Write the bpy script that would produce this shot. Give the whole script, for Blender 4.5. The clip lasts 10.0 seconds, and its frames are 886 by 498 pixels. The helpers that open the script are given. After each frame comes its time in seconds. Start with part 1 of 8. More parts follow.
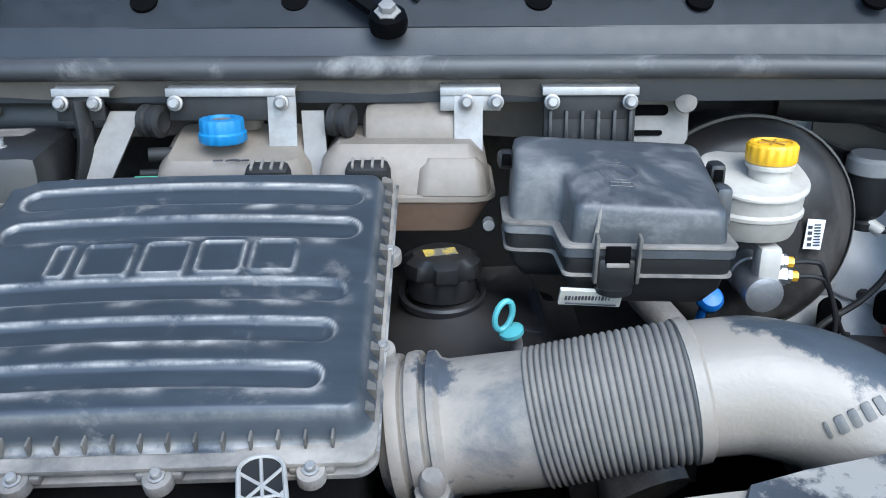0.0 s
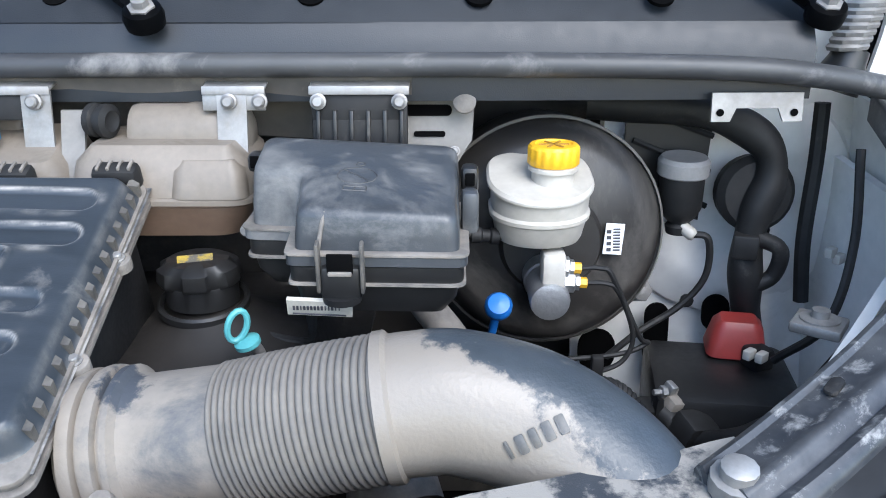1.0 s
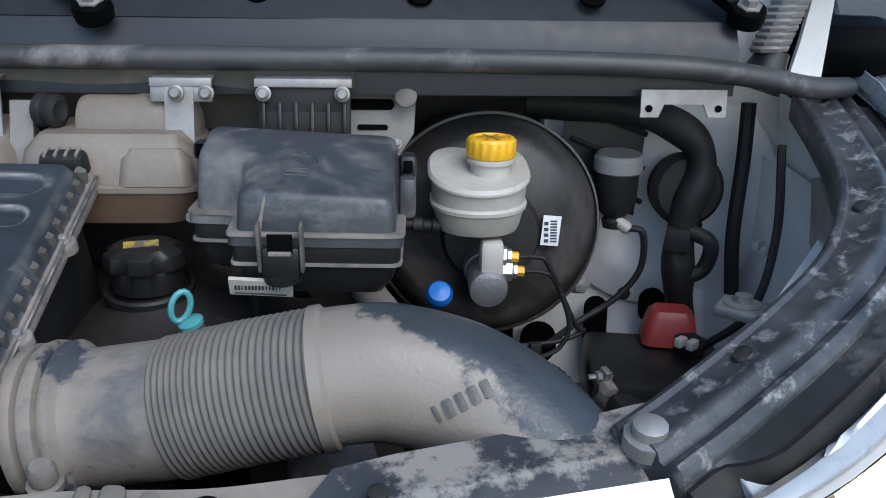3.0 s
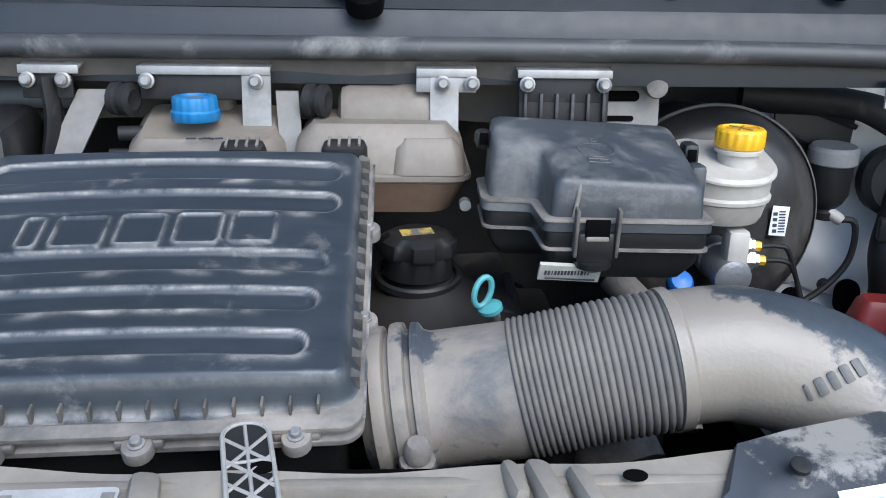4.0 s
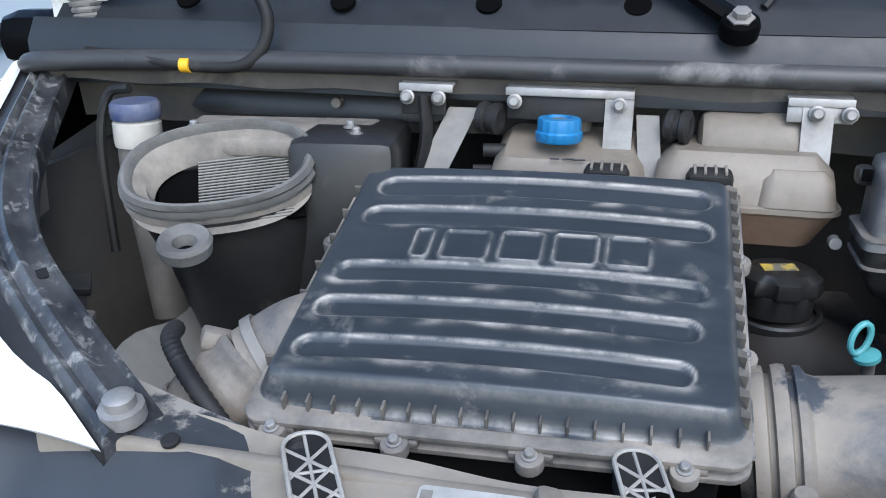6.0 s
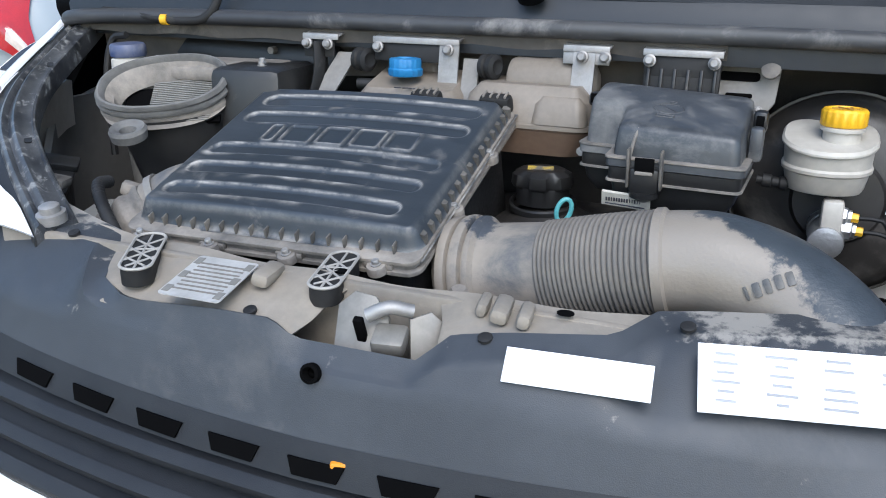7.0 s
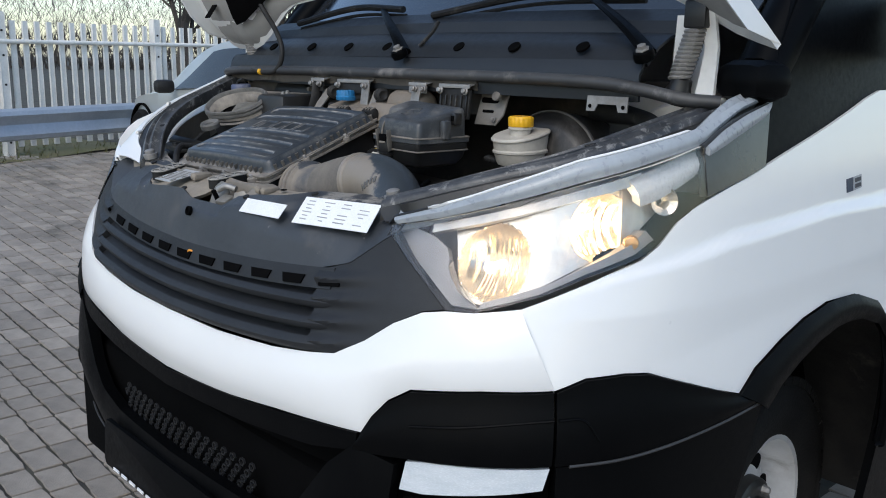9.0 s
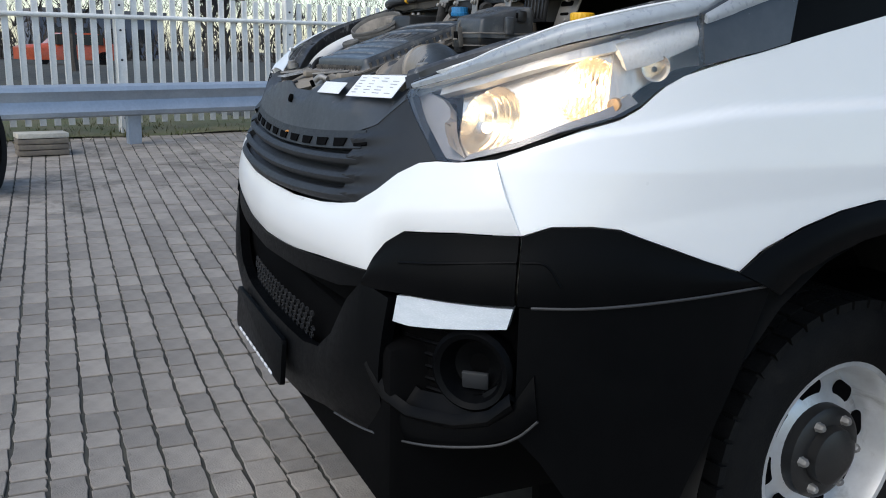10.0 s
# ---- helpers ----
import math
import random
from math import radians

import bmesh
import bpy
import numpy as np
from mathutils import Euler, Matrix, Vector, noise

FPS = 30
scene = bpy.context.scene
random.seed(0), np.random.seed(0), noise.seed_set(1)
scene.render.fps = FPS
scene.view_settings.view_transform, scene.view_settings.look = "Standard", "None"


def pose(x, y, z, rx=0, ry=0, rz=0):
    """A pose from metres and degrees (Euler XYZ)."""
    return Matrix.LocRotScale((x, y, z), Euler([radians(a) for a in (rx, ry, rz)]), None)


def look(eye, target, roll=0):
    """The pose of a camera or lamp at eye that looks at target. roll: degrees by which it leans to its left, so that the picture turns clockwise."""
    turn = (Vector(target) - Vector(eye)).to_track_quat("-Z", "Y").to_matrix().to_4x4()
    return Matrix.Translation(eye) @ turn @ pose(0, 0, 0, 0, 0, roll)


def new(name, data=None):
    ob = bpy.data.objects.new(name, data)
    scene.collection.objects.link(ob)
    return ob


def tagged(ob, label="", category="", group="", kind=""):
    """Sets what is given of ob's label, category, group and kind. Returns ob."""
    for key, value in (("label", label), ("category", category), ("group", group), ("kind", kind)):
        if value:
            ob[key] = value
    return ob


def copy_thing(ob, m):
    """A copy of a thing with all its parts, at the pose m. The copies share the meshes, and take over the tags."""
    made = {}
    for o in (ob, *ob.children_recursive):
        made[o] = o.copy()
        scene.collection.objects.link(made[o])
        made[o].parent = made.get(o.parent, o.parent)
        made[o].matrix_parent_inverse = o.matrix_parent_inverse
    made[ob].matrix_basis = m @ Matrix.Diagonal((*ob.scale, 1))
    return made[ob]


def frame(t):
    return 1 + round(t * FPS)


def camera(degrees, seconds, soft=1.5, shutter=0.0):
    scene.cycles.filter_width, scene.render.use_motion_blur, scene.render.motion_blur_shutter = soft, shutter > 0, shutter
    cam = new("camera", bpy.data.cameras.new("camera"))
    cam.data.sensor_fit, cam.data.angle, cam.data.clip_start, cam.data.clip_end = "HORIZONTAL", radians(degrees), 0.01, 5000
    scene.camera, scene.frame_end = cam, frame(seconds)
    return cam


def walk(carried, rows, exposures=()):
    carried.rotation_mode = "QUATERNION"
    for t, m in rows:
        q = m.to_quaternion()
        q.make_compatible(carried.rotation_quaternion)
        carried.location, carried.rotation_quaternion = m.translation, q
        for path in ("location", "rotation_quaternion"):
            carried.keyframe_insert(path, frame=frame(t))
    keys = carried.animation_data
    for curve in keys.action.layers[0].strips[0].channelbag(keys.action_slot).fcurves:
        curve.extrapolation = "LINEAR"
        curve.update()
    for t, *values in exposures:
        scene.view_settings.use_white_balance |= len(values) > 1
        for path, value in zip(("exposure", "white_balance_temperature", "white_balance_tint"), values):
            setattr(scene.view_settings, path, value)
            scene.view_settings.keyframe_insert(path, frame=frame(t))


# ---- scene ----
cam = camera(54.1, 10.0, soft=1.0)

PATH = [
    (0, (0.088, 0.026, 1.568), (0.072, 1.905, 0.883), -0.3),
    (0.5, (0.195, 0.045, 1.582), (0.218, 1.92, 0.887), -0.1),
    (1, (0.317, 0.064, 1.563), (0.328, 1.941, 0.872), 0.0),
    (1.5, (0.378, 0.045, 1.558), (0.36, 1.922, 0.868), -0.1),
    (2, (0.401, 0.019, 1.562), (0.387, 1.898, 0.877), -0.2),
    (2.2, (0.41, 0.019, 1.561), (0.392, 1.897, 0.873), -0.2),
    (3.3, (0.273, 0.025, 1.532), (0.394, 1.917, 0.895), 1.2),
    (3.5, (0.216, 0.035, 1.526), (0.329, 1.928, 0.89), 1.1),
    (4, (0.06, 0.015, 1.529), (0.161, 1.906, 0.887), 1.0),
    (4.5, (-0.095, 0.013, 1.534), (-0.054, 1.911, 0.905), 1.1),
    (5, (-0.172, 0.003, 1.538), (-0.29, 1.904, 0.927), 1.2),
    (5.2, (-0.186, -0.005, 1.546), (-0.36, 1.891, 0.933), 1.2),
    (6.3, (0.041, 0.002, 1.546), (-0.514, 1.805, 0.882), 0.4),
    (6.5, (0.119, -0.009, 1.523), (-0.506, 1.763, 0.836), 0.7),
    (7, (0.399, -0.232, 1.505), (-0.34, 1.525, 0.899), 0.9),
    (7.5, (0.704, -0.521, 1.534), (-0.173, 1.217, 1.075), 1.0),
    (8, (1.123, -0.684, 1.524), (-0.003, 0.919, 1.12), 0.9),
    (8.5, (1.424, -0.579, 1.468), (0.101, 0.858, 1.04), 0.8),
    (9, (1.692, -0.436, 1.463), (0.26, 0.896, 1.042), 1.1),
    (9.5, (1.978, -0.373, 1.378), (0.414, 0.798, 0.952), 1.2),
    (10, (2.129, -0.135, 1.257), (0.348, 0.664, 0.82), 1.2),
]
EXPOSURES = [(0, 1.78, 5700, 4), (0.5, 1.9, 5900, 8), (1.0, 1.9, 6000, 8), (1.5, 1.65, 6050, 8), (2.2, 1.30, 6050, 8), (3.4, 0.85, 6000, 8), (4.0, 1.43, 6000, 8), (4.5, 1.7, 6000, 8), (5.2, 1.85, 6000, 8), (6.4, 1.27, 6000, 8), (7.5, 1.45, 6400, 8), (8.0, 0.92, 6600, 8), (8.5, 0.64, 6400, 8), (9.2, 0.52, 6450, 8), (10, 0.60, 6450, 8)]
walk(cam, [(t, look(eye, target, roll)) for t, eye, target, roll in PATH], EXPOSURES)

from mathutils.bvhtree import BVHTree

# ---------------------------------------------------------------- world and light
world = bpy.data.worlds.new("overcast_sky")
scene.world = world
world.use_nodes = True
wn = world.node_tree
sky = wn.nodes.new("ShaderNodeTexSky")
sky.sky_type, sky.sun_disc = "NISHITA", False
sky.sun_elevation, sky.sun_rotation = radians(38), radians(155)
sky.air_density, sky.dust_density, sky.ozone_density = 1.0, 1.0, 1.0
wbg = wn.nodes["Background"]
wn.links.new(sky.outputs[0], wbg.inputs[0])
wbg.inputs[1].default_value = 0.15
sun = new("sun", bpy.data.lights.new("sun", "SUN"))
sun.data.energy, sun.data.angle, sun.data.color = 1.0, radians(40), (1.0, 0.97, 0.94)
sun.matrix_world = look((0, 0, 6), (-1.9, 4.1, 0.0))


# ---------------------------------------------------------------- materials
def socket(node, name, value):
    node.inputs[name].default_value = value


def surface(name, base, rough=0.5, metal=0.0, second=None, scale=8.0, mix=0.5, dust=0.0, dust_col=(0.33, 0.30, 0.26), dust_scale=5.0,
            bump=0.0, bump_scale=200.0, coat=0.0, spread=0.12, stretch=(1, 1, 1), jitter=0.0, dust_rough=0.9, grain=0.14, spec=0.5, island=False):
    """A procedural surface: base colour varied at two scales, patches of dust, fine relief."""
    m = bpy.data.materials.new(name)
    m.use_nodes = True
    nt = m.node_tree
    n, l = nt.nodes, nt.links
    p = n["Principled BSDF"]
    co = n.new("ShaderNodeTexCoord")
    mp = n.new("ShaderNodeMapping")
    mp.inputs["Scale"].default_value = stretch
    l.new(co.outputs["Object"], mp.inputs["Vector"])
    second = second or tuple(c * 0.72 for c in base)
    big = n.new("ShaderNodeTexNoise")
    socket(big, "Scale", scale), socket(big, "Detail", 6), socket(big, "Roughness", 0.65)
    l.new(mp.outputs[0], big.inputs["Vector"])
    ramp = n.new("ShaderNodeMapRange")
    socket(ramp, "From Min", 0.5 - spread - (mix - 0.5) * 0.4), socket(ramp, "From Max", 0.5 + spread - (mix - 0.5) * 0.4)
    l.new(big.outputs[0], ramp.inputs[0])
    mx = n.new("ShaderNodeMix")
    mx.data_type = "RGBA"
    mx.inputs[6].default_value, mx.inputs[7].default_value = (*base, 1), (*second, 1)
    l.new(ramp.outputs[0], mx.inputs[0])
    col = mx.outputs[2]
    fine = n.new("ShaderNodeTexNoise")
    socket(fine, "Scale", scale * 14), socket(fine, "Detail", 3)
    l.new(mp.outputs[0], fine.inputs["Vector"])
    fr = n.new("ShaderNodeMapRange")
    socket(fr, "To Min", 1 - grain), socket(fr, "To Max", 1 + grain)
    l.new(fine.outputs[0], fr.inputs[0])
    vm = n.new("ShaderNodeMix")
    vm.data_type, vm.blend_type = "RGBA", "MULTIPLY"
    vm.inputs[0].default_value = 1.0
    l.new(col, vm.inputs[6]), l.new(fr.outputs[0], vm.inputs[7])
    col = vm.outputs[2]
    if jitter:
        oi = n.new("ShaderNodeNewGeometry" if island else "ShaderNodeObjectInfo")
        jr = n.new("ShaderNodeMapRange")
        socket(jr, "To Min", 1 - jitter), socket(jr, "To Max", 1 + jitter)
        l.new(oi.outputs["Random Per Island" if island else "Random"], jr.inputs[0])
        jm = n.new("ShaderNodeMix")
        jm.data_type, jm.blend_type = "RGBA", "MULTIPLY"
        jm.inputs[0].default_value = 1.0
        l.new(col, jm.inputs[6]), l.new(jr.outputs[0], jm.inputs[7])
        col = jm.outputs[2]
    rr = n.new("ShaderNodeMapRange")
    socket(rr, "To Min", max(rough - min(grain, .12), 0.02)), socket(rr, "To Max", min(rough + min(grain, .12), 1))
    l.new(fine.outputs[0], rr.inputs[0])
    rough_out = rr.outputs[0]
    if dust:
        dn = n.new("ShaderNodeTexNoise")
        socket(dn, "Scale", dust_scale), socket(dn, "Detail", 8), socket(dn, "Roughness", 0.7), socket(dn, "Distortion", 0.4)
        l.new(co.outputs["Object"], dn.inputs["Vector"])
        dr = n.new("ShaderNodeMapRange")
        socket(dr, "From Min", 0.62 - dust * 0.3), socket(dr, "From Max", 0.80 - dust * 0.3)
        l.new(dn.outputs[0], dr.inputs[0])
        dm = n.new("ShaderNodeMix")
        dm.data_type = "RGBA"
        dm.inputs[7].default_value = (*dust_col, 1)
        l.new(dr.outputs[0], dm.inputs[0]), l.new(col, dm.inputs[6])
        col = dm.outputs[2]
        rm = n.new("ShaderNodeMix")
        rm.inputs[3].default_value = dust_rough
        l.new(dr.outputs[0], rm.inputs[0]), l.new(rough_out, rm.inputs[2])
        rough_out = rm.outputs[0]
    l.new(col, p.inputs["Base Color"])
    l.new(rough_out, p.inputs["Roughness"])
    socket(p, "Metallic", metal), socket(p, "Specular IOR Level", spec), socket(p, "Coat Weight", coat), socket(p, "Coat Roughness", 0.05)
    if bump:
        bn = n.new("ShaderNodeTexNoise")
        socket(bn, "Scale", bump_scale), socket(bn, "Detail", 4)
        l.new(mp.outputs[0], bn.inputs["Vector"])
        bu = n.new("ShaderNodeBump")
        socket(bu, "Strength", bump), socket(bu, "Distance", 0.01)
        l.new(bn.outputs[0], bu.inputs["Height"]), l.new(bu.outputs[0], p.inputs["Normal"])
    return m


def glassy(name, tint=(1, 1, 1), rough=0.0, ior=1.45):
    m = bpy.data.materials.new(name)
    m.use_nodes = True
    p = m.node_tree.nodes["Principled BSDF"]
    socket(p, "Base Color", (*tint, 1)), socket(p, "Transmission Weight", 1.0), socket(p, "Roughness", rough), socket(p, "IOR", ior)
    return m


def lamp_glow(name, colour, strength):
    m = bpy.data.materials.new(name)
    m.use_nodes = True
    p = m.node_tree.nodes["Principled BSDF"]
    socket(p, "Base Color", (*colour, 1)), socket(p, "Emission Color", (*colour, 1)), socket(p, "Emission Strength", strength)
    return m


WHITE = surface("white_paint", (0.77, 0.775, 0.77), 0.28, second=(0.755, 0.76, 0.755), scale=1.2, coat=0.5, grain=0.012, spread=0.3)
BLACKP = surface("black_plastic", (0.0016, 0.0018, 0.0022), 0.42, second=(0.0024, 0.0026, 0.0030), scale=6, bump=0.06, bump_scale=900, spec=0.06)
COVERD = surface("dusty_edge_plastic", (0.034, 0.038, 0.044), 0.5, second=(0.045, 0.05, 0.057), scale=5, dust=0.05, dust_col=(0.10, 0.10, 0.10), dust_scale=4, bump=0.1, bump_scale=900)
FAINT = surface("faint_print", (0.50, 0.51, 0.53), 0.6)
COWLP = surface("cowl_plastic", (0.0138, 0.0165, 0.0205), 0.45, second=(0.018, 0.021, 0.0255), scale=4, bump=0.06, bump_scale=700)
LIDP = surface("airbox_lid_plastic", (0.026, 0.032, 0.039), 0.34, second=(0.040, 0.047, 0.056), scale=6, dust=0.10, dust_col=(0.22, 0.205, 0.185), dust_scale=11, stretch=(0.5, 1.6, 1), bump=0.03, bump_scale=500)
RIBP = surface("dusty_rib_plastic", (0.055, 0.052, 0.048), 0.65, second=(0.16, 0.145, 0.125), scale=24, mix=0.4, spread=0.16)
DUSTP = surface("dusty_plastic", (0.095, 0.088, 0.080), 0.7, second=(0.27, 0.24, 0.205), scale=13, mix=0.5, spread=0.16, bump=0.1, bump_scale=300)
PIPEP = surface("dusty_pipe_rubber", (0.235, 0.205, 0.17), 0.75, second=(0.16, 0.145, 0.125), scale=5, mix=0.45, dust=0.50, dust_col=(0.05, 0.058, 0.07), dust_scale=7, dust_rough=0.45, bump=0.06, bump_scale=300)
ELBOWP = surface("elbow_rubber", (0.036, 0.044, 0.052), 0.37, second=(0.052, 0.06, 0.068), scale=5, dust=0.2, dust_col=(0.30, 0.27, 0.23), dust_scale=9, bump=0.08, bump_scale=260)
CORRP = surface("corrugated_rubber", (0.165, 0.150, 0.130), 0.75, second=(0.105, 0.098, 0.090), scale=9, bump=0.04)
BEIGE = surface("beige_primer_metal", (0.27, 0.235, 0.19), 0.7, second=(0.18, 0.16, 0.132), scale=6, mix=0.5, dust=0.3, dust_col=(0.22, 0.20, 0.175), dust_scale=14, bump=0.08)
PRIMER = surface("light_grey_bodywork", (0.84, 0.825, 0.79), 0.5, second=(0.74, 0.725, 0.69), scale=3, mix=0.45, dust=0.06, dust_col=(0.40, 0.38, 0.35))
TANKP = surface("milky_tank_plastic", (0.235, 0.20, 0.163), 0.5, second=(0.155, 0.132, 0.106), scale=9, spread=0.2, dust=0.35, dust_col=(0.17, 0.145, 0.115), dust_scale=14)
RESP = surface("milky_reservoir_plastic", (0.49, 0.462, 0.41), 0.42, second=(0.40, 0.372, 0.325), scale=8, dust=0.25, dust_col=(0.34, 0.31, 0.26), dust_scale=7)
COOLANT = surface("coolant_tinted_plastic", (0.235, 0.165, 0.120), 0.45, second=(0.18, 0.120, 0.085), scale=9, dust=0.2, dust_col=(0.2, 0.17, 0.14))
SLANT = surface("dull_grey_bracket", (0.21, 0.20, 0.185), 0.6, second=(0.16, 0.15, 0.135), scale=12, dust=0.3, dust_col=(0.25, 0.225, 0.19))
STEEL = surface("zinc_steel", (0.36, 0.35, 0.335), 0.55, metal=0.6, second=(0.25, 0.24, 0.23), scale=20, dust=0.3, dust_col=(0.30, 0.28, 0.25), dust_scale=20)
ALU = surface("cast_aluminium", (0.55, 0.55, 0.55), 0.42, metal=0.85, second=(0.45, 0.45, 0.45), scale=25, bump=0.1)
BLACKM = surface("black_painted_metal", (0.012, 0.012, 0.0125), 0.4, second=(0.02, 0.0195, 0.019), scale=10, dust=0.16, dust_col=(0.16, 0.145, 0.125), dust_scale=6)
RUBBER = surface("black_rubber", (0.010, 0.010, 0.0105), 0.6, spec=0.35, second=(0.02, 0.0195, 0.019), scale=14, dust=0.1, dust_col=(0.11, 0.10, 0.09), dust_scale=9)
BOOSTM = surface("dusty_booster_shell", (0.02, 0.0185, 0.0175), 0.42, second=(0.034, 0.031, 0.028), scale=6, dust=0.46, dust_col=(0.135, 0.123, 0.108), dust_scale=4)
ENGP = surface("dusty_rocker_plastic", (0.012, 0.011, 0.010), 0.55, second=(0.022, 0.019, 0.017), scale=8, dust=0.22, dust_col=(0.14, 0.122, 0.10), dust_scale=7)
# Grey-brown that holds the left inner wing's shade; small parts share it.
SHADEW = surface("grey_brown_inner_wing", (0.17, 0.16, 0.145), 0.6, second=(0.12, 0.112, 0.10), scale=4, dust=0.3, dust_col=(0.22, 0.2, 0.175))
SEALR = surface("dusty_seal_rubber", (0.032, 0.033, 0.036), 0.5, second=(0.06, 0.06, 0.06), scale=10, dust=0.25, dust_col=(0.22, 0.21, 0.20), dust_scale=8, stretch=(0.3, 1, 1))
RAILP = surface("scuffed_seal_rail", (0.020, 0.022, 0.026), 0.34, second=(0.075, 0.077, 0.080), scale=16, mix=0.45, spread=0.16, dust=0.28, dust_col=(0.34, 0.335, 0.32), dust_scale=44, dust_rough=0.6)
BLUECAP = surface("blue_cap_plastic", (0.016, 0.155, 0.36), 0.42, second=(0.024, 0.19, 0.41), scale=20, dust=0.2, dust_col=(0.22, 0.24, 0.26))
YELCAP = surface("yellow_cap_plastic", (0.85, 0.47, 0.02), 0.4, second=(0.78, 0.42, 0.02), scale=20, dust=0.1)
TEAL = surface("teal_dipstick_plastic", (0.085, 0.31, 0.32), 0.45, second=(0.10, 0.36, 0.36), scale=30, dust=0.15, dust_col=(0.25, 0.28, 0.27))
REDCAP = surface("red_terminal_plastic", (0.30, 0.035, 0.03), 0.45, second=(0.24, 0.035, 0.03), scale=16, dust=0.15)
ORANGE = surface("orange_plastic", (0.80, 0.30, 0.02), 0.4)
SCUTTLE = surface("dusty_scuttle_metal", (0.125, 0.112, 0.096), 0.75, second=(0.06, 0.055, 0.049), scale=7, mix=0.5, spread=0.2, dust=0.25, dust_col=(0.20, 0.176, 0.146), dust_scale=10)
LABELW = surface("white_label_paper", (0.80, 0.81, 0.82), 0.5, second=(0.76, 0.77, 0.78), scale=20)
LABELY = surface("cream_label_paper", (0.55, 0.52, 0.44), 0.6, second=(0.45, 0.42, 0.36), scale=30)
INK = surface("label_ink", (0.06, 0.06, 0.07), 0.6)
CHROME = surface("reflector_chrome", (0.82, 0.72, 0.59), 0.21, metal=0.9, second=(0.78, 0.71, 0.61), scale=30, bump=0.10, bump_scale=45, grain=0.05)
# Near-black that stands in for shade in recesses; also plain black trim.
DARKIN = surface("recess_shade_and_black", (0.003, 0.003, 0.0032), 0.9, spec=0.04)
BONNETIN = surface("bonnet_inner_primer", (0.34, 0.335, 0.32), 0.6, second=(0.27, 0.265, 0.255), scale=4, dust=0.2, dust_col=(0.2, 0.19, 0.175), grain=0.05)
SATIN = surface("satin_lamp_bezel", (0.64, 0.60, 0.54), 0.30, metal=0.65, second=(0.52, 0.48, 0.43), scale=22, grain=0.04, bump=0.35, bump_scale=40, stretch=(1, 1, .35))
TYRE = surface("tyre_rubber", (0.006, 0.006, 0.0063), 0.75, spec=0.12, second=(0.010, 0.0098, 0.0095), scale=12, dust=0.2, dust_col=(0.026, 0.024, 0.021), bump=0.2, bump_scale=150)
RIMS = surface("silver_rim_paint", (0.66, 0.67, 0.68), 0.3, metal=0.45, second=(0.55, 0.55, 0.55), scale=7, dust=0.2, dust_col=(0.3, 0.29, 0.27), grain=0.05)
FUSEP = surface("dusty_fuse_lid", (0.040, 0.044, 0.049), 0.34, second=(0.055, 0.059, 0.064), scale=7, dust=0.46, dust_col=(0.175, 0.172, 0.165), dust_scale=9, bump=0.06, bump_scale=700)
GLASS = glassy("clear_lens", (0.97, 0.97, 0.97))
SCREEN = surface("dark_windscreen_glass", (0.03, 0.037, 0.045), 0.06, second=(0.035, 0.042, 0.05), scale=2, coat=1.0)
FOAM = surface("grey_seal_foam", (0.17, 0.165, 0.155), 0.8, second=(0.085, 0.083, 0.08), scale=10, bump=0.1)
PAPER = surface("filter_fins", (0.14, 0.135, 0.12), 0.6, second=(0.2, 0.19, 0.17), scale=20)
PAVER = surface("concrete_paver", (0.315, 0.276, 0.232), 0.66, second=(0.205, 0.180, 0.152), scale=7, mix=0.5, spread=0.2, dust=0.34, dust_col=(0.078, 0.072, 0.060), dust_scale=2.2, bump=0.35, bump_scale=160, jitter=0.20)
GRILLEP = surface("grille_plastic", (0.017, 0.0185, 0.0215), 0.5, second=(0.023, 0.025, 0.028), scale=6, bump=0.1, bump_scale=800, spec=0.3)
HONEY = surface("dark_mesh_plastic", (0.012, 0.0125, 0.014), 0.5)
# Pale tone with the lit lens's glare in it; white clips share it.
LAMPW = surface("lamp_glare_and_clip_white", (0.80, 0.78, 0.73), 0.35, second=(0.75, 0.73, 0.68), scale=9, grain=0.03)
JOINT = surface("joint_sand", (0.034, 0.031, 0.027), 0.95, second=(0.075, 0.072, 0.055), scale=4, bump=0.2, bump_scale=120)
GRASS = surface("winter_grass", (0.085, 0.095, 0.035), 0.9, second=(0.13, 0.115, 0.06), scale=3, bump=0.5, bump_scale=60)
FENCEW = surface("white_fence_paint", (0.78, 0.77, 0.74), 0.5, second=(0.68, 0.67, 0.63), scale=4)
GALV = surface("galvanised_steel", (0.42, 0.47, 0.53), 0.45, metal=0.5, second=(0.36, 0.41, 0.47), scale=3, bump=0.03)
SILVER = surface("silver_car_paint", (0.37, 0.40, 0.395), 0.3, metal=0.12, second=(0.35, 0.375, 0.37), scale=1.2, coat=0.6, grain=0.012, spread=0.3)
CARGLASS = surface("car_window_glass", (0.03, 0.035, 0.04), 0.05, second=(0.026, 0.03, 0.036), scale=2, spec=0.35)
REDLENS = surface("red_lamp_lens", (0.42, 0.02, 0.02), 0.15, second=(0.36, 0.02, 0.02), scale=10, coat=0.8)
CLEARLENS = surface("pale_lamp_lens", (0.6, 0.52, 0.45), 0.2, coat=0.8)
BARK = surface("winter_bark", (0.07, 0.06, 0.052), 0.9, second=(0.045, 0.04, 0.035), scale=14, bump=0.3, bump_scale=60)


# ---------------------------------------------------------------- mesh helpers
ORIGIN = {}


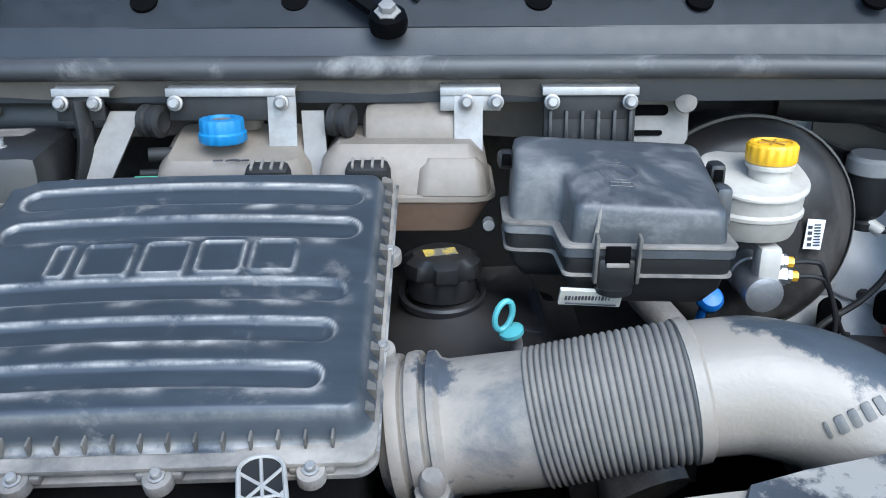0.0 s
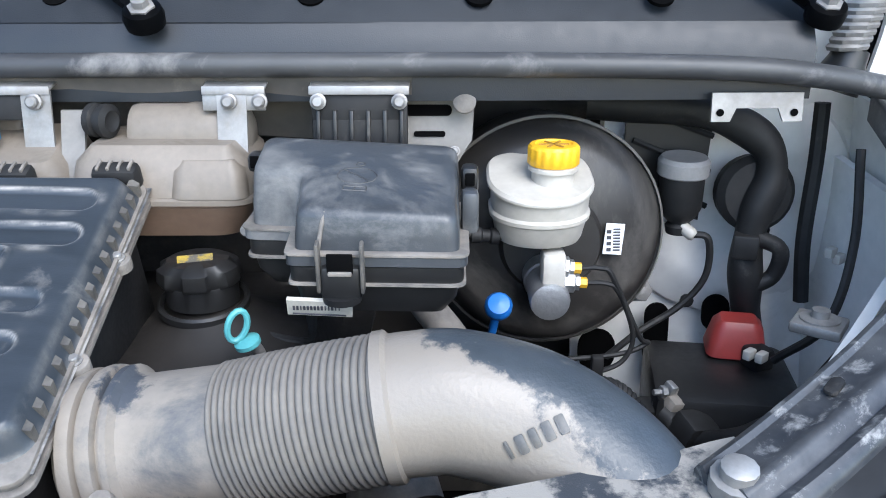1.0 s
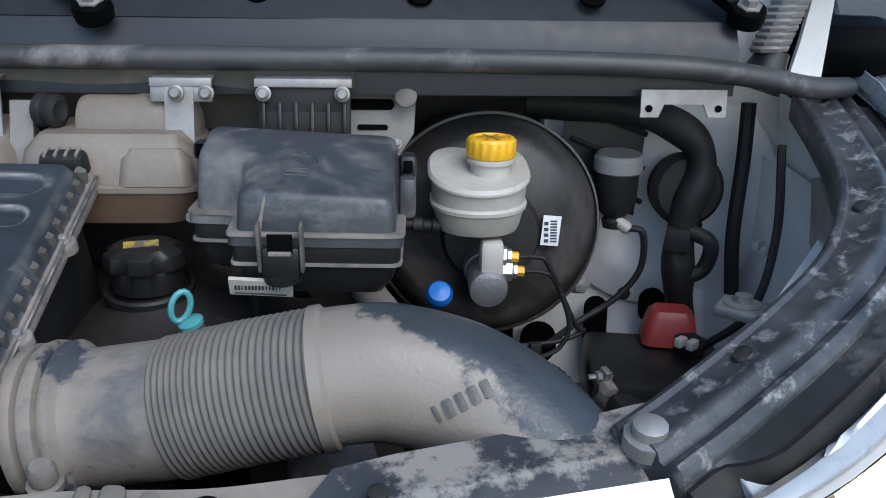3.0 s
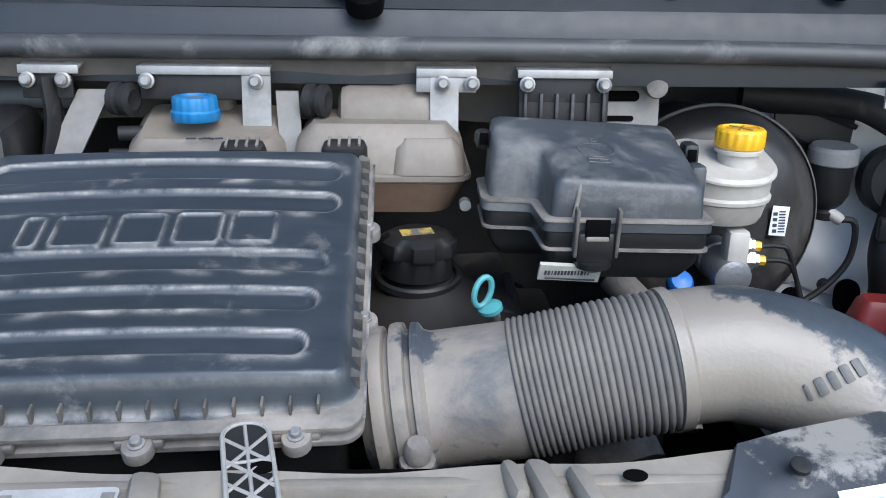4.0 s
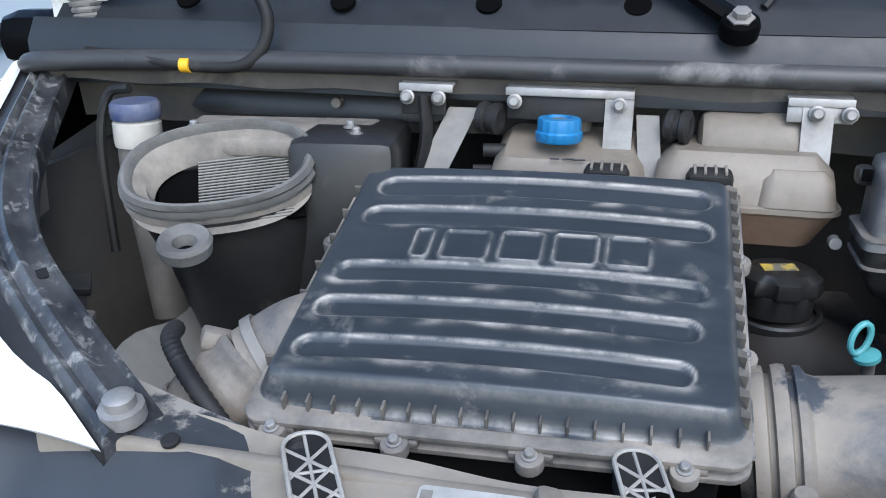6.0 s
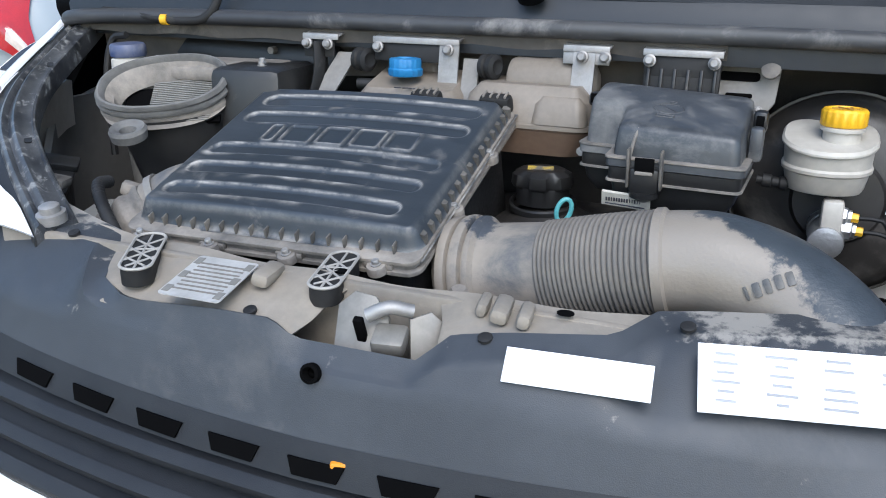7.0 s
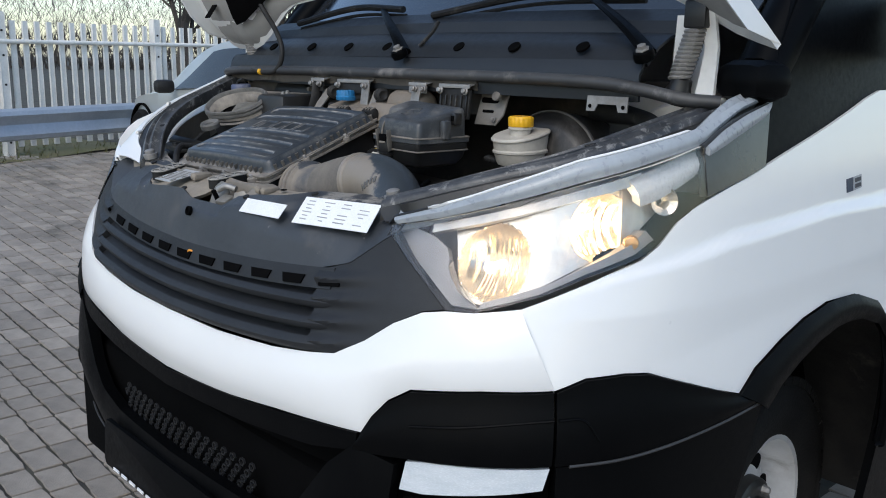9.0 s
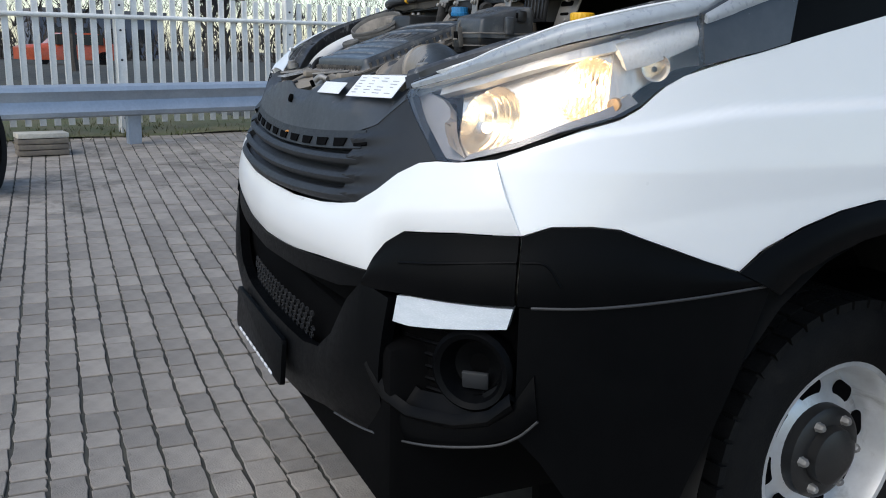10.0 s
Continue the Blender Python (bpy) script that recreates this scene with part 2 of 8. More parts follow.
def thing(name, at, label, category, group="", kind=""):
    ob = new(name)
    ob.empty_display_size = 0.05
    ob.location = at
    ORIGIN[ob.name] = Vector(at)
    return tagged(ob, label, category, group, kind)


def part(name, bm, material, parent, label="", sharp=38, smooth=True):
    """One mesh object under a thing or a part; the mesh is given in world places."""
    o = ORIGIN[parent.name]
    for v in bm.verts:
        v.co -= o
    bmesh.ops.recalc_face_normals(bm, faces=bm.faces)
    if smooth:
        lim = radians(sharp)
        for f in bm.faces:
            f.smooth = True
        for e in bm.edges:
            e.smooth = len(e.link_faces) == 2 and e.calc_face_angle(0) < lim
    me = bpy.data.meshes.new(name)
    bm.to_mesh(me)
    bm.free()
    me.materials.append(material)
    ob = new(name, me)
    ob.parent = parent
    ORIGIN[ob.name] = o
    if label:
        ob["label"] = label
    return ob


def solo(name, bm, material, at, label, category, group="", kind="", sharp=38):
    """A thing that is one mesh."""
    ORIGIN["_"] = Vector(at)

    class P:
        name = "_"
    o = Vector(at)
    for v in bm.verts:
        v.co -= o
    bmesh.ops.recalc_face_normals(bm, faces=bm.faces)
    for f in bm.faces:
        f.smooth = True
    for e in bm.edges:
        e.smooth = len(e.link_faces) == 2 and e.calc_face_angle(0) < radians(sharp)
    me = bpy.data.meshes.new(name)
    bm.to_mesh(me)
    bm.free()
    me.materials.append(material)
    ob = new(name, me)
    ob.location = at
    ORIGIN[ob.name] = o
    return tagged(ob, label, category, group, kind)


def box(bm, c, s, rot=(0, 0, 0), bevel=0.0, taper=1.0):
    """A box of size s round c, turned by degrees, its top narrowed by taper, its edges rounded."""
    r = bmesh.ops.create_cube(bm, size=1.0)
    vs = r["verts"]
    m = pose(*c, *rot)
    for v in vs:
        k = taper if v.co.z > 0 else 1.0
        v.co = m @ Vector((v.co.x * s[0] * k, v.co.y * s[1] * k, v.co.z * s[2]))
    if bevel:
        es = list({e for v in vs for e in v.link_edges})
        bmesh.ops.bevel(bm, geom=es, offset=bevel, segments=2, affect="EDGES", profile=0.5)
    return bm


def basis(d):
    d = Vector(d).normalized()
    a = Vector((0, 0, 1)) if abs(d.z) < 0.9 else Vector((1, 0, 0))
    s = d.cross(a).normalized()
    return d, s, s.cross(d)


def loft(bm, rings, closed=True, caps=True):
    """Faces between rings of points."""
    rows = [[bm.verts.new(p) for p in ring] for ring in rings]
    k = len(rows[0])
    for a, b in zip(rows, rows[1:]):
        for i in range(k if closed else k - 1):
            j = (i + 1) % k
            bm.faces.new((a[i], a[j], b[j], b[i]))
    if caps and closed:
        bm.faces.new(list(reversed(rows[0])))
        bm.faces.new(rows[-1])
    return bm


def lathe(bm, at, axis, profile, seg=24, caps=True):
    """A turned form: profile of (radius, distance along axis)."""
    d, s, t = basis(axis)
    at = Vector(at)
    rings = [[at + d * h + (s * math.cos(a) + t * math.sin(a)) * max(r, 1e-4) for a in (2 * math.pi * i / seg for i in range(seg))] for r, h in profile]
    return loft(bm, rings, True, caps)


def rod(bm, a, b, r, seg=12, r2=None):
    a, b = Vector(a), Vector(b)
    return lathe(bm, a, b - a, [(r, 0), (r if r2 is None else r2, (b - a).length)], seg)


def spline(pts, n=8):
    """A smooth line through points (Catmull-Rom)."""
    ps = [Vector(p) for p in pts]
    ps = [ps[0] * 2 - ps[1]] + ps + [ps[-1] * 2 - ps[-2]]
    out = []
    for i in range(1, len(ps) - 2):
        p0, p1, p2, p3 = ps[i - 1:i + 3]
        for k in range(n):
            t = k / n
            out.append(0.5 * (2 * p1 + (p2 - p0) * t + (2 * p0 - 5 * p1 + 4 * p2 - p3) * t * t + (3 * p1 - p0 - 3 * p2 + p3) * t ** 3))
    return out + [ps[-2]]


def tube(bm, pts, r, seg=10, n=8, flat=1.0, smooth=True, rib=0.0):
    """A hose or pipe along points; r may be a function of the way 0..1; rib: ring height of a corrugated hose."""
    line = spline(pts, n) if smooth else [Vector(p) for p in pts]
    rings, up = [], None
    for i, p in enumerate(line):
        d = (line[min(i + 1, len(line) - 1)] - line[max(i - 1, 0)]).normalized()
        if up is None:
            up = basis(d)[2]
        up = (up - d * up.dot(d)).normalized()
        s = d.cross(up)
        rad = r(i / (len(line) - 1)) if callable(r) else r
        if rib and i % 2:
            rad += rib
        rings.append([p + (s * math.cos(a) + up * math.sin(a) * flat) * rad for a in (2 * math.pi * k / seg for k in range(seg))])
    return loft(bm, rings)


def plate(bm, outline, thick, m=None, bevel=0.0):
    """A plate from an outline in x, y, risen by thick along z, laid by the pose m."""
    m = m or Matrix()
    lo = [bm.verts.new(m @ Vector((x, y, 0))) for x, y in outline]
    hi = [bm.verts.new(m @ Vector((x, y, thick))) for x, y in outline]
    fs = [bm.faces.new(list(reversed(lo))), bm.faces.new(hi)]
    for i in range(len(lo)):
        j = (i + 1) % len(lo)
        fs.append(bm.faces.new((lo[i], lo[j], hi[j], hi[i])))
    if bevel:
        bmesh.ops.bevel(bm, geom=list({e for f in fs[1:2] for e in f.edges}), offset=bevel, segments=2, affect="EDGES", profile=0.5)
    return bm


def rounded(w, h, r, seg=5, cx=0.0, cy=0.0):
    out = []
    for qx, qy, a0 in ((1, 1, 0), (-1, 1, 90), (-1, -1, 180), (1, -1, 270)):
        for k in range(seg + 1):
            a = radians(a0 + 90 * k / seg)
            out.append((cx + qx * (w / 2 - r) + r * math.cos(a), cy + qy * (h / 2 - r) + r * math.sin(a)))
    return out


def circle(r, seg=20, cx=0.0, cy=0.0, sx=1.0):
    return [(cx + sx * r * math.cos(2 * math.pi * i / seg), cy + r * math.sin(2 * math.pi * i / seg)) for i in range(seg)]


def frame_m(at, xdir, ydir):
    """A pose whose x and y run along two ways."""
    x = Vector(xdir).normalized()
    z = x.cross(Vector(ydir)).normalized()
    y = z.cross(x)
    return Matrix.Translation(at) @ Matrix((x, y, z)).transposed().to_4x4()


def grid(bm, fn, nu, nv, thick=0.0):
    """A sheet fn(u, v) over 0..1, thickened to the back along its normals."""
    P = [[Vector(fn(i / nu, j / nv)) for j in range(nv + 1)] for i in range(nu + 1)]
    A = [[bm.verts.new(p) for p in row] for row in P]
    for i in range(nu):
        for j in range(nv):
            bm.faces.new((A[i][j], A[i + 1][j], A[i + 1][j + 1], A[i][j + 1]))
    if thick:
        B = []
        for i in range(nu + 1):
            row = []
            for j in range(nv + 1):
                du = P[min(i + 1, nu)][j] - P[max(i - 1, 0)][j]
                dv = P[i][min(j + 1, nv)] - P[i][max(j - 1, 0)]
                row.append(bm.verts.new(P[i][j] - du.cross(dv).normalized() * thick))
            B.append(row)
        for i in range(nu):
            for j in range(nv):
                bm.faces.new((B[i][j + 1], B[i + 1][j + 1], B[i + 1][j], B[i][j]))
        for i in range(nu):
            bm.faces.new((A[i][0], B[i][0], B[i + 1][0], A[i + 1][0]))
            bm.faces.new((A[i + 1][nv], B[i + 1][nv], B[i][nv], A[i][nv]))
        for j in range(nv):
            bm.faces.new((A[0][j + 1], B[0][j + 1], B[0][j], A[0][j]))
            bm.faces.new((A[nu][j], B[nu][j], B[nu][j + 1], A[nu][j + 1]))
    return bm


def mesh():
    return bmesh.new()


# ---------------------------------------------------------------- the van's outer skin
PLAN = [(0, .34), (.2, .345), (.4, .36), (.55, .38), (.66, .41), (.76, .455), (.84, .515), (.90, .59), (.945, .69), (.97, .82), (.985, 1.0), (.99, 1.25), (.985, 1.7), (.985, 2.6), (.985, 4.2)]
PL = [0.0]
for (ax, ay), (bx, by) in zip(PLAN, PLAN[1:]):
    PL.append(PL[-1] + math.hypot(bx - ax, by - ay))
FINE_L = np.linspace(0, PL[-1], 420)
FINE_X, FINE_Y = np.interp(FINE_L, PL, [p[0] for p in PLAN]), np.interp(FINE_L, PL, [p[1] for p in PLAN])
for _ in range(60):
    FINE_X[1:-1] = (FINE_X[:-2] + 2 * FINE_X[1:-1] + FINE_X[2:]) / 4
    FINE_Y[1:-1] = (FINE_Y[:-2] + 2 * FINE_Y[1:-1] + FINE_Y[2:]) / 4
ZS = [.2, .45, .65, .86, .97, 1.07, 1.17, 1.28, 1.5, 2.4]
IY = [.10, .03, 0, 0, .015, .045, .085, .12, .2, .5]
IX = [.06, .02, 0, 0, .01, .02, .04, .055, .09, .2]


def skin(u, z):
    """A point of the van's skin: u metres along the plan from the middle of the nose, at the height z."""
    s, a = (1 if u >= 0 else -1), abs(u)
    x, y = np.interp(a, FINE_L, FINE_X), np.interp(a, FINE_L, FINE_Y)
    wf, wx = min(max(1 - (a - .75) / .6, 0), 1), min(a / .9, 1)
    return Vector((s * (x - wx * np.interp(z, ZS, IX)), y + wf * np.interp(z, ZS, IY), z))


def skin_out(u, z, out):
    p = skin(u, z)
    d = (skin(u + 0.01, z) - skin(u - 0.01, z)).cross(Vector((0, 0, 1)) + (skin(u, z + 0.01) - skin(u, z - 0.01)).normalized())
    return p + d.normalized() * out


def panel(bm, cols, out=0.0, thick=0.015, sub=4, nv=8, side=1, bulge=None):
    """A skin panel from columns (u_low, z_low, u_high, z_high)."""
    n = len(cols) - 1
    cols = np.array(cols, float)

    def fn(a, b):
        k = min(int(a * n), n - 1)
        c = cols[k] + (cols[k + 1] - cols[k]) * (a * n - k)
        u, z = c[0] + (c[2] - c[0]) * b, c[1] + (c[3] - c[1]) * b
        o = out + (bulge(u, z, b) if bulge else 0.0)
        p = skin_out(u, z, o)
        return (side * p.x, p.y, p.z)

    return grid(bm, fn, n * sub, nv, thick * side)


# ---------------------------------------------------------------- the van
van = thing("delivery_van", (0, 2.0, 0), "white delivery van with open bonnet parked on block paving", "van")

def step01(a, b, v):
    t = min(max((v - a) / (b - a), 0), 1)
    return t * t * (3 - 2 * t)



SEAM_LO, SEAM_HI = (.94, .96), (.87, 1.083)
BUMPER = [(0, .815, 0, .940), (.2, .82, .2, .940), (.4, .84, .38, .950), (.5, .847, .48, .962), (.575, .851, .54, .972), (.61, .853, .60, 1.004), (.63, .885, .65, 1.040), (.66, .918, .70, 1.064), (.70, .942, .74, 1.070), (.82, .955, .79, 1.072), SEAM_LO + SEAM_HI]


def crease(u, z, b):
    """The soft swage that runs back from under the headlight."""
    a = abs(u)
    line = np.interp(a, [.7, .86, 1.04, 1.34, 1.7, 2.05, 3.1], [1.05, 1.085, 1.13, 1.17, 1.185, 1.18, 1.17])
    below = step01(-.010, .007, line - z) * min(max((z - line + .16) / .15, 0), 1)
    return 0.012 * below * min(max((a - .85) / .4, 0), 1)


bm = mesh()
full = [(-a, b, -c, d) for a, b, c, d in reversed(BUMPER)] + BUMPER[1:]
panel(bm, full, 0.004, 0.018, 4, 10, bulge=lambda u, z, b: 0.012 * math.sin(math.pi * b) + crease(u, z, b))
part("front_bumper", bm, WHITE, van, "glossy white painted bumper band")

FENDER = [SEAM_LO + SEAM_HI, (.99, .978, .95, 1.112), (1.06, .98, 1.02, 1.136), (1.11, .975, 1.09, 1.155), (1.16, .957, 1.13, 1.175), (1.21, .94, 1.155, 1.195), (1.28, .915, 1.18, 1.212), (1.35, .893, 1.22, 1.230), (1.40, .93, 1.28, 1.245), (1.49, .965, 1.39, 1.27), (1.58, .99, 1.45, 1.285), (1.68, 1.005, 1.55, 1.310), (1.82, .998, 1.72, 1.350), (1.93, .965, 1.84, 1.38), (2.01, .90, 1.93, 1.405), (2.02, .88, 2.0, 1.42), (2.06, .88, 2.06, 1.42)]
DOOR = [(2.065, .88, 2.065, 1.42), (2.3, .88, 2.3, 1.43), (2.8, .88, 2.8, 1.44), (3.1, .88, 3.1, 1.44)]
for side, word in ((1, ""), (-1, "")):
    bm = mesh()
    panel(bm, FENDER, 0.004, 0.015, 6, 48, side, bulge=crease)
    part("fender", bm, WHITE, van, "glossy white front wing")
    bm = mesh()
    panel(bm, DOOR, 0.006, 0.02, 3, 8, side, bulge=crease)
    part("door_skin", bm, WHITE, van, "white cab door panel")

# Lips lighter than the cladding, their edge highlight put into the grey.
LIPG = surface("lip_highlight_grey", (0.035, 0.035, 0.036), 0.5)
# black cladding round the corner, fog lamp bay, lower bumper
CLAD = [(.60, .822, .612, .851), (.62, .823, .632, .883), (.66, .826, .662, .916), (.70, .830, .702, .94), (.82, .836, .82, .953), (.937, .841, .937, .958)]
CLAD_REAR = [(.942, .841, .942, .958), (1.0, .843, .99, .976), (1.06, .845, 1.06, .978), (1.11, .848, 1.11, .973), (1.21, .852, 1.21, .938), (1.30, .858, 1.30, .908), (1.40, .866, 1.345, .892)]
LOWER = [(0, .44, 0, .62), (.16, .45, .16, .62), (.3, .475, .3, .62), (.38, .492, .40, .64), (.46, .50, .47, .69), (.55, .512, .54, .78), (.62, .523, .60, .832), (.66, .53, .68, .815)]
for side in (1, -1):
    bm = mesh()
    panel(bm, CLAD, 0.012, 0.02, 4, 8, side, bulge=lambda u, z, b: 0.006 * math.sin(math.pi * min(b * 1.2, 1)))
    part("corner_cladding", bm, BLACKP, van, "textured black plastic corner cladding")
    bm = mesh()
    panel(bm, CLAD_REAR, 0.012, 0.02, 4, 8, side, bulge=lambda u, z, b: 0.006 * math.sin(math.pi * min(b * 1.2, 1)))
    part("wing_cladding", bm, BLACKP, van, "textured black plastic wing cladding")
    bm = mesh()
    tube(bm, [(side * p.x, p.y, p.z) for p in (skin_out(u, z, 0.02) for u, z in ((.71, .888), (.80, .90), (.937, .917)))], 0.0022, 6)
    tube(bm, [(side * p.x, p.y, p.z) for p in (skin_out(u, z, 0.0185) for u, z in ((.945, .917), (.985, .915), (1.012, .880)))], 0.0022, 6)
    part("cladding_crease", bm, BLACKP, van)
    bm = mesh()
    tube(bm, [(side * p.x, p.y, p.z) for p in (skin_out(u, z, 0.013) for u, z in ((.965, .8405), (1.05, .8425), (1.15, .848), (1.28, .856), (1.41, .865)))], 0.0028, 6)
    part("cladding_lip", bm, LIPG, van, "thin lip under the cladding, highlight in its grey")
    # side cheek below the cladding, drawn low and black for the under-van shade
    bm = mesh()
    panel(bm, [(.945, .60, .945, .838), (.99, .55, .985, .840), (1.05, .46, 1.05, .842), (1.15, .42, 1.15, .848), (1.22, .40, 1.30, .856), (1.25, .40, 1.42, .864)], 0.009, 0.03, 4, 10, side)
    part("lower_cheek", bm, BLACKP, van, "black plastic lower bumper end, lengthened in place of under-van shade")
    # wheel arch lip
    ARCH = [(1.345, .892), (1.40, .93), (1.49, .965), (1.58, .99), (1.68, 1.005), (1.75, 1.005), (1.82, .998), (1.93, .965), (2.0, .905), (2.03, .83), (2.045, .74), (2.05, .6)]
    bm = mesh()
    inner = [(1.76 + (u - 1.72) * 0.86, .42 + (z - .42) * 0.90) for u, z in ARCH]
    panel(bm, [(iu, iz, u, z) for (iu, iz), (u, z) in zip(inner, ARCH)], 0.012, 0.03, 5, 6, side, bulge=lambda u, z, b: 0.012 * math.sin(math.pi * b))
    part("wheel_arch_lip", bm, BLACKP, van, "black plastic wheel arch lip")
    bm = mesh()
    panel(bm, [(2.05, .35, 2.05, .875), (2.4, .35, 2.4, .875), (3.1, .35, 3.1, .875)], 0.006, 0.02, 3, 6, side)
    part("side_cladding", bm, BLACKP, van, "black plastic lower side cladding")
    # liner inside the arch
    bm = mesh()
    rings = []
    for k in range(15):
        a = radians(-10 + 200 * k / 14)
        rings.append([(side * x, 1.42 - math.cos(a) * 0.50, .42 + math.sin(a) * 0.53) for x in (.965, .80, .49)])
    loft(bm, rings, False)
    part("arch_liner", bm, RUBBER, van, "black felt wheel arch liner")
    # Near-black wall holds the shade behind the wheel arch in its colour.
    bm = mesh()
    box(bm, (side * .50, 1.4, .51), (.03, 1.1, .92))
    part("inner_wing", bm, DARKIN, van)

bm = mesh()
full = [(-a, b, -c, d) for a, b, c, d in reversed(LOWER)] + LOWER[1:]
panel(bm, full, 0.012, 0.03, 5, 8, bulge=lambda u, z, b: 0.015 * math.sin(math.pi * b))
part("lower_bumper", bm, BLACKP, van, "textured black plastic lower bumper")
bm = mesh()
UPL = [(0, .775, 0, .812), (.3, .785, .3, .828), (.5, .80, .5, .845), (.60, .82, .605, .852)]
panel(bm, [(-a, b, -c, d) for a, b, c, d in reversed(UPL)] + UPL[1:], 0.008, 0.05, 5, 4)
part("intake_lip", bm, BLACKP, van)
# Near-black sheet behind the intake stands in for the shade inside it.
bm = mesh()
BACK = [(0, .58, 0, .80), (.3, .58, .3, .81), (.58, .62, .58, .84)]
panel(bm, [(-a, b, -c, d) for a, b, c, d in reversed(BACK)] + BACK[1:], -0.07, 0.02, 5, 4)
intake = part("intake_back", bm, DARKIN, van, "air intake backed by a near-black shade sheet")
bm = mesh()
for k in range(4):
    for i in range(-9, 9):
        u, z = i * 0.034 + (0.017 if k % 2 else 0), .620 + k * 0.019
        p = skin_out(u, z, -0.02)
        d = (skin_out(u, z, 0) - p).normalized()
        lathe(bm, p, d, [(0.0092, 0), (0.0092, 0.005), (0.0066, 0.005), (0.0066, 0)], 6, caps=False)
part("honeycomb_mesh", bm, HONEY, van, "black plastic honeycomb intake mesh")
# number plate holder with bars where the plate writing was
bm = mesh()
pm = frame_m((-0.065, .322, .535), (1, 0, 0), (0, .06, 1))
plate(bm, rounded(.53, .115, .012), 0.012, pm @ pose(0, 0, -0.006), 0.003)
holder = part("plate_holder", bm, BLACKP, van, "empty black number plate holder")
bm = mesh()
for i in range(9):
    box(bm, (-0.25 + i * 0.045, .309, .486), (.03, .003, .006))
part("holder_print", bm, LABELW, holder)

# fog lamp bays and side markers
for side in (1, -1):
    # Back of the fog lamp bay, coloured near-black for the recess shade.
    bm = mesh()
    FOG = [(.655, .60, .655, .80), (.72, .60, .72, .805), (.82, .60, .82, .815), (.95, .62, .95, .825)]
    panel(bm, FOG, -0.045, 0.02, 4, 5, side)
    bay = part("fog_lamp_bay", bm, DARKIN, van, "fog lamp recess with fine grooves, shade in its near-black")
    for k in range(6):
        bm = mesh()
        z = .635 + k * 0.024
        tube(bm, [(side * p.x, p.y, p.z) for p in (skin_out(u, z, -0.042) for u in (.67, .74, .80))], 0.004, 5, 3)
        part("groove_bar", bm, BLACKP, bay)
    bm = mesh()
    STRIP = [(.688, .772, .700, .824), (.73, .772, .735, .829), (.82, .784, .82, .832), (.925, .798, .935, .835)]
    panel(bm, STRIP, 0.008, 0.03, 4, 4, side)
    part("daytime_lamp", bm, surface("daytime_lamp_lens", (0.62, 0.66, 0.70), 0.25, second=(0.55, 0.6, 0.64), scale=18, stretch=(1, 1, 4), coat=0.7) if side == 1 else bpy.data.materials["daytime_lamp_lens"], van, "frosted white daytime lamp strip")
    c = skin_out(.86, .71, -0.04)
    d = (skin_out(.86, .71, 0) - c).normalized()
    bm = mesh()
    lathe(bm, (side * c.x, c.y, c.z), (side * d.x, d.y, d.z), [(.075, 0), (.078, .035), (.07, .045), (.060, .04), (.045, .005), (.02, -.005)], 28, caps=False)
    ring = part("fog_lamp_ring", bm, BLACKP, bay, "round black fog lamp bezel")
    bm = mesh()
    box(bm, (side * (c.x + d.x * .015), c.y + d.y * .015, c.z - .025), (.05, .01, .035), (15, 0, side * 50), 0.004)
    part("fog_lamp_blank", bm, surface("grey_blank_cover", (0.025, 0.027, 0.03), 0.5) if side == 1 else bpy.data.materials["grey_blank_cover"], bay)
    bm = mesh()
    LIPS = [(.625, .665, .64, .69), (.67, .612, .685, .64), (.73, .592, .74, .622), (.84, .60, .84, .63), (.90, .618, .90, .65), (.945, .655, .935, .685)]
    panel(bm, LIPS, 0.016, 0.06, 4, 4, side, bulge=lambda u, z, b: 0.014 * math.sin(math.pi * b))
    part("fog_bay_lip", bm, BLACKP, van, "grey-black lip under the fog lamp recess")
    bm = mesh()
    tube(bm, [(side * p.x, p.y, p.z) for p in (skin_out(u, z, 0.020) for u, z in ((.46, .507), (.57, .518), (.68, .533), (.79, .553), (.90, .58), (.95, .605), (.985, .64)))], 0.0025, 6)
    part("bumper_lower_lip", bm, LIPG, van, "thin lower edge of the bumper, highlight in its grey")
    bm = mesh()
    LOWC = [(.655, .53, .655, .61), (.72, .54, .73, .60), (.80, .555, .81, .605), (.88, .572, .88, .62), (.94, .60, .94, .66), (.985, .635, .975, .72)]
    panel(bm, LOWC, 0.013, 0.04, 4, 4, side, bulge=lambda u, z, b: 0.006 * math.sin(math.pi * b))
    part("bumper_corner_base", bm, BLACKP, van)

# grille: recess sheet with shade in its near-black, slats, frame
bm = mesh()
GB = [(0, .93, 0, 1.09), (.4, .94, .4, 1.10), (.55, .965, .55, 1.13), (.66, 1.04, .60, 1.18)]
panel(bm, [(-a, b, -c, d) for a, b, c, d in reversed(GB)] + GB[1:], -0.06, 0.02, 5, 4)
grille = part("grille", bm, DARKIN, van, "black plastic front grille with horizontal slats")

def ridges(u, z, b):
    """The slats run on into the smooth corner as ribs that fade."""
    a = abs(u)
    k = 1 - step01(.47, .64, a)
    lift = .026 * min(a / .5, 1.25) ** 2
    return k * sum(.013 * math.exp(-((z - zc - lift) / .009) ** 2) for zc in (.958, .993, 1.030, 1.064))


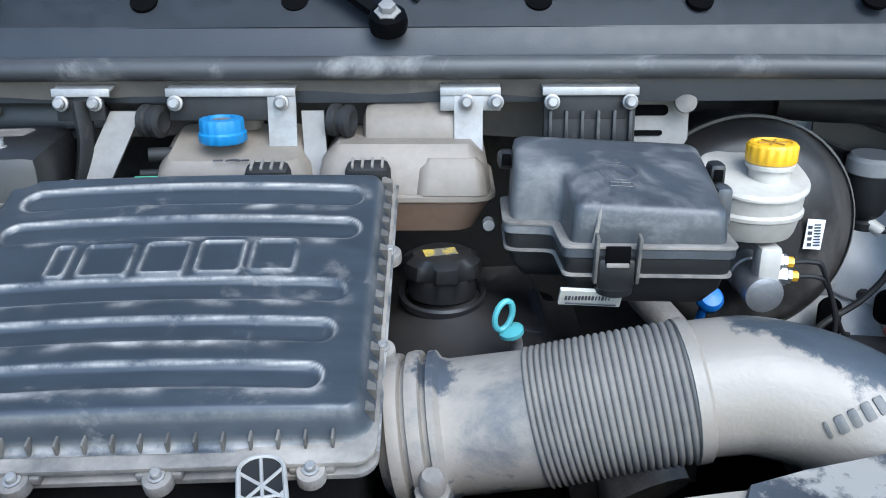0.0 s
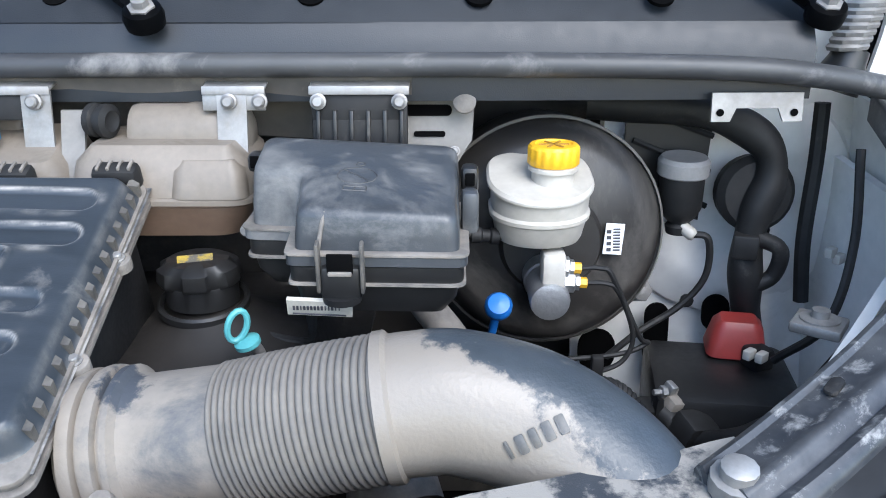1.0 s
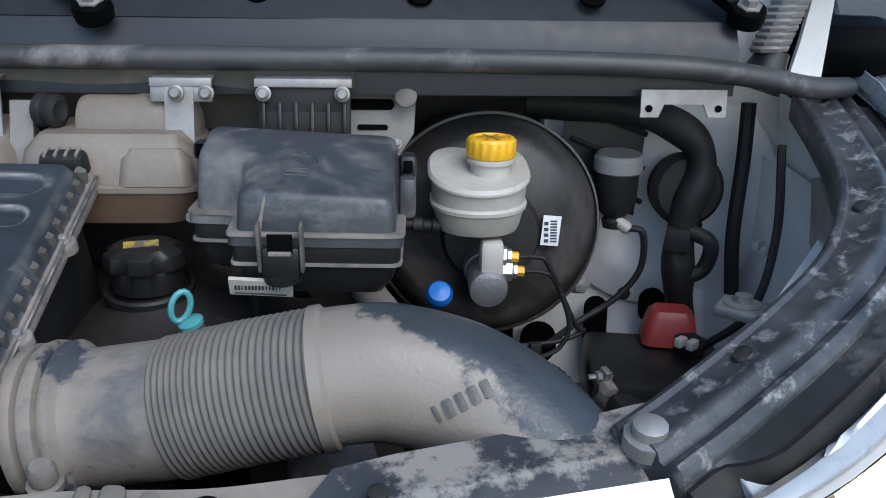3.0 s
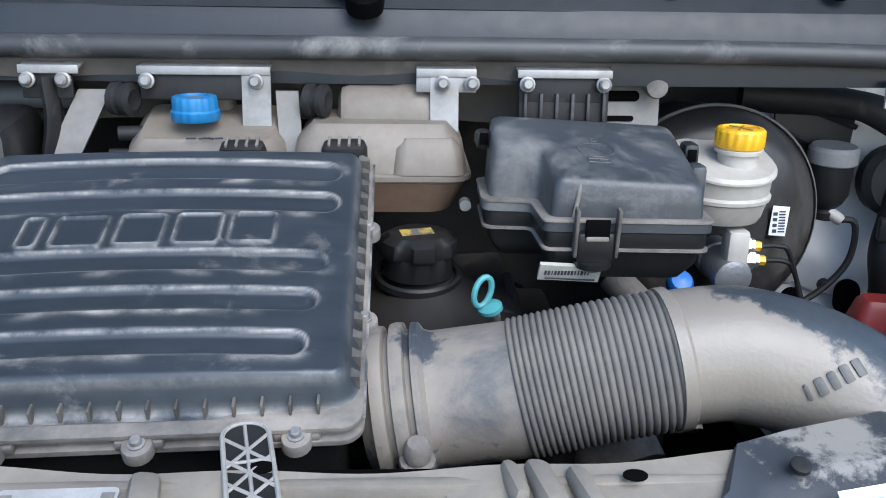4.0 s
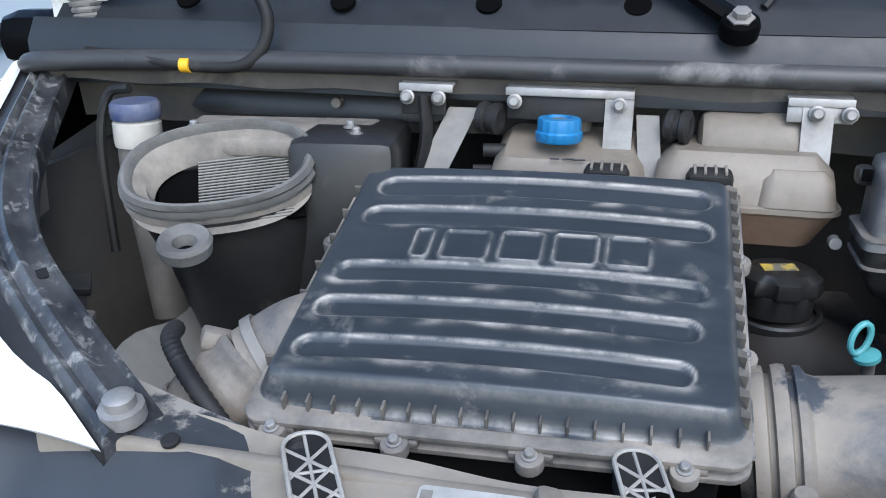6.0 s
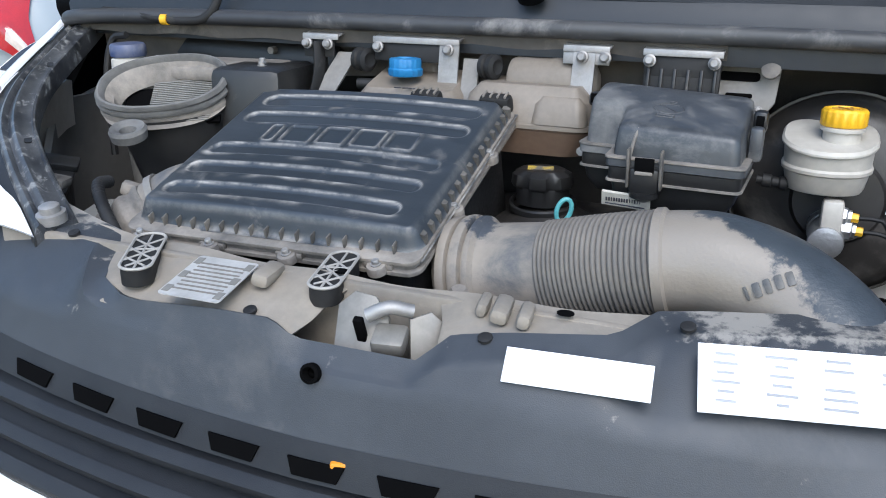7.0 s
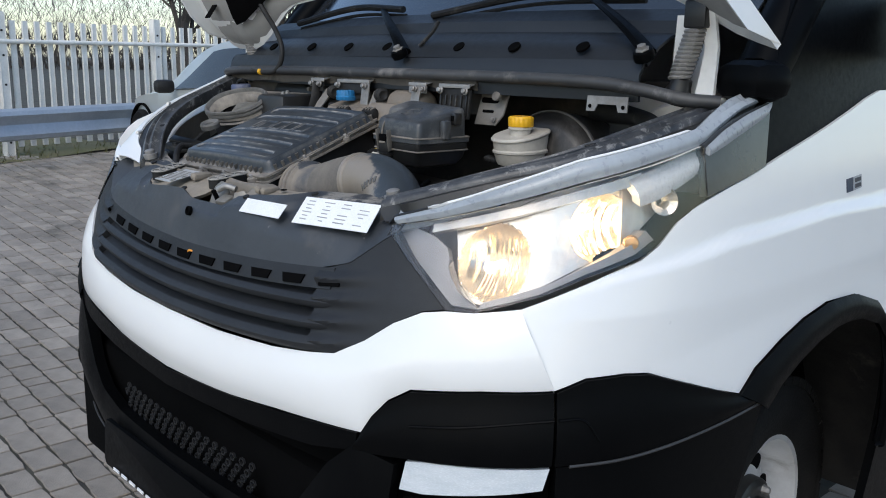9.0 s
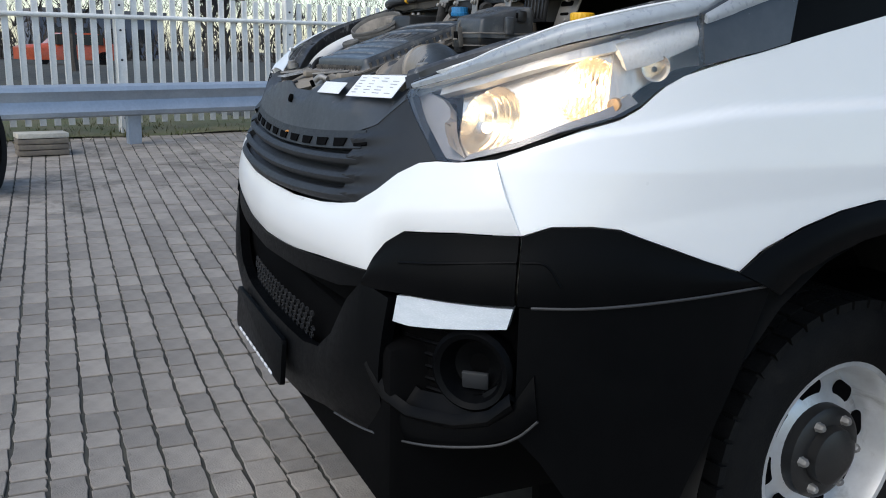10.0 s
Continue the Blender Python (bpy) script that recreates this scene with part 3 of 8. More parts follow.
for z0, z1, end, depth in ((.946, .970, .56, .010), (.983, 1.003, .57, .008), (1.020, 1.040, .58, .005)):
    bm = mesh()
    cols = []
    for k in range(-10, 11):
        u = end * k / 10
        lift = 0.026 * (k / 10) ** 2
        cols.append((u, z0 + lift, u, z1 + lift))
    panel(bm, cols, depth, 0.055, 2, 4, bulge=lambda u, z, b: 0.008 * math.sin(math.pi * b) - .022 * step01(.80, 1, abs(u) / end))
    part("slat", bm, GRILLEP, grille)
bm = mesh()
band = []
for k in range(-12, 13):
    u = .50 * k / 12
    band.append((u, 1.046 + .026 * (u / .5) ** 2, u, 1.083 + .024 * (u / .5) ** 2))
panel(bm, band, .003, .03, 2, 4)
part("slot_band", bm, GRILLEP, grille)
# Near-black plates laid on the band stand in for the slots' shade.
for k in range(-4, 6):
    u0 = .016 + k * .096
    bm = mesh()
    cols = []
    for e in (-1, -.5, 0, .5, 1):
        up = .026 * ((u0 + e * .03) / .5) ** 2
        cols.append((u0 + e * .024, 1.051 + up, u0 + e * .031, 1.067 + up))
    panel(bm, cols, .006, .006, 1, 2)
    part("grille_slot", bm, DARKIN, grille, "tapered slot laid on as a near-black shade plate")
for side in (1, -1):
    bm = mesh()
    CORNER = [(.475, .961, .462, 1.100), (.505, .967, .49, 1.108), (.545, .974, .53, 1.121), (.60, 1.006, .575, 1.150), (.65, 1.042, .595, 1.168), (.70, 1.066, .603, 1.182), (.735, 1.072, .612, 1.186)]
    panel(bm, CORNER, 0.000, 0.05, 5, 30, side, bulge=ridges)
    part("grille_corner", bm, GRILLEP, grille, "smooth black corner of the grille")

# cover over the radiator panel
CZ = ([0, .29, .42, .53, .60, .64], [1.080, 1.083, 1.092, 1.120, 1.170, 1.190])


COVER_U = [-.62, -.36, -.31, -.24, -.12, -.055, -.03, .10, .125, .18, .28, .31, .36, .62]
COVER_Y = [.60, .540, .455, .418, .416, .414, .424, .426, .452, .458, .472, .530, .545, .60]
COVER_Z = [1.222, 1.203, 1.180, 1.174, 1.184, 1.186, 1.168, 1.168, 1.188, 1.197, 1.206, 1.212, 1.214, 1.222]


def cover(a, b):
    u = -0.62 + 1.24 * a
    z0 = float(np.interp(abs(u), *CZ))
    p = skin_out(u, z0, 0.002)
    k = min(abs(u) / .6, 1) ** 2
    ry, rz = (float(np.interp(u, COVER_U, v)) for v in (COVER_Y, COVER_Z))
    e = step01(.27, .36, abs(u))
    mid = Vector((p.x, p.y + .018, min(max(z0 + .02, 1.145), rz - .012)))
    rear = Vector((p.x * (1 - .10 * k), max(ry, p.y + .03), rz))
    top = Vector((p.x * (1 - .04 * k), max(ry - .03 - .015 * e, p.y + .024), rz - .018 + .014 * e))
    knots = (p, mid, top, rear)
    t = b * 3
    i = min(int(t), 2)
    return knots[i].lerp(knots[i + 1], t - i)


bm = mesh()
grid(bm, cover, 100, 15, 0.005)
shield = part("radiator_cover", bm, COVERD, van, "grey-black plastic cover over the radiator panel")
for at, lab in (((-.385, .505), 1.204), ((-.09, .437), 1.180), ((.155, .450), 1.190), ((.325, .500), 1.212), ((-.45, .515), 1.208)):
    bm = mesh()
    zc = lab
    lathe(bm, (at[0], at[1], zc), (0, -.35, 1), [(.007, 0), (.007, .003), (.004, .004), (.0, .003)], 14)
    part("push_rivet", bm, RUBBER, shield)
bm = mesh()
lathe(bm, (0, .401, 1.146), (0, -1, .25), [(.010, -.004), (.010, .003), (.007, .004), (.005, -.004)], 16)
part("key_hole_plug", bm, DARKIN, shield)
bm = mesh()
box(bm, (.038, .386, 1.064), (.018, .012, .014), (0, 0, 20), 0.003)
rod(bm, (.02, .41, 1.075), (-.03, .42, 1.08), .006)
part("safety_catch", bm, ORANGE, grille, "orange bonnet safety catch")


def sticker(c0, c1, c2, name, label):
    """A flat sticker by its lower left, lower right and upper left corners."""
    c0, c1, c2 = Vector(c0), Vector(c1), Vector(c2)
    m = frame_m(c0, c1 - c0, c2 - c0)
    w, h = (c1 - c0).length, (c2 - c0).length
    b2 = mesh()
    plate(b2, [(0, 0), (w, 0), (w, h), (0, h)], 0.0012, m)
    return part(name, b2, LABELW, shield, label), m, w, h


st, m1, w1, h1 = sticker((.182, .4175, 1.168), (.309, .4275, 1.170), (.181, .4395, 1.1915), "notice_sticker", "blank white paper sticker")
st2, m2, w2, h2 = sticker((.346, .4325, 1.168), (.526, .468, 1.172), (.340, .474, 1.211), "data_sticker", "white data sticker with rows of small print")
rp = random.Random(9)
for r in range(6):
    for c in range(4):
        if rp.random() < .75:
            bm = mesh()
            box(bm, m2 @ Vector((w2 * (.12 + c * .24), h2 * (.86 - r * .135), .0014)), (w2 * rp.uniform(.05, .15), .002, .0016), (0, 0, 11))
            part("print_line", bm, FAINT, st2)


# ---------------------------------------------------------------- headlights
HL = [(.605, 1.180, .610, 1.192), (.64, 1.150, .645, 1.198), (.69, 1.112, .69, 1.208), (.740, 1.072, .74, 1.220), (.79, 1.072, .80, 1.235), (.90, 1.102, .9, 1.26), (.98, 1.132, .97, 1.277), (1.09, 1.160, 1.07, 1.297), (1.13, 1.180, 1.12, 1.306), (1.17, 1.210, 1.17, 1.316), (1.26, 1.245, 1.25, 1.332), (1.29, 1.250, 1.27, 1.330)]
BULB = lamp_glow("warm_bulb", (1.0, 0.70, 0.36), 4.0)
BULB2 = lamp_glow("bright_warm_bulb", (1.0, 0.76, 0.46), 15.0)
LAMPGREY = surface("lamp_housing_grey", (0.20, 0.195, 0.195), 0.35, metal=0.3, second=(0.25, 0.24, 0.24), scale=8)
AMBER = surface("amber_reflector", (0.55, 0.30, 0.10), 0.2, metal=0.5, second=(0.4, 0.24, 0.12), scale=40)
BOWLS = ((.802, 1.147, .073, .060), (1.030, 1.205, .074, .054))
for side in (1, -1):
    bm = mesh()
    panel(bm, HL, 0.005, 0.004, 4, 8, side)
    lens = part("headlight", bm, GLASS, van, "lit clear headlight with warm glowing bulbs")
    lens.visible_shadow = False
    bm = mesh()
    panel(bm, HL, -0.125, 0.006, 4, 8, side)
    part("headlight_housing", bm, SATIN, lens, "bright lamp housing")
    # Upper rim is pale so its colour carries the lit lens's glare.
    for edge, mat, lab in (([(c[0], c[1]) for c in HL], BLACKP, "black lower lamp edge"), ([(c[2], c[3]) for c in HL], LAMPW, "frosted upper lamp edge")):
        bm = mesh()
        loft(bm, [[(side * p.x, p.y, p.z) for p in (skin_out(u, z, o) for u, z in edge)] for o in (0.004, -0.125)], False)
        part("headlight_rim", bm, mat, lens, lab)
    # one bright reflector sheet with two fluted bowls sunk into it
    def bowls(u, z, b):
        deep = 0.0
        for uc, zc, ru, rz in BOWLS:
            e = ((u - uc) / ru) ** 2 + ((z - zc) / rz) ** 2
            if e < 1:
                deep = .072 * (1 - e) ** .55 + .0022 * math.cos((u - uc) * 2 * math.pi / .016) * min((1 - e) * 4, 1)
        return -deep

    bm = mesh()
    panel(bm, [(.745, 1.082, .715, 1.192), (.79, 1.082, .80, 1.214), (.90, 1.112, .90, 1.236), (.98, 1.142, .97, 1.252), (1.085, 1.170, 1.07, 1.270), (1.122, 1.192, 1.105, 1.276)], -0.048, 0.003, 22, 36, side, bulge=bowls)
    mirror = part("reflector", bm, CHROME, lens, "warm polished reflector with two fluted bowls", sharp=38)
    for (u, z, ru, rz), power, glowing in zip(BOWLS, (.020, .26), (BULB, BULB2)):
        q = skin_out(u, z, -0.102)
        d = Vector((.30, -1, .03)).normalized()
        bm = mesh()
        rod(bm, (side * q.x, q.y, q.z), (side * (q + d * .026).x, (q + d * .026).y, (q + d * .026).z), .007, 10)
        part("bulb", bm, glowing, mirror, "glowing warm bulb")
        glow = new("bulb_light", bpy.data.lights.new("bulb_light", "POINT"))
        glow.data.energy, glow.data.color, glow.data.shadow_soft_size = power, (1.0, 0.78, 0.50), .010
        g = q + d * .050
        glow.location = (side * g.x, g.y, g.z)
    # bright trim, inner corner plate and the end indicator
    bm = mesh()
    panel(bm, [(.68, 1.186, .68, 1.199), (.80, 1.214, .80, 1.228), (.97, 1.252, .97, 1.268), (1.10, 1.275, 1.10, 1.294)], -0.018, 0.02, 4, 2, side)
    part("chrome_trim", bm, SATIN, lens, "bright trim inside the lamp")
    bm = mesh()
    panel(bm, [(.607, 1.180, .611, 1.189), (.64, 1.153, .645, 1.190), (.69, 1.116, .685, 1.180), (.740, 1.078, .712, 1.165), (.79, 1.076, .745, 1.10)], -0.022, 0.02, 4, 5, side)
    part("inner_bezel", bm, LAMPGREY, lens, "smoke-grey inner corner of the lamp")
    bm = mesh()
    panel(bm, [(.79, 1.076, .80, 1.088), (.90, 1.105, .90, 1.116), (.98, 1.135, .98, 1.146), (1.085, 1.163, 1.075, 1.178), (1.13, 1.184, 1.11, 1.20)], -0.012, 0.03, 4, 2, side)
    part("lower_bezel", bm, LAMPGREY, lens, "grey lower edge of the lamp")
    bm = mesh()
    panel(bm, [(1.10, 1.238, 1.07, 1.282), (1.15, 1.248, 1.14, 1.300), (1.21, 1.266, 1.21, 1.317), (1.262, 1.283, 1.262, 1.324), (1.275, 1.295, 1.272, 1.318)], -0.018, 0.02, 4, 4, side, bulge=lambda u, z, b: 0.010 * math.sin(b * 3.14))
    part("light_guide", bm, surface("milky_light_guide", (0.62, 0.63, 0.64), 0.3, second=(0.55, 0.56, 0.57), scale=14, coat=0.6) if side == 1 else bpy.data.materials["milky_light_guide"], lens, "milky end of the lamp")
    bm = mesh()
    panel(bm, [(1.075, 1.172, 1.075, 1.285), (1.12, 1.195, 1.12, 1.25), (1.165, 1.222, 1.165, 1.26), (1.215, 1.242, 1.215, 1.275)], -0.042, 0.01, 3, 5, side)
    part("outer_bezel", bm, SATIN, lens, "bright stepped plate beside the side lamp")
    bm = mesh()
    c = skin_out(1.175, 1.243, -0.038)
    lathe(bm, (side * c.x, c.y, c.z), (side * .8, -.5, .1), [(.022, .0), (.024, .02), (.014, .012), (.004, .0)], 20, caps=False)
    part("side_lamp_bowl", bm, CHROME, lens)
    bm = mesh()
    c = skin_out(1.085, 1.180, -0.022)
    lathe(bm, (side * c.x, c.y, c.z), (side * .6, -.8, .1), [(.012, -.01), (.014, .0), (.011, .010), (0, .012)], 16)
    part("indicator_bulb", bm, AMBER, lens, "small amber bulb at the outer end")
    # fairing behind the lamp and strip above it
    bm = mesh()
    panel(bm, [(1.265, 1.248, 1.255, 1.335), (1.33, 1.260, 1.31, 1.358), (1.39, 1.272, 1.40, 1.385), (1.46, 1.290, 1.49, 1.405)], 0.006, 0.02, 4, 6, side)
    part("lamp_fairing", bm, surface("satin_grey_fairing", (0.030, 0.033, 0.037), 0.22, second=(0.042, 0.045, 0.05), scale=5, coat=0.4) if side == 1 else bpy.data.materials["satin_grey_fairing"], van, "satin grey fairing behind the headlight")
    bm = mesh()
    panel(bm, [(1.262, 1.316, 1.258, 1.333), (1.33, 1.334, 1.315, 1.356), (1.39, 1.354, 1.40, 1.383), (1.455, 1.376, 1.485, 1.403)], 0.012, 0.012, 4, 3, side, bulge=lambda u, z, b: 0.004 * math.sin(math.pi * b))
    part("fairing_strip", bm, LAMPW if side == -1 else surface("pale_fairing_strip", (0.34, 0.36, 0.38), 0.3, second=(0.29, 0.31, 0.33), scale=8, coat=0.3), van, "pale strip along the lamp's outer end")
    # Blue-grey on the right; white on the left, with lens glare in the colour.
    bm = mesh()
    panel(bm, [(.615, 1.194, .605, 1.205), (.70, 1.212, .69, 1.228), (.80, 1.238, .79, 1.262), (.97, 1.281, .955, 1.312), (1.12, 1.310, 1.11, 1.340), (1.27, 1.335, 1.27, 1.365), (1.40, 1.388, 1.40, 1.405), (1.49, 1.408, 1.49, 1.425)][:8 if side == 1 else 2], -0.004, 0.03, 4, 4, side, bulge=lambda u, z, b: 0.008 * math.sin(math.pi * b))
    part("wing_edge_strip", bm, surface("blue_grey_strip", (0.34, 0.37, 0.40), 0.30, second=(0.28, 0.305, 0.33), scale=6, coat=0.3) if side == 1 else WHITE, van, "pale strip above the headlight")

# small badge on the wing
bm = mesh()
panel(bm, [(1.80, 1.212, 1.80, 1.240), (1.83, 1.214, 1.83, 1.242)], 0.006, 0.004, 1, 1)
part("badge", bm, surface("navy_badge", (0.02, 0.03, 0.07), 0.4), van, "small dark badge on the wing")
bm = mesh()
panel(bm, [(1.832, 1.214, 1.832, 1.242), (1.875, 1.218, 1.875, 1.246)], 0.006, 0.004, 1, 1)
badge = part("badge", bm, surface("grey_badge", (0.35, 0.37, 0.40), 0.4), van, "small grey badge with two dark bars")
for dz in (.005, .017):
    bm = mesh()
    panel(bm, [(1.84, 1.214 + dz, 1.84, 1.222 + dz), (1.868, 1.216 + dz, 1.868, 1.224 + dz)], 0.0075, 0.003, 1, 1)
    part("badge_bar", bm, INK, badge)

# seal rails round the bay, on the inner wing edge
RAILS = {1: [(.497, .546, 1.224), (.551, .579, 1.242), (.642, .642, 1.275), (.723, .717, 1.305), (.775, .81, 1.338), (.799, .917, 1.366), (.815, 1.024, 1.391)],
         -1: [(.414, .525, 1.209), (.517, .586, 1.261), (.61, .658, 1.301), (.68, .749, 1.338), (.735, .851, 1.369), (.784, .954, 1.400), (.820, 1.03, 1.425)]}
BOLTS = {1: (.511, .540, 1.228), -1: (.432, .517, 1.220)}


RAIL_PROFILE = [(-.016, -.030), (-.016, -.002), (-.013, .003), (-.009, .004), (-.006, .000), (.012, .001), (.019, .006), (.024, .0075), (.029, .005), (.032, -.001), (.036, -.002), (.041, .003), (.046, .005), (.051, .002), (.054, -.005), (.054, -.030)]
EDGE_TOP = [(.606, 1.206), (.69, 1.229), (.79, 1.263), (.955, 1.313), (1.11, 1.341), (1.27, 1.366), (1.40, 1.406)]
for side in (1, -1):
    line = spline(RAILS[side], 8)
    slim, wide = (1.0, .076) if side == 1 else (.72, .056)
    outs = []
    for k, p in enumerate(line):
        d = line[min(k + 1, len(line) - 1)] - line[max(k - 1, 0)]
        outs.append(Vector((d.y, -d.x, 0)).normalized())
    bm = mesh()
    loft(bm, [[(side * (p.x + n.x * o * slim), p.y + n.y * o * slim, p.z + dz - o * .06) for o, dz in RAIL_PROFILE] for p, n in zip(line, outs)])
    part("seal_rail", bm, RAILP, van, "scuffed black rail with two ridges along the bay edge", sharp=50)
    bm = mesh()
    loft(bm, [[(side * (p.x + n.x * o), p.y + n.y * o, p.z + dz) for o, dz in ((.053 * slim, -.010), (max(wide * step01(-4, 9, k), .056 * slim), -.014), (max(wide * step01(-4, 9, k), .056 * slim), -.034), (.053 * slim, -.034))] for k, (p, n) in enumerate(zip(line, outs))])
    part("wing_flange", bm, BLACKM, van, "dusty black inner wing flange")
    # painted edge of the wing between the flange and the lamp
    bm = mesh()

    def brow(a, b):
        k = a * (len(line) - 1)
        i0 = min(int(k), len(line) - 2)
        p = line[i0].lerp(line[i0 + 1], k - i0) + outs[i0].lerp(outs[i0 + 1], k - i0) * max(wide * step01(-4, 9, k), .056 * slim) + Vector((0, 0, -.012))
        u = float(np.interp(a, [0, .2, .45, .7, .85, 1], [.606, .70, .85, 1.02, 1.12, 1.22]))
        q = skin_out(u, float(np.interp(u, [e[0] for e in EDGE_TOP], [e[1] for e in EDGE_TOP])), -.002)
        r = p.lerp(q, b * (1 if side == 1 else 1 - .86 * step01(.04, .36, a)))
        return (side * r.x, r.y, r.z - (.020 if side == 1 else -.004) * math.sin(math.pi * min(b * 1.05, 1)))

    if side == 1:
        grid(bm, lambda a, b: brow(a, b * (.62 + .38 * (1 - step01(.10, .30, a)))), 40, 5, .004)
        part("flange_land", bm, BLACKM, van, "dusty black land outside the seal rail")
        bm = mesh()
        grid(bm, lambda a, b: brow(.14 + .86 * a, 1 - (1 - b) * .38 * step01(.10, .30, .14 + .86 * a)), 36, 3, .004)
    else:
        grid(bm, brow, 40, 6, -.004)
    part("wing_brow", bm, WHITE, van, "white painted wing edge beside the bonnet opening")
    for a in (.22, .50) if side == -1 else ():
        k = int(a * (len(line) - 1))
        p = line[k] + outs[k] * (wide + .004)
        bm = mesh()
        box(bm, (side * p.x, p.y, p.z - .008), (.030, .009, .007), (0, 0, side * 45), .002)
        rod(bm, (side * (p.x - .010), p.y - .010, p.z - .006), (side * (p.x + .010), p.y + .010, p.z - .006), .0035, 8)
        part("edge_clip", bm, LAMPW, van, "small white edge clip")
    for a in (.25, .62):
        k = int(a * (len(line) - 1))
        p = line[k] + outs[k] * .004
        bm = mesh()
        plate(bm, rounded(.020, .010, .004), .003, frame_m((side * p.x, p.y, p.z + .001), (side * .7, .7, .2), (-side * .7, .7, 0)), .001)
        part("rail_plug", bm, RUBBER, van)
    bm = mesh()
    lathe(bm, (side * BOLTS[side][0], BOLTS[side][1], BOLTS[side][2]), (0, -.2, 1), [(.018, -.01), (.018, .002), (.0125, .003), (.0125, .011), (.009, .013), (0, .013)], 12)
    part("corner_bolt", bm, STEEL, van, "large hexagon bolt")


# ---------------------------------------------------------------- engine bay shell, cowl, screen, bonnet
def sheet(name, bm, fn, nu, nv, thick, mat, parent, label=""):
    grid(bm, fn, nu, nv, thick)
    return part(name, bm, mat, parent, label)


# Firewall colour lowered to carry the shade of the gaps in front.
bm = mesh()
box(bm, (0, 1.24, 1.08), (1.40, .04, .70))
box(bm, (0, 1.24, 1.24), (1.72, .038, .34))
part("firewall", bm, surface("shaded_firewall_felt", (0.055, 0.05, 0.044), 0.8, second=(0.035, 0.032, 0.029), scale=6, dust=0.3, dust_col=(0.12, 0.108, 0.09)), van, "dusty firewall darkened by shade in its colour")
# Near-black sheet in place of the shade deep in the bay.
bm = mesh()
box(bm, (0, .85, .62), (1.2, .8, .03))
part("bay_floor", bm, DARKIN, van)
# Same panel both sides; the left one has shade put into its colour.
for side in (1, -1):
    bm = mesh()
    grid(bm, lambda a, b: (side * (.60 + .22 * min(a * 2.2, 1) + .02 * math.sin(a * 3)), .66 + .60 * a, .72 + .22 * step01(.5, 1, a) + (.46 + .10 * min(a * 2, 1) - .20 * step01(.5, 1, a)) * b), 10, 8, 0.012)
    part("bay_side", bm, PRIMER if side == 1 else SHADEW, van, "light grey inner wing panel" if side == 1 else "inner wing panel with shade in its grey-brown")
bm = mesh()


def upper_wing(a, b):
    y = .80 + .425 * a
    top = Vector((float(np.interp(y, [.80, 1.02, 1.23], [.792, .838, .852])), y, float(np.interp(y, [.80, 1.02, 1.23], [1.305, 1.358, 1.375]))))
    low = Vector((.838 + .01 * a, y, 1.12))
    return low.lerp(top, b) + Vector((.010 * math.sin(math.pi * b) + .006 * step01(.45, .55, b), 0, 0))


grid(bm, upper_wing, 14, 12, 0.006)
part("upper_wing_panel", bm, PRIMER, van, "light grey upper inner wing panel")

bm = mesh()
tube(bm, [(-.86, 1.0, 1.41), (-.78, .95, 1.425), (-.5, .955, 1.432), (0, .955, 1.434), (.4, .955, 1.434), (.62, .957, 1.430), (.72, .965, 1.420), (.80, .985, 1.405), (.86, 1.02, 1.40)], .014, 12, 8, 0.9)
part("cowl_seal", bm, SEALR, van, "dusty black rubber cowl seal")
bm = mesh()
grid(bm, lambda a, b: (-.84 + 1.55 * a, [.965, .962, .98][int(b * 2)] + .02 * ((-.84 + 1.55 * a) / .84) ** 2, [1.395, 1.445, 1.474][int(b * 2)]), 20, 2, 0.006)
part("cowl_front", bm, COWLP, van, "blue-grey plastic cowl front")
COWL = [(.978, 1.474), (1.012, 1.508), (1.055, 1.530), (1.075, 1.535), (1.085, 1.560), (1.13, 1.585)]
bm = mesh()


def cowl_top(a, b):
    x = -.82 + 1.53 * a
    t = b * 5
    k = min(int(t), 4)
    y, z = (COWL[k][i] + (COWL[k + 1][i] - COWL[k][i]) * (t - k) for i in (0, 1))
    return (x, y + .03 * (x / .8) ** 2, z - .01 * (x / .8) ** 2)


grid(bm, cowl_top, 24, 15, 0.006)
cowl = part("cowl_panel", bm, COWLP, van, "blue-grey plastic windscreen cowl")
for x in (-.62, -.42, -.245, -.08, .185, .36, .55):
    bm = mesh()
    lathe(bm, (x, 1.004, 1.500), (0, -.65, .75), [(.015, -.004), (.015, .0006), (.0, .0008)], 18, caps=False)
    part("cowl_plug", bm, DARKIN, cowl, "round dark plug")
bm = mesh()
grid(bm, lambda a, b: (-.80 + 1.09 * a, [.962, .968, 1.02, 1.03][int(round(b * 3))], [1.428, 1.404, 1.398, 1.345][int(round(b * 3))] + .002 * math.sin(a * 40)), 40, 3, .004)
part("scuttle_flange", bm, SCUTTLE, van, "dusty beige sheet metal under the cowl seal")
# Black plate laid on in place of the recess's shade.
bm = mesh()
plate(bm, [(-.17, -.012), (-.15, .014), (.15, .014), (.17, -.012), (.15, -.020), (-.15, -.020)], .004, frame_m((-.46, 1.012, 1.378), (1, 0, 0), (0, .2, 1)), .001)
recess = part("scuttle_recess", bm, BLACKM, van, "long recess under the cowl, its shade a black plate")
bm = mesh()
rod(bm, (-.43, 1.01, 1.380), (-.43, .996, 1.380), .006)
part("recess_stud", bm, DUSTP, recess)
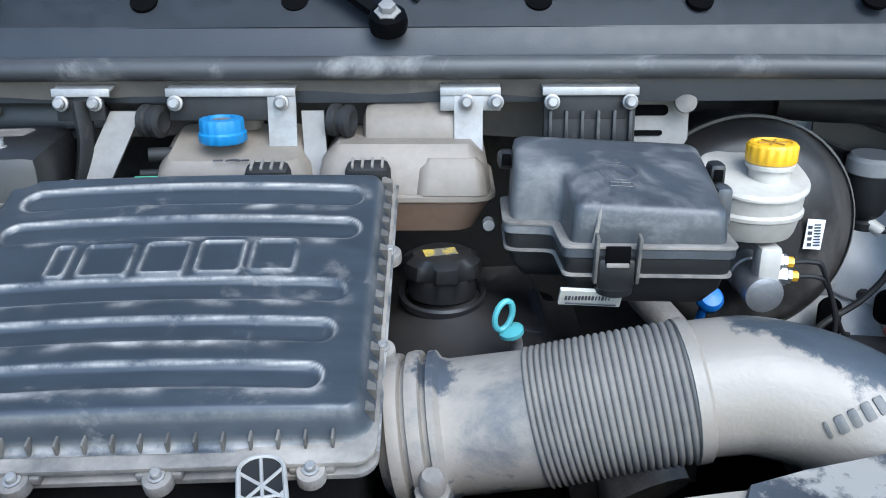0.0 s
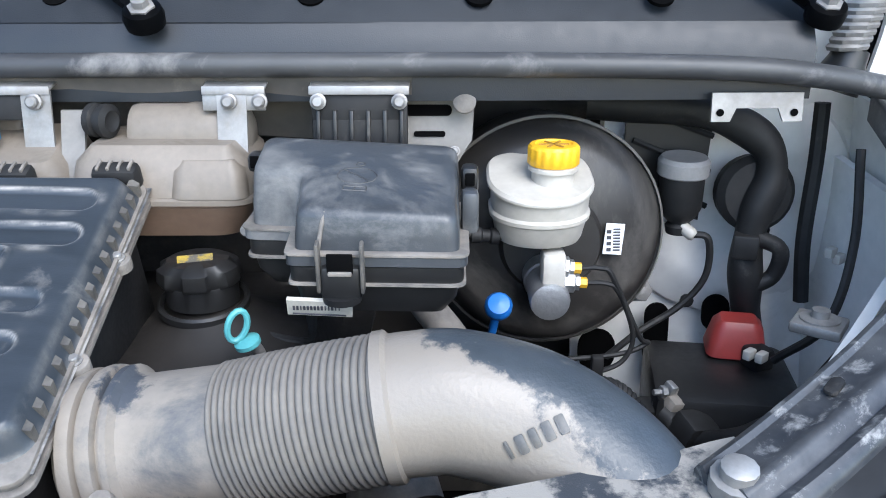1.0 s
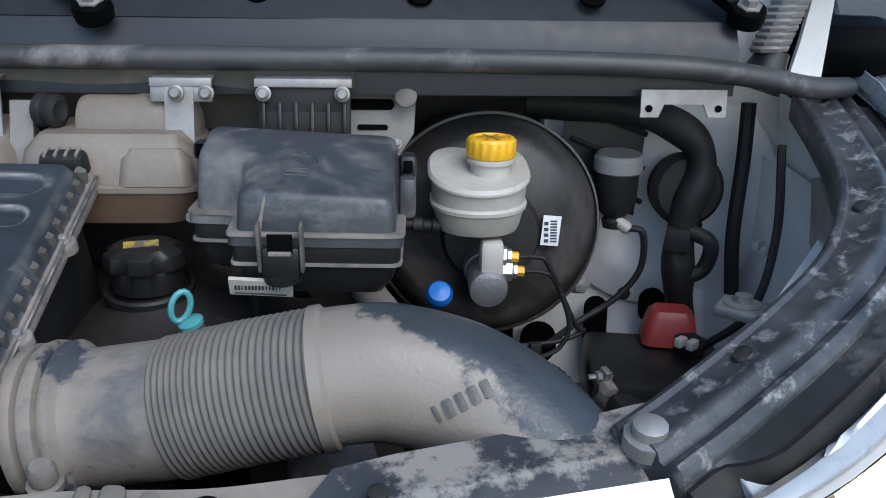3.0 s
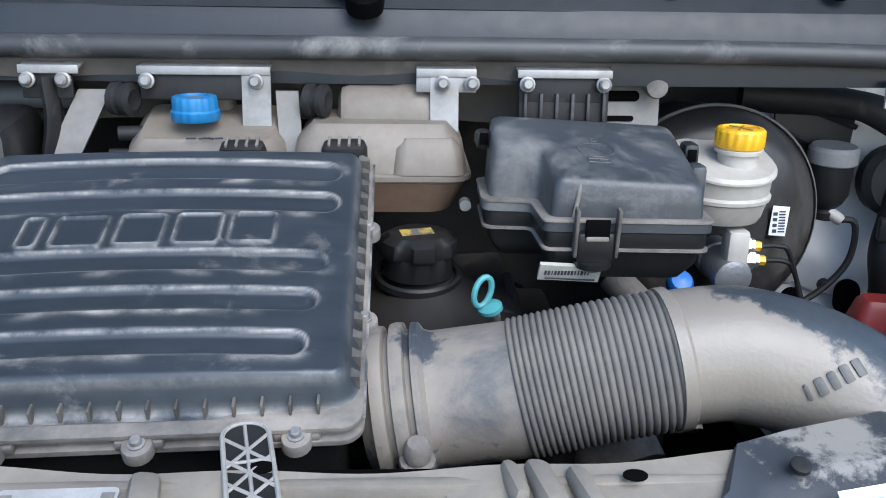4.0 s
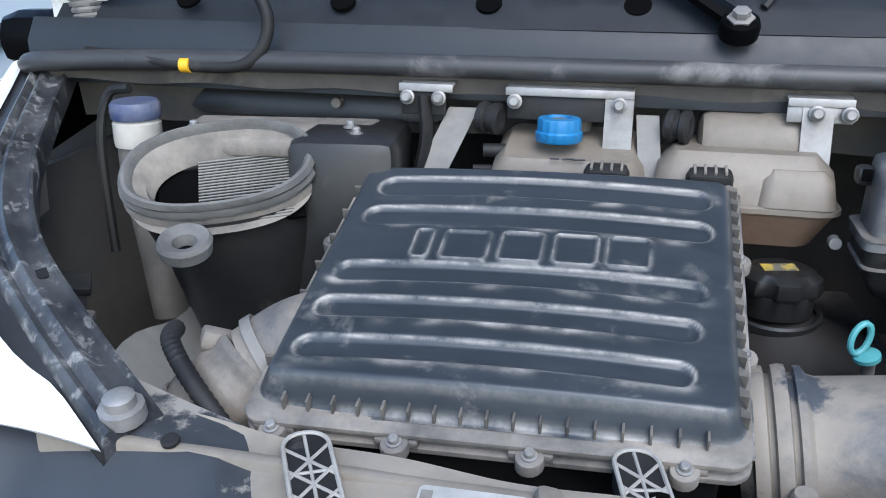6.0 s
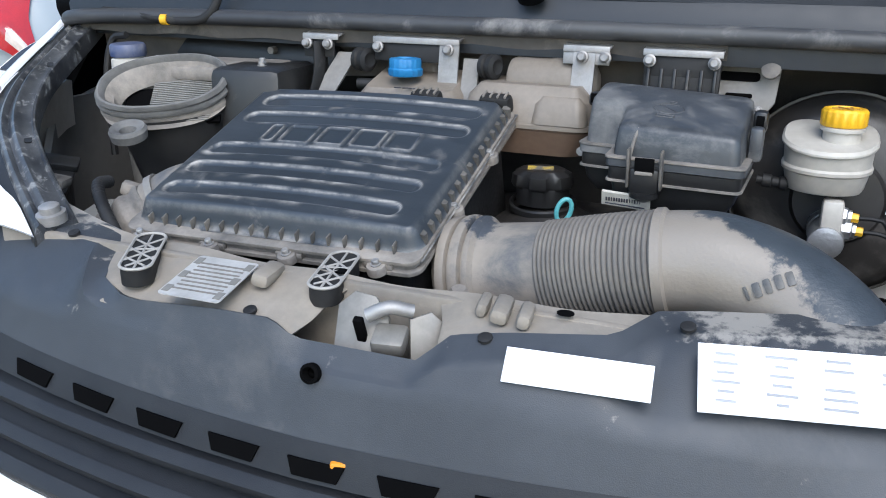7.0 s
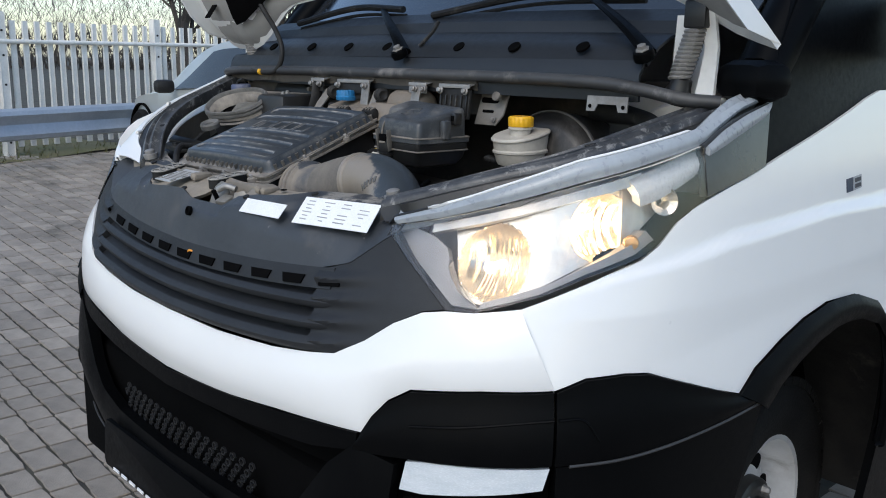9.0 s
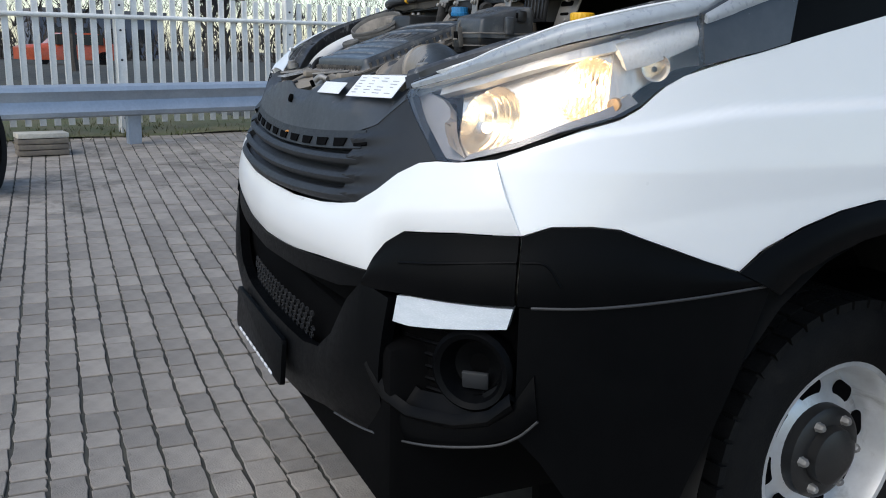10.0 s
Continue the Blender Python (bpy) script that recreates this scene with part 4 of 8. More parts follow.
# screen
bm = mesh()
grid(bm, lambda a, b: (-.80 + 1.60 * a, 1.12 + .85 * b + .10 * (2 * a - 1) ** 2, 1.56 + .80 * b), 16, 6, 0.008)
part("windscreen", bm, SCREEN, van, "dark glossy windscreen")
for side in (1, -1):
    bm = mesh()
    tube(bm, [(side * .86, 1.16, 1.45), (side * .85, 1.35, 1.66), (side * .80, 2.08, 2.38)], .05, 10, 5)
    part("screen_pillar", bm, BLACKP, van, "black screen pillar")
    bm = mesh()
    grid(bm, lambda a, b: (side * (.90 - .08 * b), 1.30 + 1.5 * a, (1.40 + .04 * a) + b * (.28 + .75 * min(a * 1.6, 1))), 8, 5, 0.03)
    part("side_window", bm, CARGLASS, van, "dark cab side window")
    bm = mesh()
    panel(bm, [(1.39, 1.265, 1.50, 1.42), (1.46, 1.285, 1.545, 1.49), (1.56, 1.308, 1.62, 1.60), (1.68, 1.338, 1.73, 1.72), (1.80, 1.363, 1.85, 1.83), (1.94, 1.398, 2.0, 1.95), (2.06, 1.42, 2.10, 2.02)], -0.004, 0.03, 4, 6, side)
    part("mirror_base", bm, BLACKP, van, "black plastic corner cover at the door")
    bm = mesh()
    tube(bm, [(side * .90, 1.72, 1.56), (side * 1.0, 1.70, 1.575), (side * 1.12, 1.68, 1.59)], .05, 12, 6, 1.3)
    box(bm, (side * 1.20, 1.68, 1.74), (.22, .12, .40), (0, 0, side * -12), 0.04)
    mirror = part("door_mirror", bm, BLACKP, van, "large black door mirror on an arm")
bm = mesh()
grid(bm, lambda a, b: (-.80 + 1.60 * a, 1.97 + .95 * b + .10 * (2 * a - 1) ** 2 * (1 - b), 2.36 + .10 * math.sin(b * 1.6) - .06 * (2 * a - 1) ** 4), 14, 8, 0.03)
part("cab_roof", bm, WHITE, van, "white cab roof")
bm = mesh()
box(bm, (0, 4.1, 1.6), (1.80, 2.6, 1.7), (0, 0, 0), .10)
part("load_body", bm, WHITE, van, "white load body")


# wheels of the front axle
def road_wheel(cx, cy, cz, r, side, steer, name, parent, rim_mat, hub=True):
    m = Matrix.Translation((cx, cy, cz)) @ pose(0, 0, 0, 0, 0, steer) @ Matrix.Diagonal((side, 1, 1, 1))
    b = mesh()
    prof = [(r * .60, -.10), (r * .66, -.112), (r * .80, -.122), (r * .93, -.115), (r * .985, -.095), (r * .99, .095), (r * .93, .115), (r * .80, .122), (r * .66, .112), (r * .60, .095), (r * .57, .06), (r * .57, -.08)]
    lathe(b, (0, 0, 0), (1, 0, 0), prof, 56, caps=False)
    w = local_wheel(name, b, m, TYRE, parent, "black road tyre")
    b = mesh()
    for k in range(46):
        a = 2 * math.pi * k / 46
        for x, sh in ((-.085, 0), (-.03, .5), (.03, 0), (.085, .5)):
            q = a + sh * math.pi / 46
            box(b, (x, math.cos(q) * r * .982, math.sin(q) * r * .982), (.050, .020, .041), (math.degrees(q), 0, 0))
    local_wheel("tread", b, m, TYRE, w)
    b = mesh()
    lathe(b, (0, 0, 0), (1, 0, 0), [(r * .635, .085), (r * .62, .100), (r * .585, .098), (r * .56, .07), (r * .53, .015), (r * .50, .005), (r * .45, .030), (r * .33, .045), (r * .30, .05)], 48, caps=False)
    rim = local_wheel("rim", b, m, rim_mat, w, "silver steel rim with oval holes")
    if hub:
        # Near-black plates on the rim hold the shade of its holes.
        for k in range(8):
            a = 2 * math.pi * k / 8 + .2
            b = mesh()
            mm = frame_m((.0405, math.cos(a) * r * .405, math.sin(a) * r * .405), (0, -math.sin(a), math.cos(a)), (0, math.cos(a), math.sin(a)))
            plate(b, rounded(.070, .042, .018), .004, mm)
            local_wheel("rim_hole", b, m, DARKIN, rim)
        b = mesh()
        lathe(b, (0, 0, 0), (1, 0, 0), [(r * .31, .04), (r * .30, .075), (r * .27, .082), (r * .19, .082), (r * .18, .105), (r * .12, .115), (0, .115)], 36)
        hubo = local_wheel("hub", b, m, BLACKM, rim, "dark hub with wheel bolts")
        for k in range(6):
            a = 2 * math.pi * k / 6
            b = mesh()
            lathe(b, (.082, math.cos(a) * r * .235, math.sin(a) * r * .235), (1, 0, 0), [(.013, 0), (.011, .004), (.011, .013), (.007, .018), (0, .018)], 6)
            local_wheel("wheel_bolt", b, m, STEEL, rim)
    return w


def local_wheel(name, b, m, mat, parent, label=""):
    for v in b.verts:
        v.co = m @ v.co
    return part(name, b, mat, parent, label)


for side in (1, -1):
    road_wheel(side * .715, 1.444, .372, .372, side, side * 4, "front_wheel", van, RIMS)
    bm = mesh()
    lathe(bm, (side * .86, 5.2, .36), (side, 0, 0), [(.2, -.10), (.36, -.11), (.36, .11), (.2, .10)], 32)
    part("rear_wheel", bm, TYRE, van)
# Near-black belly box carries the under-van shade in its colour.
bm = mesh()
box(bm, (0, 2.2, .55), (1.4, 3.6, .35), (0, 0, 0), .02)
part("chassis", bm, DARKIN, van)


def wiper(x0, y0, z0, x1, y1, z1, x2, x3):
    b = mesh()
    a, e = Vector((x0, y0, z0)), Vector((x1, y1, z1))
    tube(b, [a, a.lerp(e, .25) + Vector((0, -.006, .010)), a.lerp(e, .6) + Vector((0, -.008, .010)), e], lambda t: .019 - .010 * t, 8, 6, .6)
    lathe(b, a + Vector((0, -.01, -.012)), (0, -.5, .85), [(.020, 0), (.021, .010), (.019, .018), (.012, .020), (0, .020)], 16)
    arm = part("wiper", b, BLACKP, van, "black windscreen wiper")
    b = mesh()
    lathe(b, a + Vector((0, -.019, .004)), (0, -.5, .85), [(.014, 0), (.014, .003), (.009, .004), (.009, .011), (0, .012)], 6)
    part("wiper_nut", b, STEEL, arm, "bright pivot nut")
    b = mesh()
    tube(b, [(x2, y1 - .03, z1 - .03), ((x2 + x3) / 2, y1 + .01, z1 + .01), (x3, y1, z1)], .009, 8, 6)
    tube(b, [(x2, y1 - .02, z1 - .045), ((x2 + x3) / 2, y1 + .02, z1 - .01), (x3, y1 + .01, z1 - .015)], .005, 6, 6)
    part("wiper_blade", b, RUBBER, arm)


wiper(.024, .972, 1.486, -.245, 1.125, 1.600, -.62, -.16)
wiper(.715, .995, 1.488, .46, 1.135, 1.610, -.02, .60)
bm = mesh()
tube(bm, [(.05, 1.0, 1.50), (.075, 1.02, 1.535), (.085, 1.03, 1.56)], .005, 6)
part("washer_jet", bm, RUBBER, van)

# open bonnet, raised over the cowl on its hinge arms
MIDP = [(0, 0), (-.015, .085), (-.07, .285), (-.16, .485), (-.28, .635)]
ENDP = [(0, 0), (-.10, .078), (-.185, .20), (-.275, .42), (-.36, .65)]


def hood(a, b, inset=0.0):
    """The bonnet's inner face: a across, b from the hinge edge up; inset moves it into the bonnet."""
    x = -.945 + 1.89 * a
    w = abs(x)
    if x < 0:
        z0 = float(np.interp(w, [0, .35, .55, .60, .64, .70, .75, .90, .945], [1.668, 1.645, 1.622, 1.60, 1.565, 1.515, 1.50, 1.502, 1.515]))
    else:
        z0 = float(np.interp(w, [0, .08, .35, .55, .72, .80, .88, .945], [1.668, 1.668, 1.645, 1.618, 1.606, 1.57, 1.525, 1.505]))
    y0 = 1.0 + .07 * (1 - (w / .945) ** 2) + .06 * step01(.7, .945, w)
    k = step01(.5, .945, w)
    t = min(b, .9999) * 4
    i = int(t)
    dy = [(1 - k) * MIDP[j][0] + k * ENDP[j][0] for j in (i, i + 1)]
    dz = [(1 - k) * MIDP[j][1] + k * ENDP[j][1] for j in (i, i + 1)]
    return (x * (1 - .08 * b), y0 + dy[0] + (dy[1] - dy[0]) * (t - i) - inset, z0 + dz[0] + (dz[1] - dz[0]) * (t - i))


bm = mesh()
grid(bm, hood, 48, 16, -0.012)
bonnet = part("bonnet", bm, WHITE, van, "raised white bonnet")
bm = mesh()
grid(bm, lambda a, b: hood(.02 + .96 * a, .006 + .98 * b, .016 + .012 * math.sin(math.pi * min(b * 5, 1))), 48, 16, 0.006)
part("inner_frame", bm, BONNETIN, bonnet, "pale grey pressed inner frame of the bonnet")


def lining(a, b):
    lo = .055 + .12 * step01(.30, .0, a)
    return hood(.11 + .80 * a, lo + (1 - lo) * b, .045)


bm = mesh()
grid(bm, lining, 40, 12, 0.02)
part("bonnet_lining", bm, DARKIN, bonnet, "black insulation under the bonnet")
bm = mesh()
for a in (.055, .935):
    p = Vector(hood(a, .30, .034))
    box(bm, p, (.03, .004, .06), (-35, 0, 0), .002)
    part("frame_slot", bm, DARKIN, bonnet)
    bm = mesh()
bm.free()
for side in (1, -1):
    # turned-down painted edge of the skin
    bm = mesh()
    rows = [hood(1 if side == 1 else 0, k / 12) for k in range(13)]
    loft(bm, [[(x, y, z), (x - side * .004, y - (.07 if k else .004), z - (.004 if k else 0)), (x - side * .010, y - (.07 if k else .004), z), (x - side * .006, y, z)] for k, (x, y, z) in enumerate(rows)])
    part("bonnet_edge", bm, WHITE, bonnet, "white painted bonnet edge")
    bm = mesh()
    loft(bm, [[(side * (x - w), y, z), (side * (x + w), y, z), (side * (x + w), y + .008, z), (side * (x - w), y + .008, z)] for x, y, z, w in ((.815, 1.035, 1.405, .020), (.820, 1.035, 1.45, .016), (.824, 1.035, 1.50, .013), (.81, 1.01, 1.60, .022))])
    box(bm, (side * .80, 1.045, 1.402), (.09, .05, .012), (0, 0, 0), .004)
    arm = part("bonnet_hinge", bm, PRIMER, bonnet, "pale grey bonnet hinge arm")
    bm = mesh()
    coil = [(side * (.764 + .030 * k / 96) + .019 * math.cos(k * .785), 1.03 + .019 * math.sin(k * .785), 1.438 + .092 * k / 96) for k in range(97)]
    tube(bm, coil, .0042, 6, 1, smooth=False)
    part("hinge_spring", bm, STEEL, arm, "steel coil spring on the hinge")
    bm = mesh()
    lathe(bm, (side * .758, 1.03, 1.395), (side * .3, 0, 1), [(.026, 0), (.026, .020), (.021, .034), (.019, .048), (.010, .052)], 18)
    part("spring_cup", bm, BLACKM, arm, "dark spring cup")
    bm = mesh()
    rod(bm, (side * .758, 1.03, 1.42), (side * .802, 1.02, 1.56), .008)
    box(bm, (side * .800, 1.025, 1.558), (.045, .035, .05), (0, 0, 0), .004)
    part("spring_housing", bm, BLACKM, arm)
    bm = mesh()
    loft(bm, [[(side * (.716 + d), y, 1.40), (side * (.775 + d), y, 1.40), (side * (.790 + d), y, 1.50), (side * (.785 + d), y, 1.56), (side * (.722 + d), y, 1.56)] for d, y in ((0, 1.075), (0, 1.081))])
    part("hinge_plate", bm, PRIMER, arm, "pale hinge plate")
    bm = mesh()
    lathe(bm, (side * .752, 1.074, 1.490), (0, -1, 0), [(.011, 0), (.011, .003), (.006, .004), (0, .004)], 14)
    part("hinge_rivet", bm, STEEL, arm)
    bm = mesh()
    box(bm, (side * .885, 1.085, 1.44), (.12, .10, .075), (0, 0, side * -18), .03)
    part("cowl_end_cap", bm, BLACKP, van, "grey-black cowl end cap")

# front panel and latch


def rad_panel(a, b):
    x = -.50 + 1.03 * a
    fy, fz = (float(np.interp(x, COVER_U, v)) for v in (COVER_Y, COVER_Z))
    n = step01(-.045, -.015, x) * step01(.118, .09, x)
    fy, fz = max(fy - .012, .426) + n * .075, fz - .013 + n * .040
    back = .512 + .22 * x * x
    z1 = 1.205
    q = b ** .8
    return (x, fy + (back - fy) * b, fz + (z1 - fz) * q + .002 * math.sin(x * 37) * math.sin(b * 5))


bm = mesh()
grid(bm, rad_panel, 110, 10, 0.012)
panel_r = part("radiator_panel", bm, BEIGE, van, "dusty beige sheet metal radiator panel")
bm = mesh()
box(bm, (0, .506, 1.12), (1.0, .012, .165), (0, 0, 0), .004)
part("panel_drop", bm, BEIGE, van)
bm = mesh()
pm = frame_m((-.150, .452, 1.2005), (1, .03, 0.0), (-.03, 1, .22))
plate(bm, rounded(.074, .078, .004), .0012, pm)
tag = part("data_plate", bm, surface("bright_plate", (0.50, 0.49, 0.47), 0.45, metal=0.2, second=(0.36, 0.35, 0.33), scale=40, spread=0.2), van, "worn metal data plate with lines of print")
for k in range(8):
    bm = mesh()
    box(bm, pm @ Vector((.002, -.026 + k * .0072, .0016)), (.056, .0022, .0006), (12, 0, 2))
    part("print_line", bm, SHADEW, tag)
for dx in (-.031, .031):
    for dy in (-.028, .0, .028):
        bm = mesh()
        box(bm, pm @ Vector((dx, dy, .0016)), (.008, .012, .0008), (12, 0, 2))
        part("print_block", bm, PAPER, tag)
# Near-black discs on the panel, standing in for shaded holes.
for x, y in ((.215, .50), (-.03, .515)):
    bm = mesh()
    plate(bm, circle(.006, 16, sx=1.4), .001, frame_m((x, y, 1.207), (1, 0, 0), (0, 1, .1)))
    part("panel_hole", bm, DARKIN, panel_r)
for x, y, sx, sy in ((.155, .495, .018, .05), (.18, .49, .014, .045), (.135, .50, .012, .04), (-.10, .485, .02, .05)):
    bm = mesh()
    box(bm, (x, y, 1.203), (sx, sy, .016), (0, 12, 10), .006)
    part("pressed_rib", bm, BEIGE, panel_r)
# latch in its pocket, whose near-black sheets stand in for shade
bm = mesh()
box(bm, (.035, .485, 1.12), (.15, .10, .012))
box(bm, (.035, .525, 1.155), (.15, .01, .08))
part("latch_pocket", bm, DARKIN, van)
catch = thing("bonnet_latch", (.035, .47, 1.126), "worn steel bonnet latch in its pocket", "latch")
LATCHM = surface("worn_latch_steel", (0.24, 0.225, 0.20), 0.5, metal=0.3, second=(0.17, 0.16, 0.14), scale=22, grain=0.1)
bm = mesh()
plate(bm, [(-.026, -.045), (.020, -.045), (.030, -.01), (.028, .018), (.012, .038), (-.010, .042), (-.026, .028)], .005, frame_m((.022, .462, 1.166), (1, .12, .05), (-.05, .45, .88)), .0015)
part("latch_plate", bm, LATCHM, catch)
bm = mesh()
plate(bm, [(-.020, -.035), (.018, -.035), (.022, .012), (.008, .028), (-.014, .024)], .005, frame_m((.085, .476, 1.164), (.8, .6, .05), (-.1, .35, .92)), .0015)
part("latch_cheek", bm, LATCHM, catch)
bm = mesh()
tube(bm, [(.032, .455, 1.190), (.052, .462, 1.199), (.072, .474, 1.194)], .007, 10)
part("latch_hook", bm, STEEL, catch, "bright worn hook")
bm = mesh()
box(bm, (.055, .458, 1.168), (.034, .03, .018), (25, 0, 10), .005)
part("latch_claw", bm, LATCHM, catch)
bm = mesh()
rod(bm, (.03, .44, 1.140), (.07, .45, 1.142), .010)
part("latch_pivot", bm, STEEL, catch)
bm = mesh()
box(bm, (.026, .452, 1.176), (.010, .008, .03), (25, 0, 5), .002)
part("latch_slot", bm, DARKIN, catch)


# ---------------------------------------------------------------- things in the engine bay
def local_part(name, bm, m, mat, parent, label="", sharp=38):
    for v in bm.verts:
        v.co = m @ v.co
    return part(name, bm, mat, parent, label, sharp)


def screw(m, x, y, z, r, parent, name="screw", mat=None):
    b = mesh()
    lathe(b, (x, y, z), (0, 0, 1), [(r * 1.5, 0), (r * 1.5, r * .35), (r, r * .4), (r, r * 1.3), (r * .75, r * 1.6), (0, r * 1.6)], 10)
    return local_part(name, b, m, mat or STEEL, parent)


def dirt_attr(ob, fn):
    at = ob.data.attributes.new("dirt", "FLOAT", "POINT")
    at.data.foreach_set("value", [fn(v.co) for v in ob.data.vertices])


def with_dirt(m, colour, crisp=False):
    """Mixes packed dust into a material where the mesh carries its dirt value; crisp: with torn edges."""
    nt = m.node_tree
    p = nt.nodes["Principled BSDF"]
    old = p.inputs["Base Color"].links[0].from_socket
    a = nt.nodes.new("ShaderNodeAttribute")
    a.attribute_name = "dirt"
    no = nt.nodes.new("ShaderNodeTexNoise")
    socket(no, "Scale", 28), socket(no, "Detail", 6), socket(no, "Roughness", .7)
    r = nt.nodes.new("ShaderNodeMapRange")
    socket(r, "From Min", .36), socket(r, "From Max", .62)
    mu = nt.nodes.new("ShaderNodeMath")
    mu.operation = "MULTIPLY"
    if crisp:
        mu.operation = "ADD"
        socket(no, "Scale", 17), socket(no, "Detail", 9)
        socket(r, "From Min", .2), socket(r, "From Max", .8), socket(r, "To Min", -.75), socket(r, "To Max", .75)
    mx = nt.nodes.new("ShaderNodeMix")
    mx.data_type = "RGBA"
    mx.inputs[7].default_value = (*colour, 1)
    co = nt.nodes.new("ShaderNodeTexCoord")
    nt.links.new(co.outputs["Object"], no.inputs["Vector"])
    nt.links.new(no.outputs[0], r.inputs[0])
    nt.links.new(a.outputs["Fac"], mu.inputs[0]), nt.links.new(r.outputs[0], mu.inputs[1])
    fac = mu.outputs[0]
    if crisp:
        edge = nt.nodes.new("ShaderNodeMapRange")
        socket(edge, "From Min", .42), socket(edge, "From Max", .62)
        nt.links.new(fac, edge.inputs[0])
        fac = edge.outputs[0]
    nt.links.new(fac, mx.inputs[0]), nt.links.new(old, mx.inputs[6])
    nt.links.new(mx.outputs[2], p.inputs["Base Color"])
    return m


# ---- air filter box
airbox = thing("air_filter_box", (-.16, .70, 1.05), "large ribbed blue-black air filter box with dusty edges", "air filter")
AX, AY = Vector((1, .045, .006)), Vector((0, .9366, .3503))
AM = Matrix.Translation((-.158, .722, 1.297)) @ Matrix((AX, AY, AX.cross(AY).normalized())).transposed().to_4x4()
HW, HL_, LCY = .178, .1475, -.0105
PILLS = [(.003, .101, .162, .0165), (.002, .052, .163, .0155), (-.002, -.031, .161, .0140), (-.005, -.078, .160, .0135), (-.008, -.126, .158, .0135)]
BLOCKS = [(-.092, .010, .011, .023), (-.052, .010, .024, .023), (-.002, .011, .022, .023), (.046, .012, .022, .023), (.092, .013, .022, .023)]


def sd_box(x, y, cx, cy, hx, hy, r):
    dx, dy = abs(x - cx) - hx + r, abs(y - cy) - hy + r
    return math.hypot(max(dx, 0), max(dy, 0)) + min(max(dx, dy), 0) - r


def step(a, b, v):
    t = min(max((v - a) / (b - a), 0), 1)
    return t * t * (3 - 2 * t)


def lid_depth(x, y):
    """Height over the lid's top plane and the nearest moulded edge."""
    edge = 9.0
    h = .004 * (1 - (x / HW) ** 2) - .002
    for cx, cy, hx, hy in PILLS:
        bow = cy + .004 * (1 - (x / .15) ** 2)
        d = sd_box(x, y, cx, bow, hx, hy, hy * .98)
        h -= .0050 * (1 - step(-.006, .001, d))
        edge = min(edge, abs(d + .001))
    for cx, cy, hx, hy in BLOCKS:
        d = sd_box(x, y, cx, cy, hx, hy, .008)
        k = .0028 * math.exp(-((d + .003) / .0022) ** 2)
        h += k
        edge = min(edge, abs(d + .003) * 1.4)
    d = sd_box(x, y, 0, LCY, HW, HL_, .010)
    return h, edge, d


bm = mesh()
NX, NY = 190, 166
vs = []
for i in range(NX + 1):
    row = []
    for j in range(NY + 1):
        x, y = -.194 + .388 * i / NX, -.176 + .331 * j / NY
        h, e, d = lid_depth(x, y)
        z = h - .027 * step(-.004, .015, d)
        row.append(bm.verts.new((x, y, z)))
    vs.append(row)
for i in range(NX):
    for j in range(NY):
        bm.faces.new((vs[i][j], vs[i + 1][j], vs[i + 1][j + 1], vs[i][j + 1]))
LIDD = with_dirt(LIDP, (.40, .375, .34))
ob = local_part("lid", bm, AM, LIDD, airbox, "blue-black lid with long moulded ribs", 60)
inv = AM.inverted()
o_air = ORIGIN[airbox.name]


def lid_dirt(co):
    """Dust lies along the moulded edges, thick on the sides that face the nose, thin behind, and broken into streaks."""
    q = inv @ (co + o_air)
    x, y = q.x, q.y
    streak = .5 + .5 * noise.noise(Vector((x * 11, y * 34, 1.7))) + .35 * noise.noise(Vector((x * 34, y * 70, 5.1)))
    v = 0.0
    for cx, cy, hx, hy in PILLS:
        bow = cy + .004 * (1 - (x / .15) ** 2)
        d = sd_box(x, y, cx, bow, hx, hy, hy * .98)
        v = max(v, .85 * math.exp(-((d + .001) / .0013) ** 2))
        below = step(.2, .9, (bow - y) / hy)
        v = max(v, below * step(.38, .85, streak) * math.exp(-(max(d - .001, 0) / .0055) ** 2) * (1 if d > -.002 else .15))
        v = max(v, .9 * step(.95, 1.03, (x - cx) / hx) * step(.4, .8, streak) * math.exp(-((d - .002) / .004) ** 2))
    for cx, cy, hx, hy in BLOCKS:
        d = sd_box(x, y, cx, cy, hx, hy, .008)
        v = max(v, .75 * math.exp(-((d + .003) / .0014) ** 2))
    d = sd_box(x, y, 0, LCY, HW, HL_, .010)
    v = max(v, .25 * math.exp(-((d - .001) / .002) ** 2), (.42 + .3 * streak) * step(.008, .014, d))
    front = step(-.136, -.146, y)
    v = max(v, front * .55 * step(.62, 1.0, streak) * (1 - step(-.004, .004, d)))
    return min(v, 1.0)


dirt_attr(ob, lid_dirt)
# flange with lips, skirt ribs, tabs and screws
bm = mesh()
plate(bm, rounded(.384, .348, .016, cy=-.014), .004, pose(0, 0, -.030), .0012)
plate(bm, rounded(.376, .340, .014, cy=-.014), .007, pose(0, 0, -.038))
plate(bm, rounded(.386, .350, .017, cy=-.014), .005, pose(0, 0, -.044), .0015)
local_part("flange", bm, AM, DUSTP, airbox, "dusty grey joint flange")
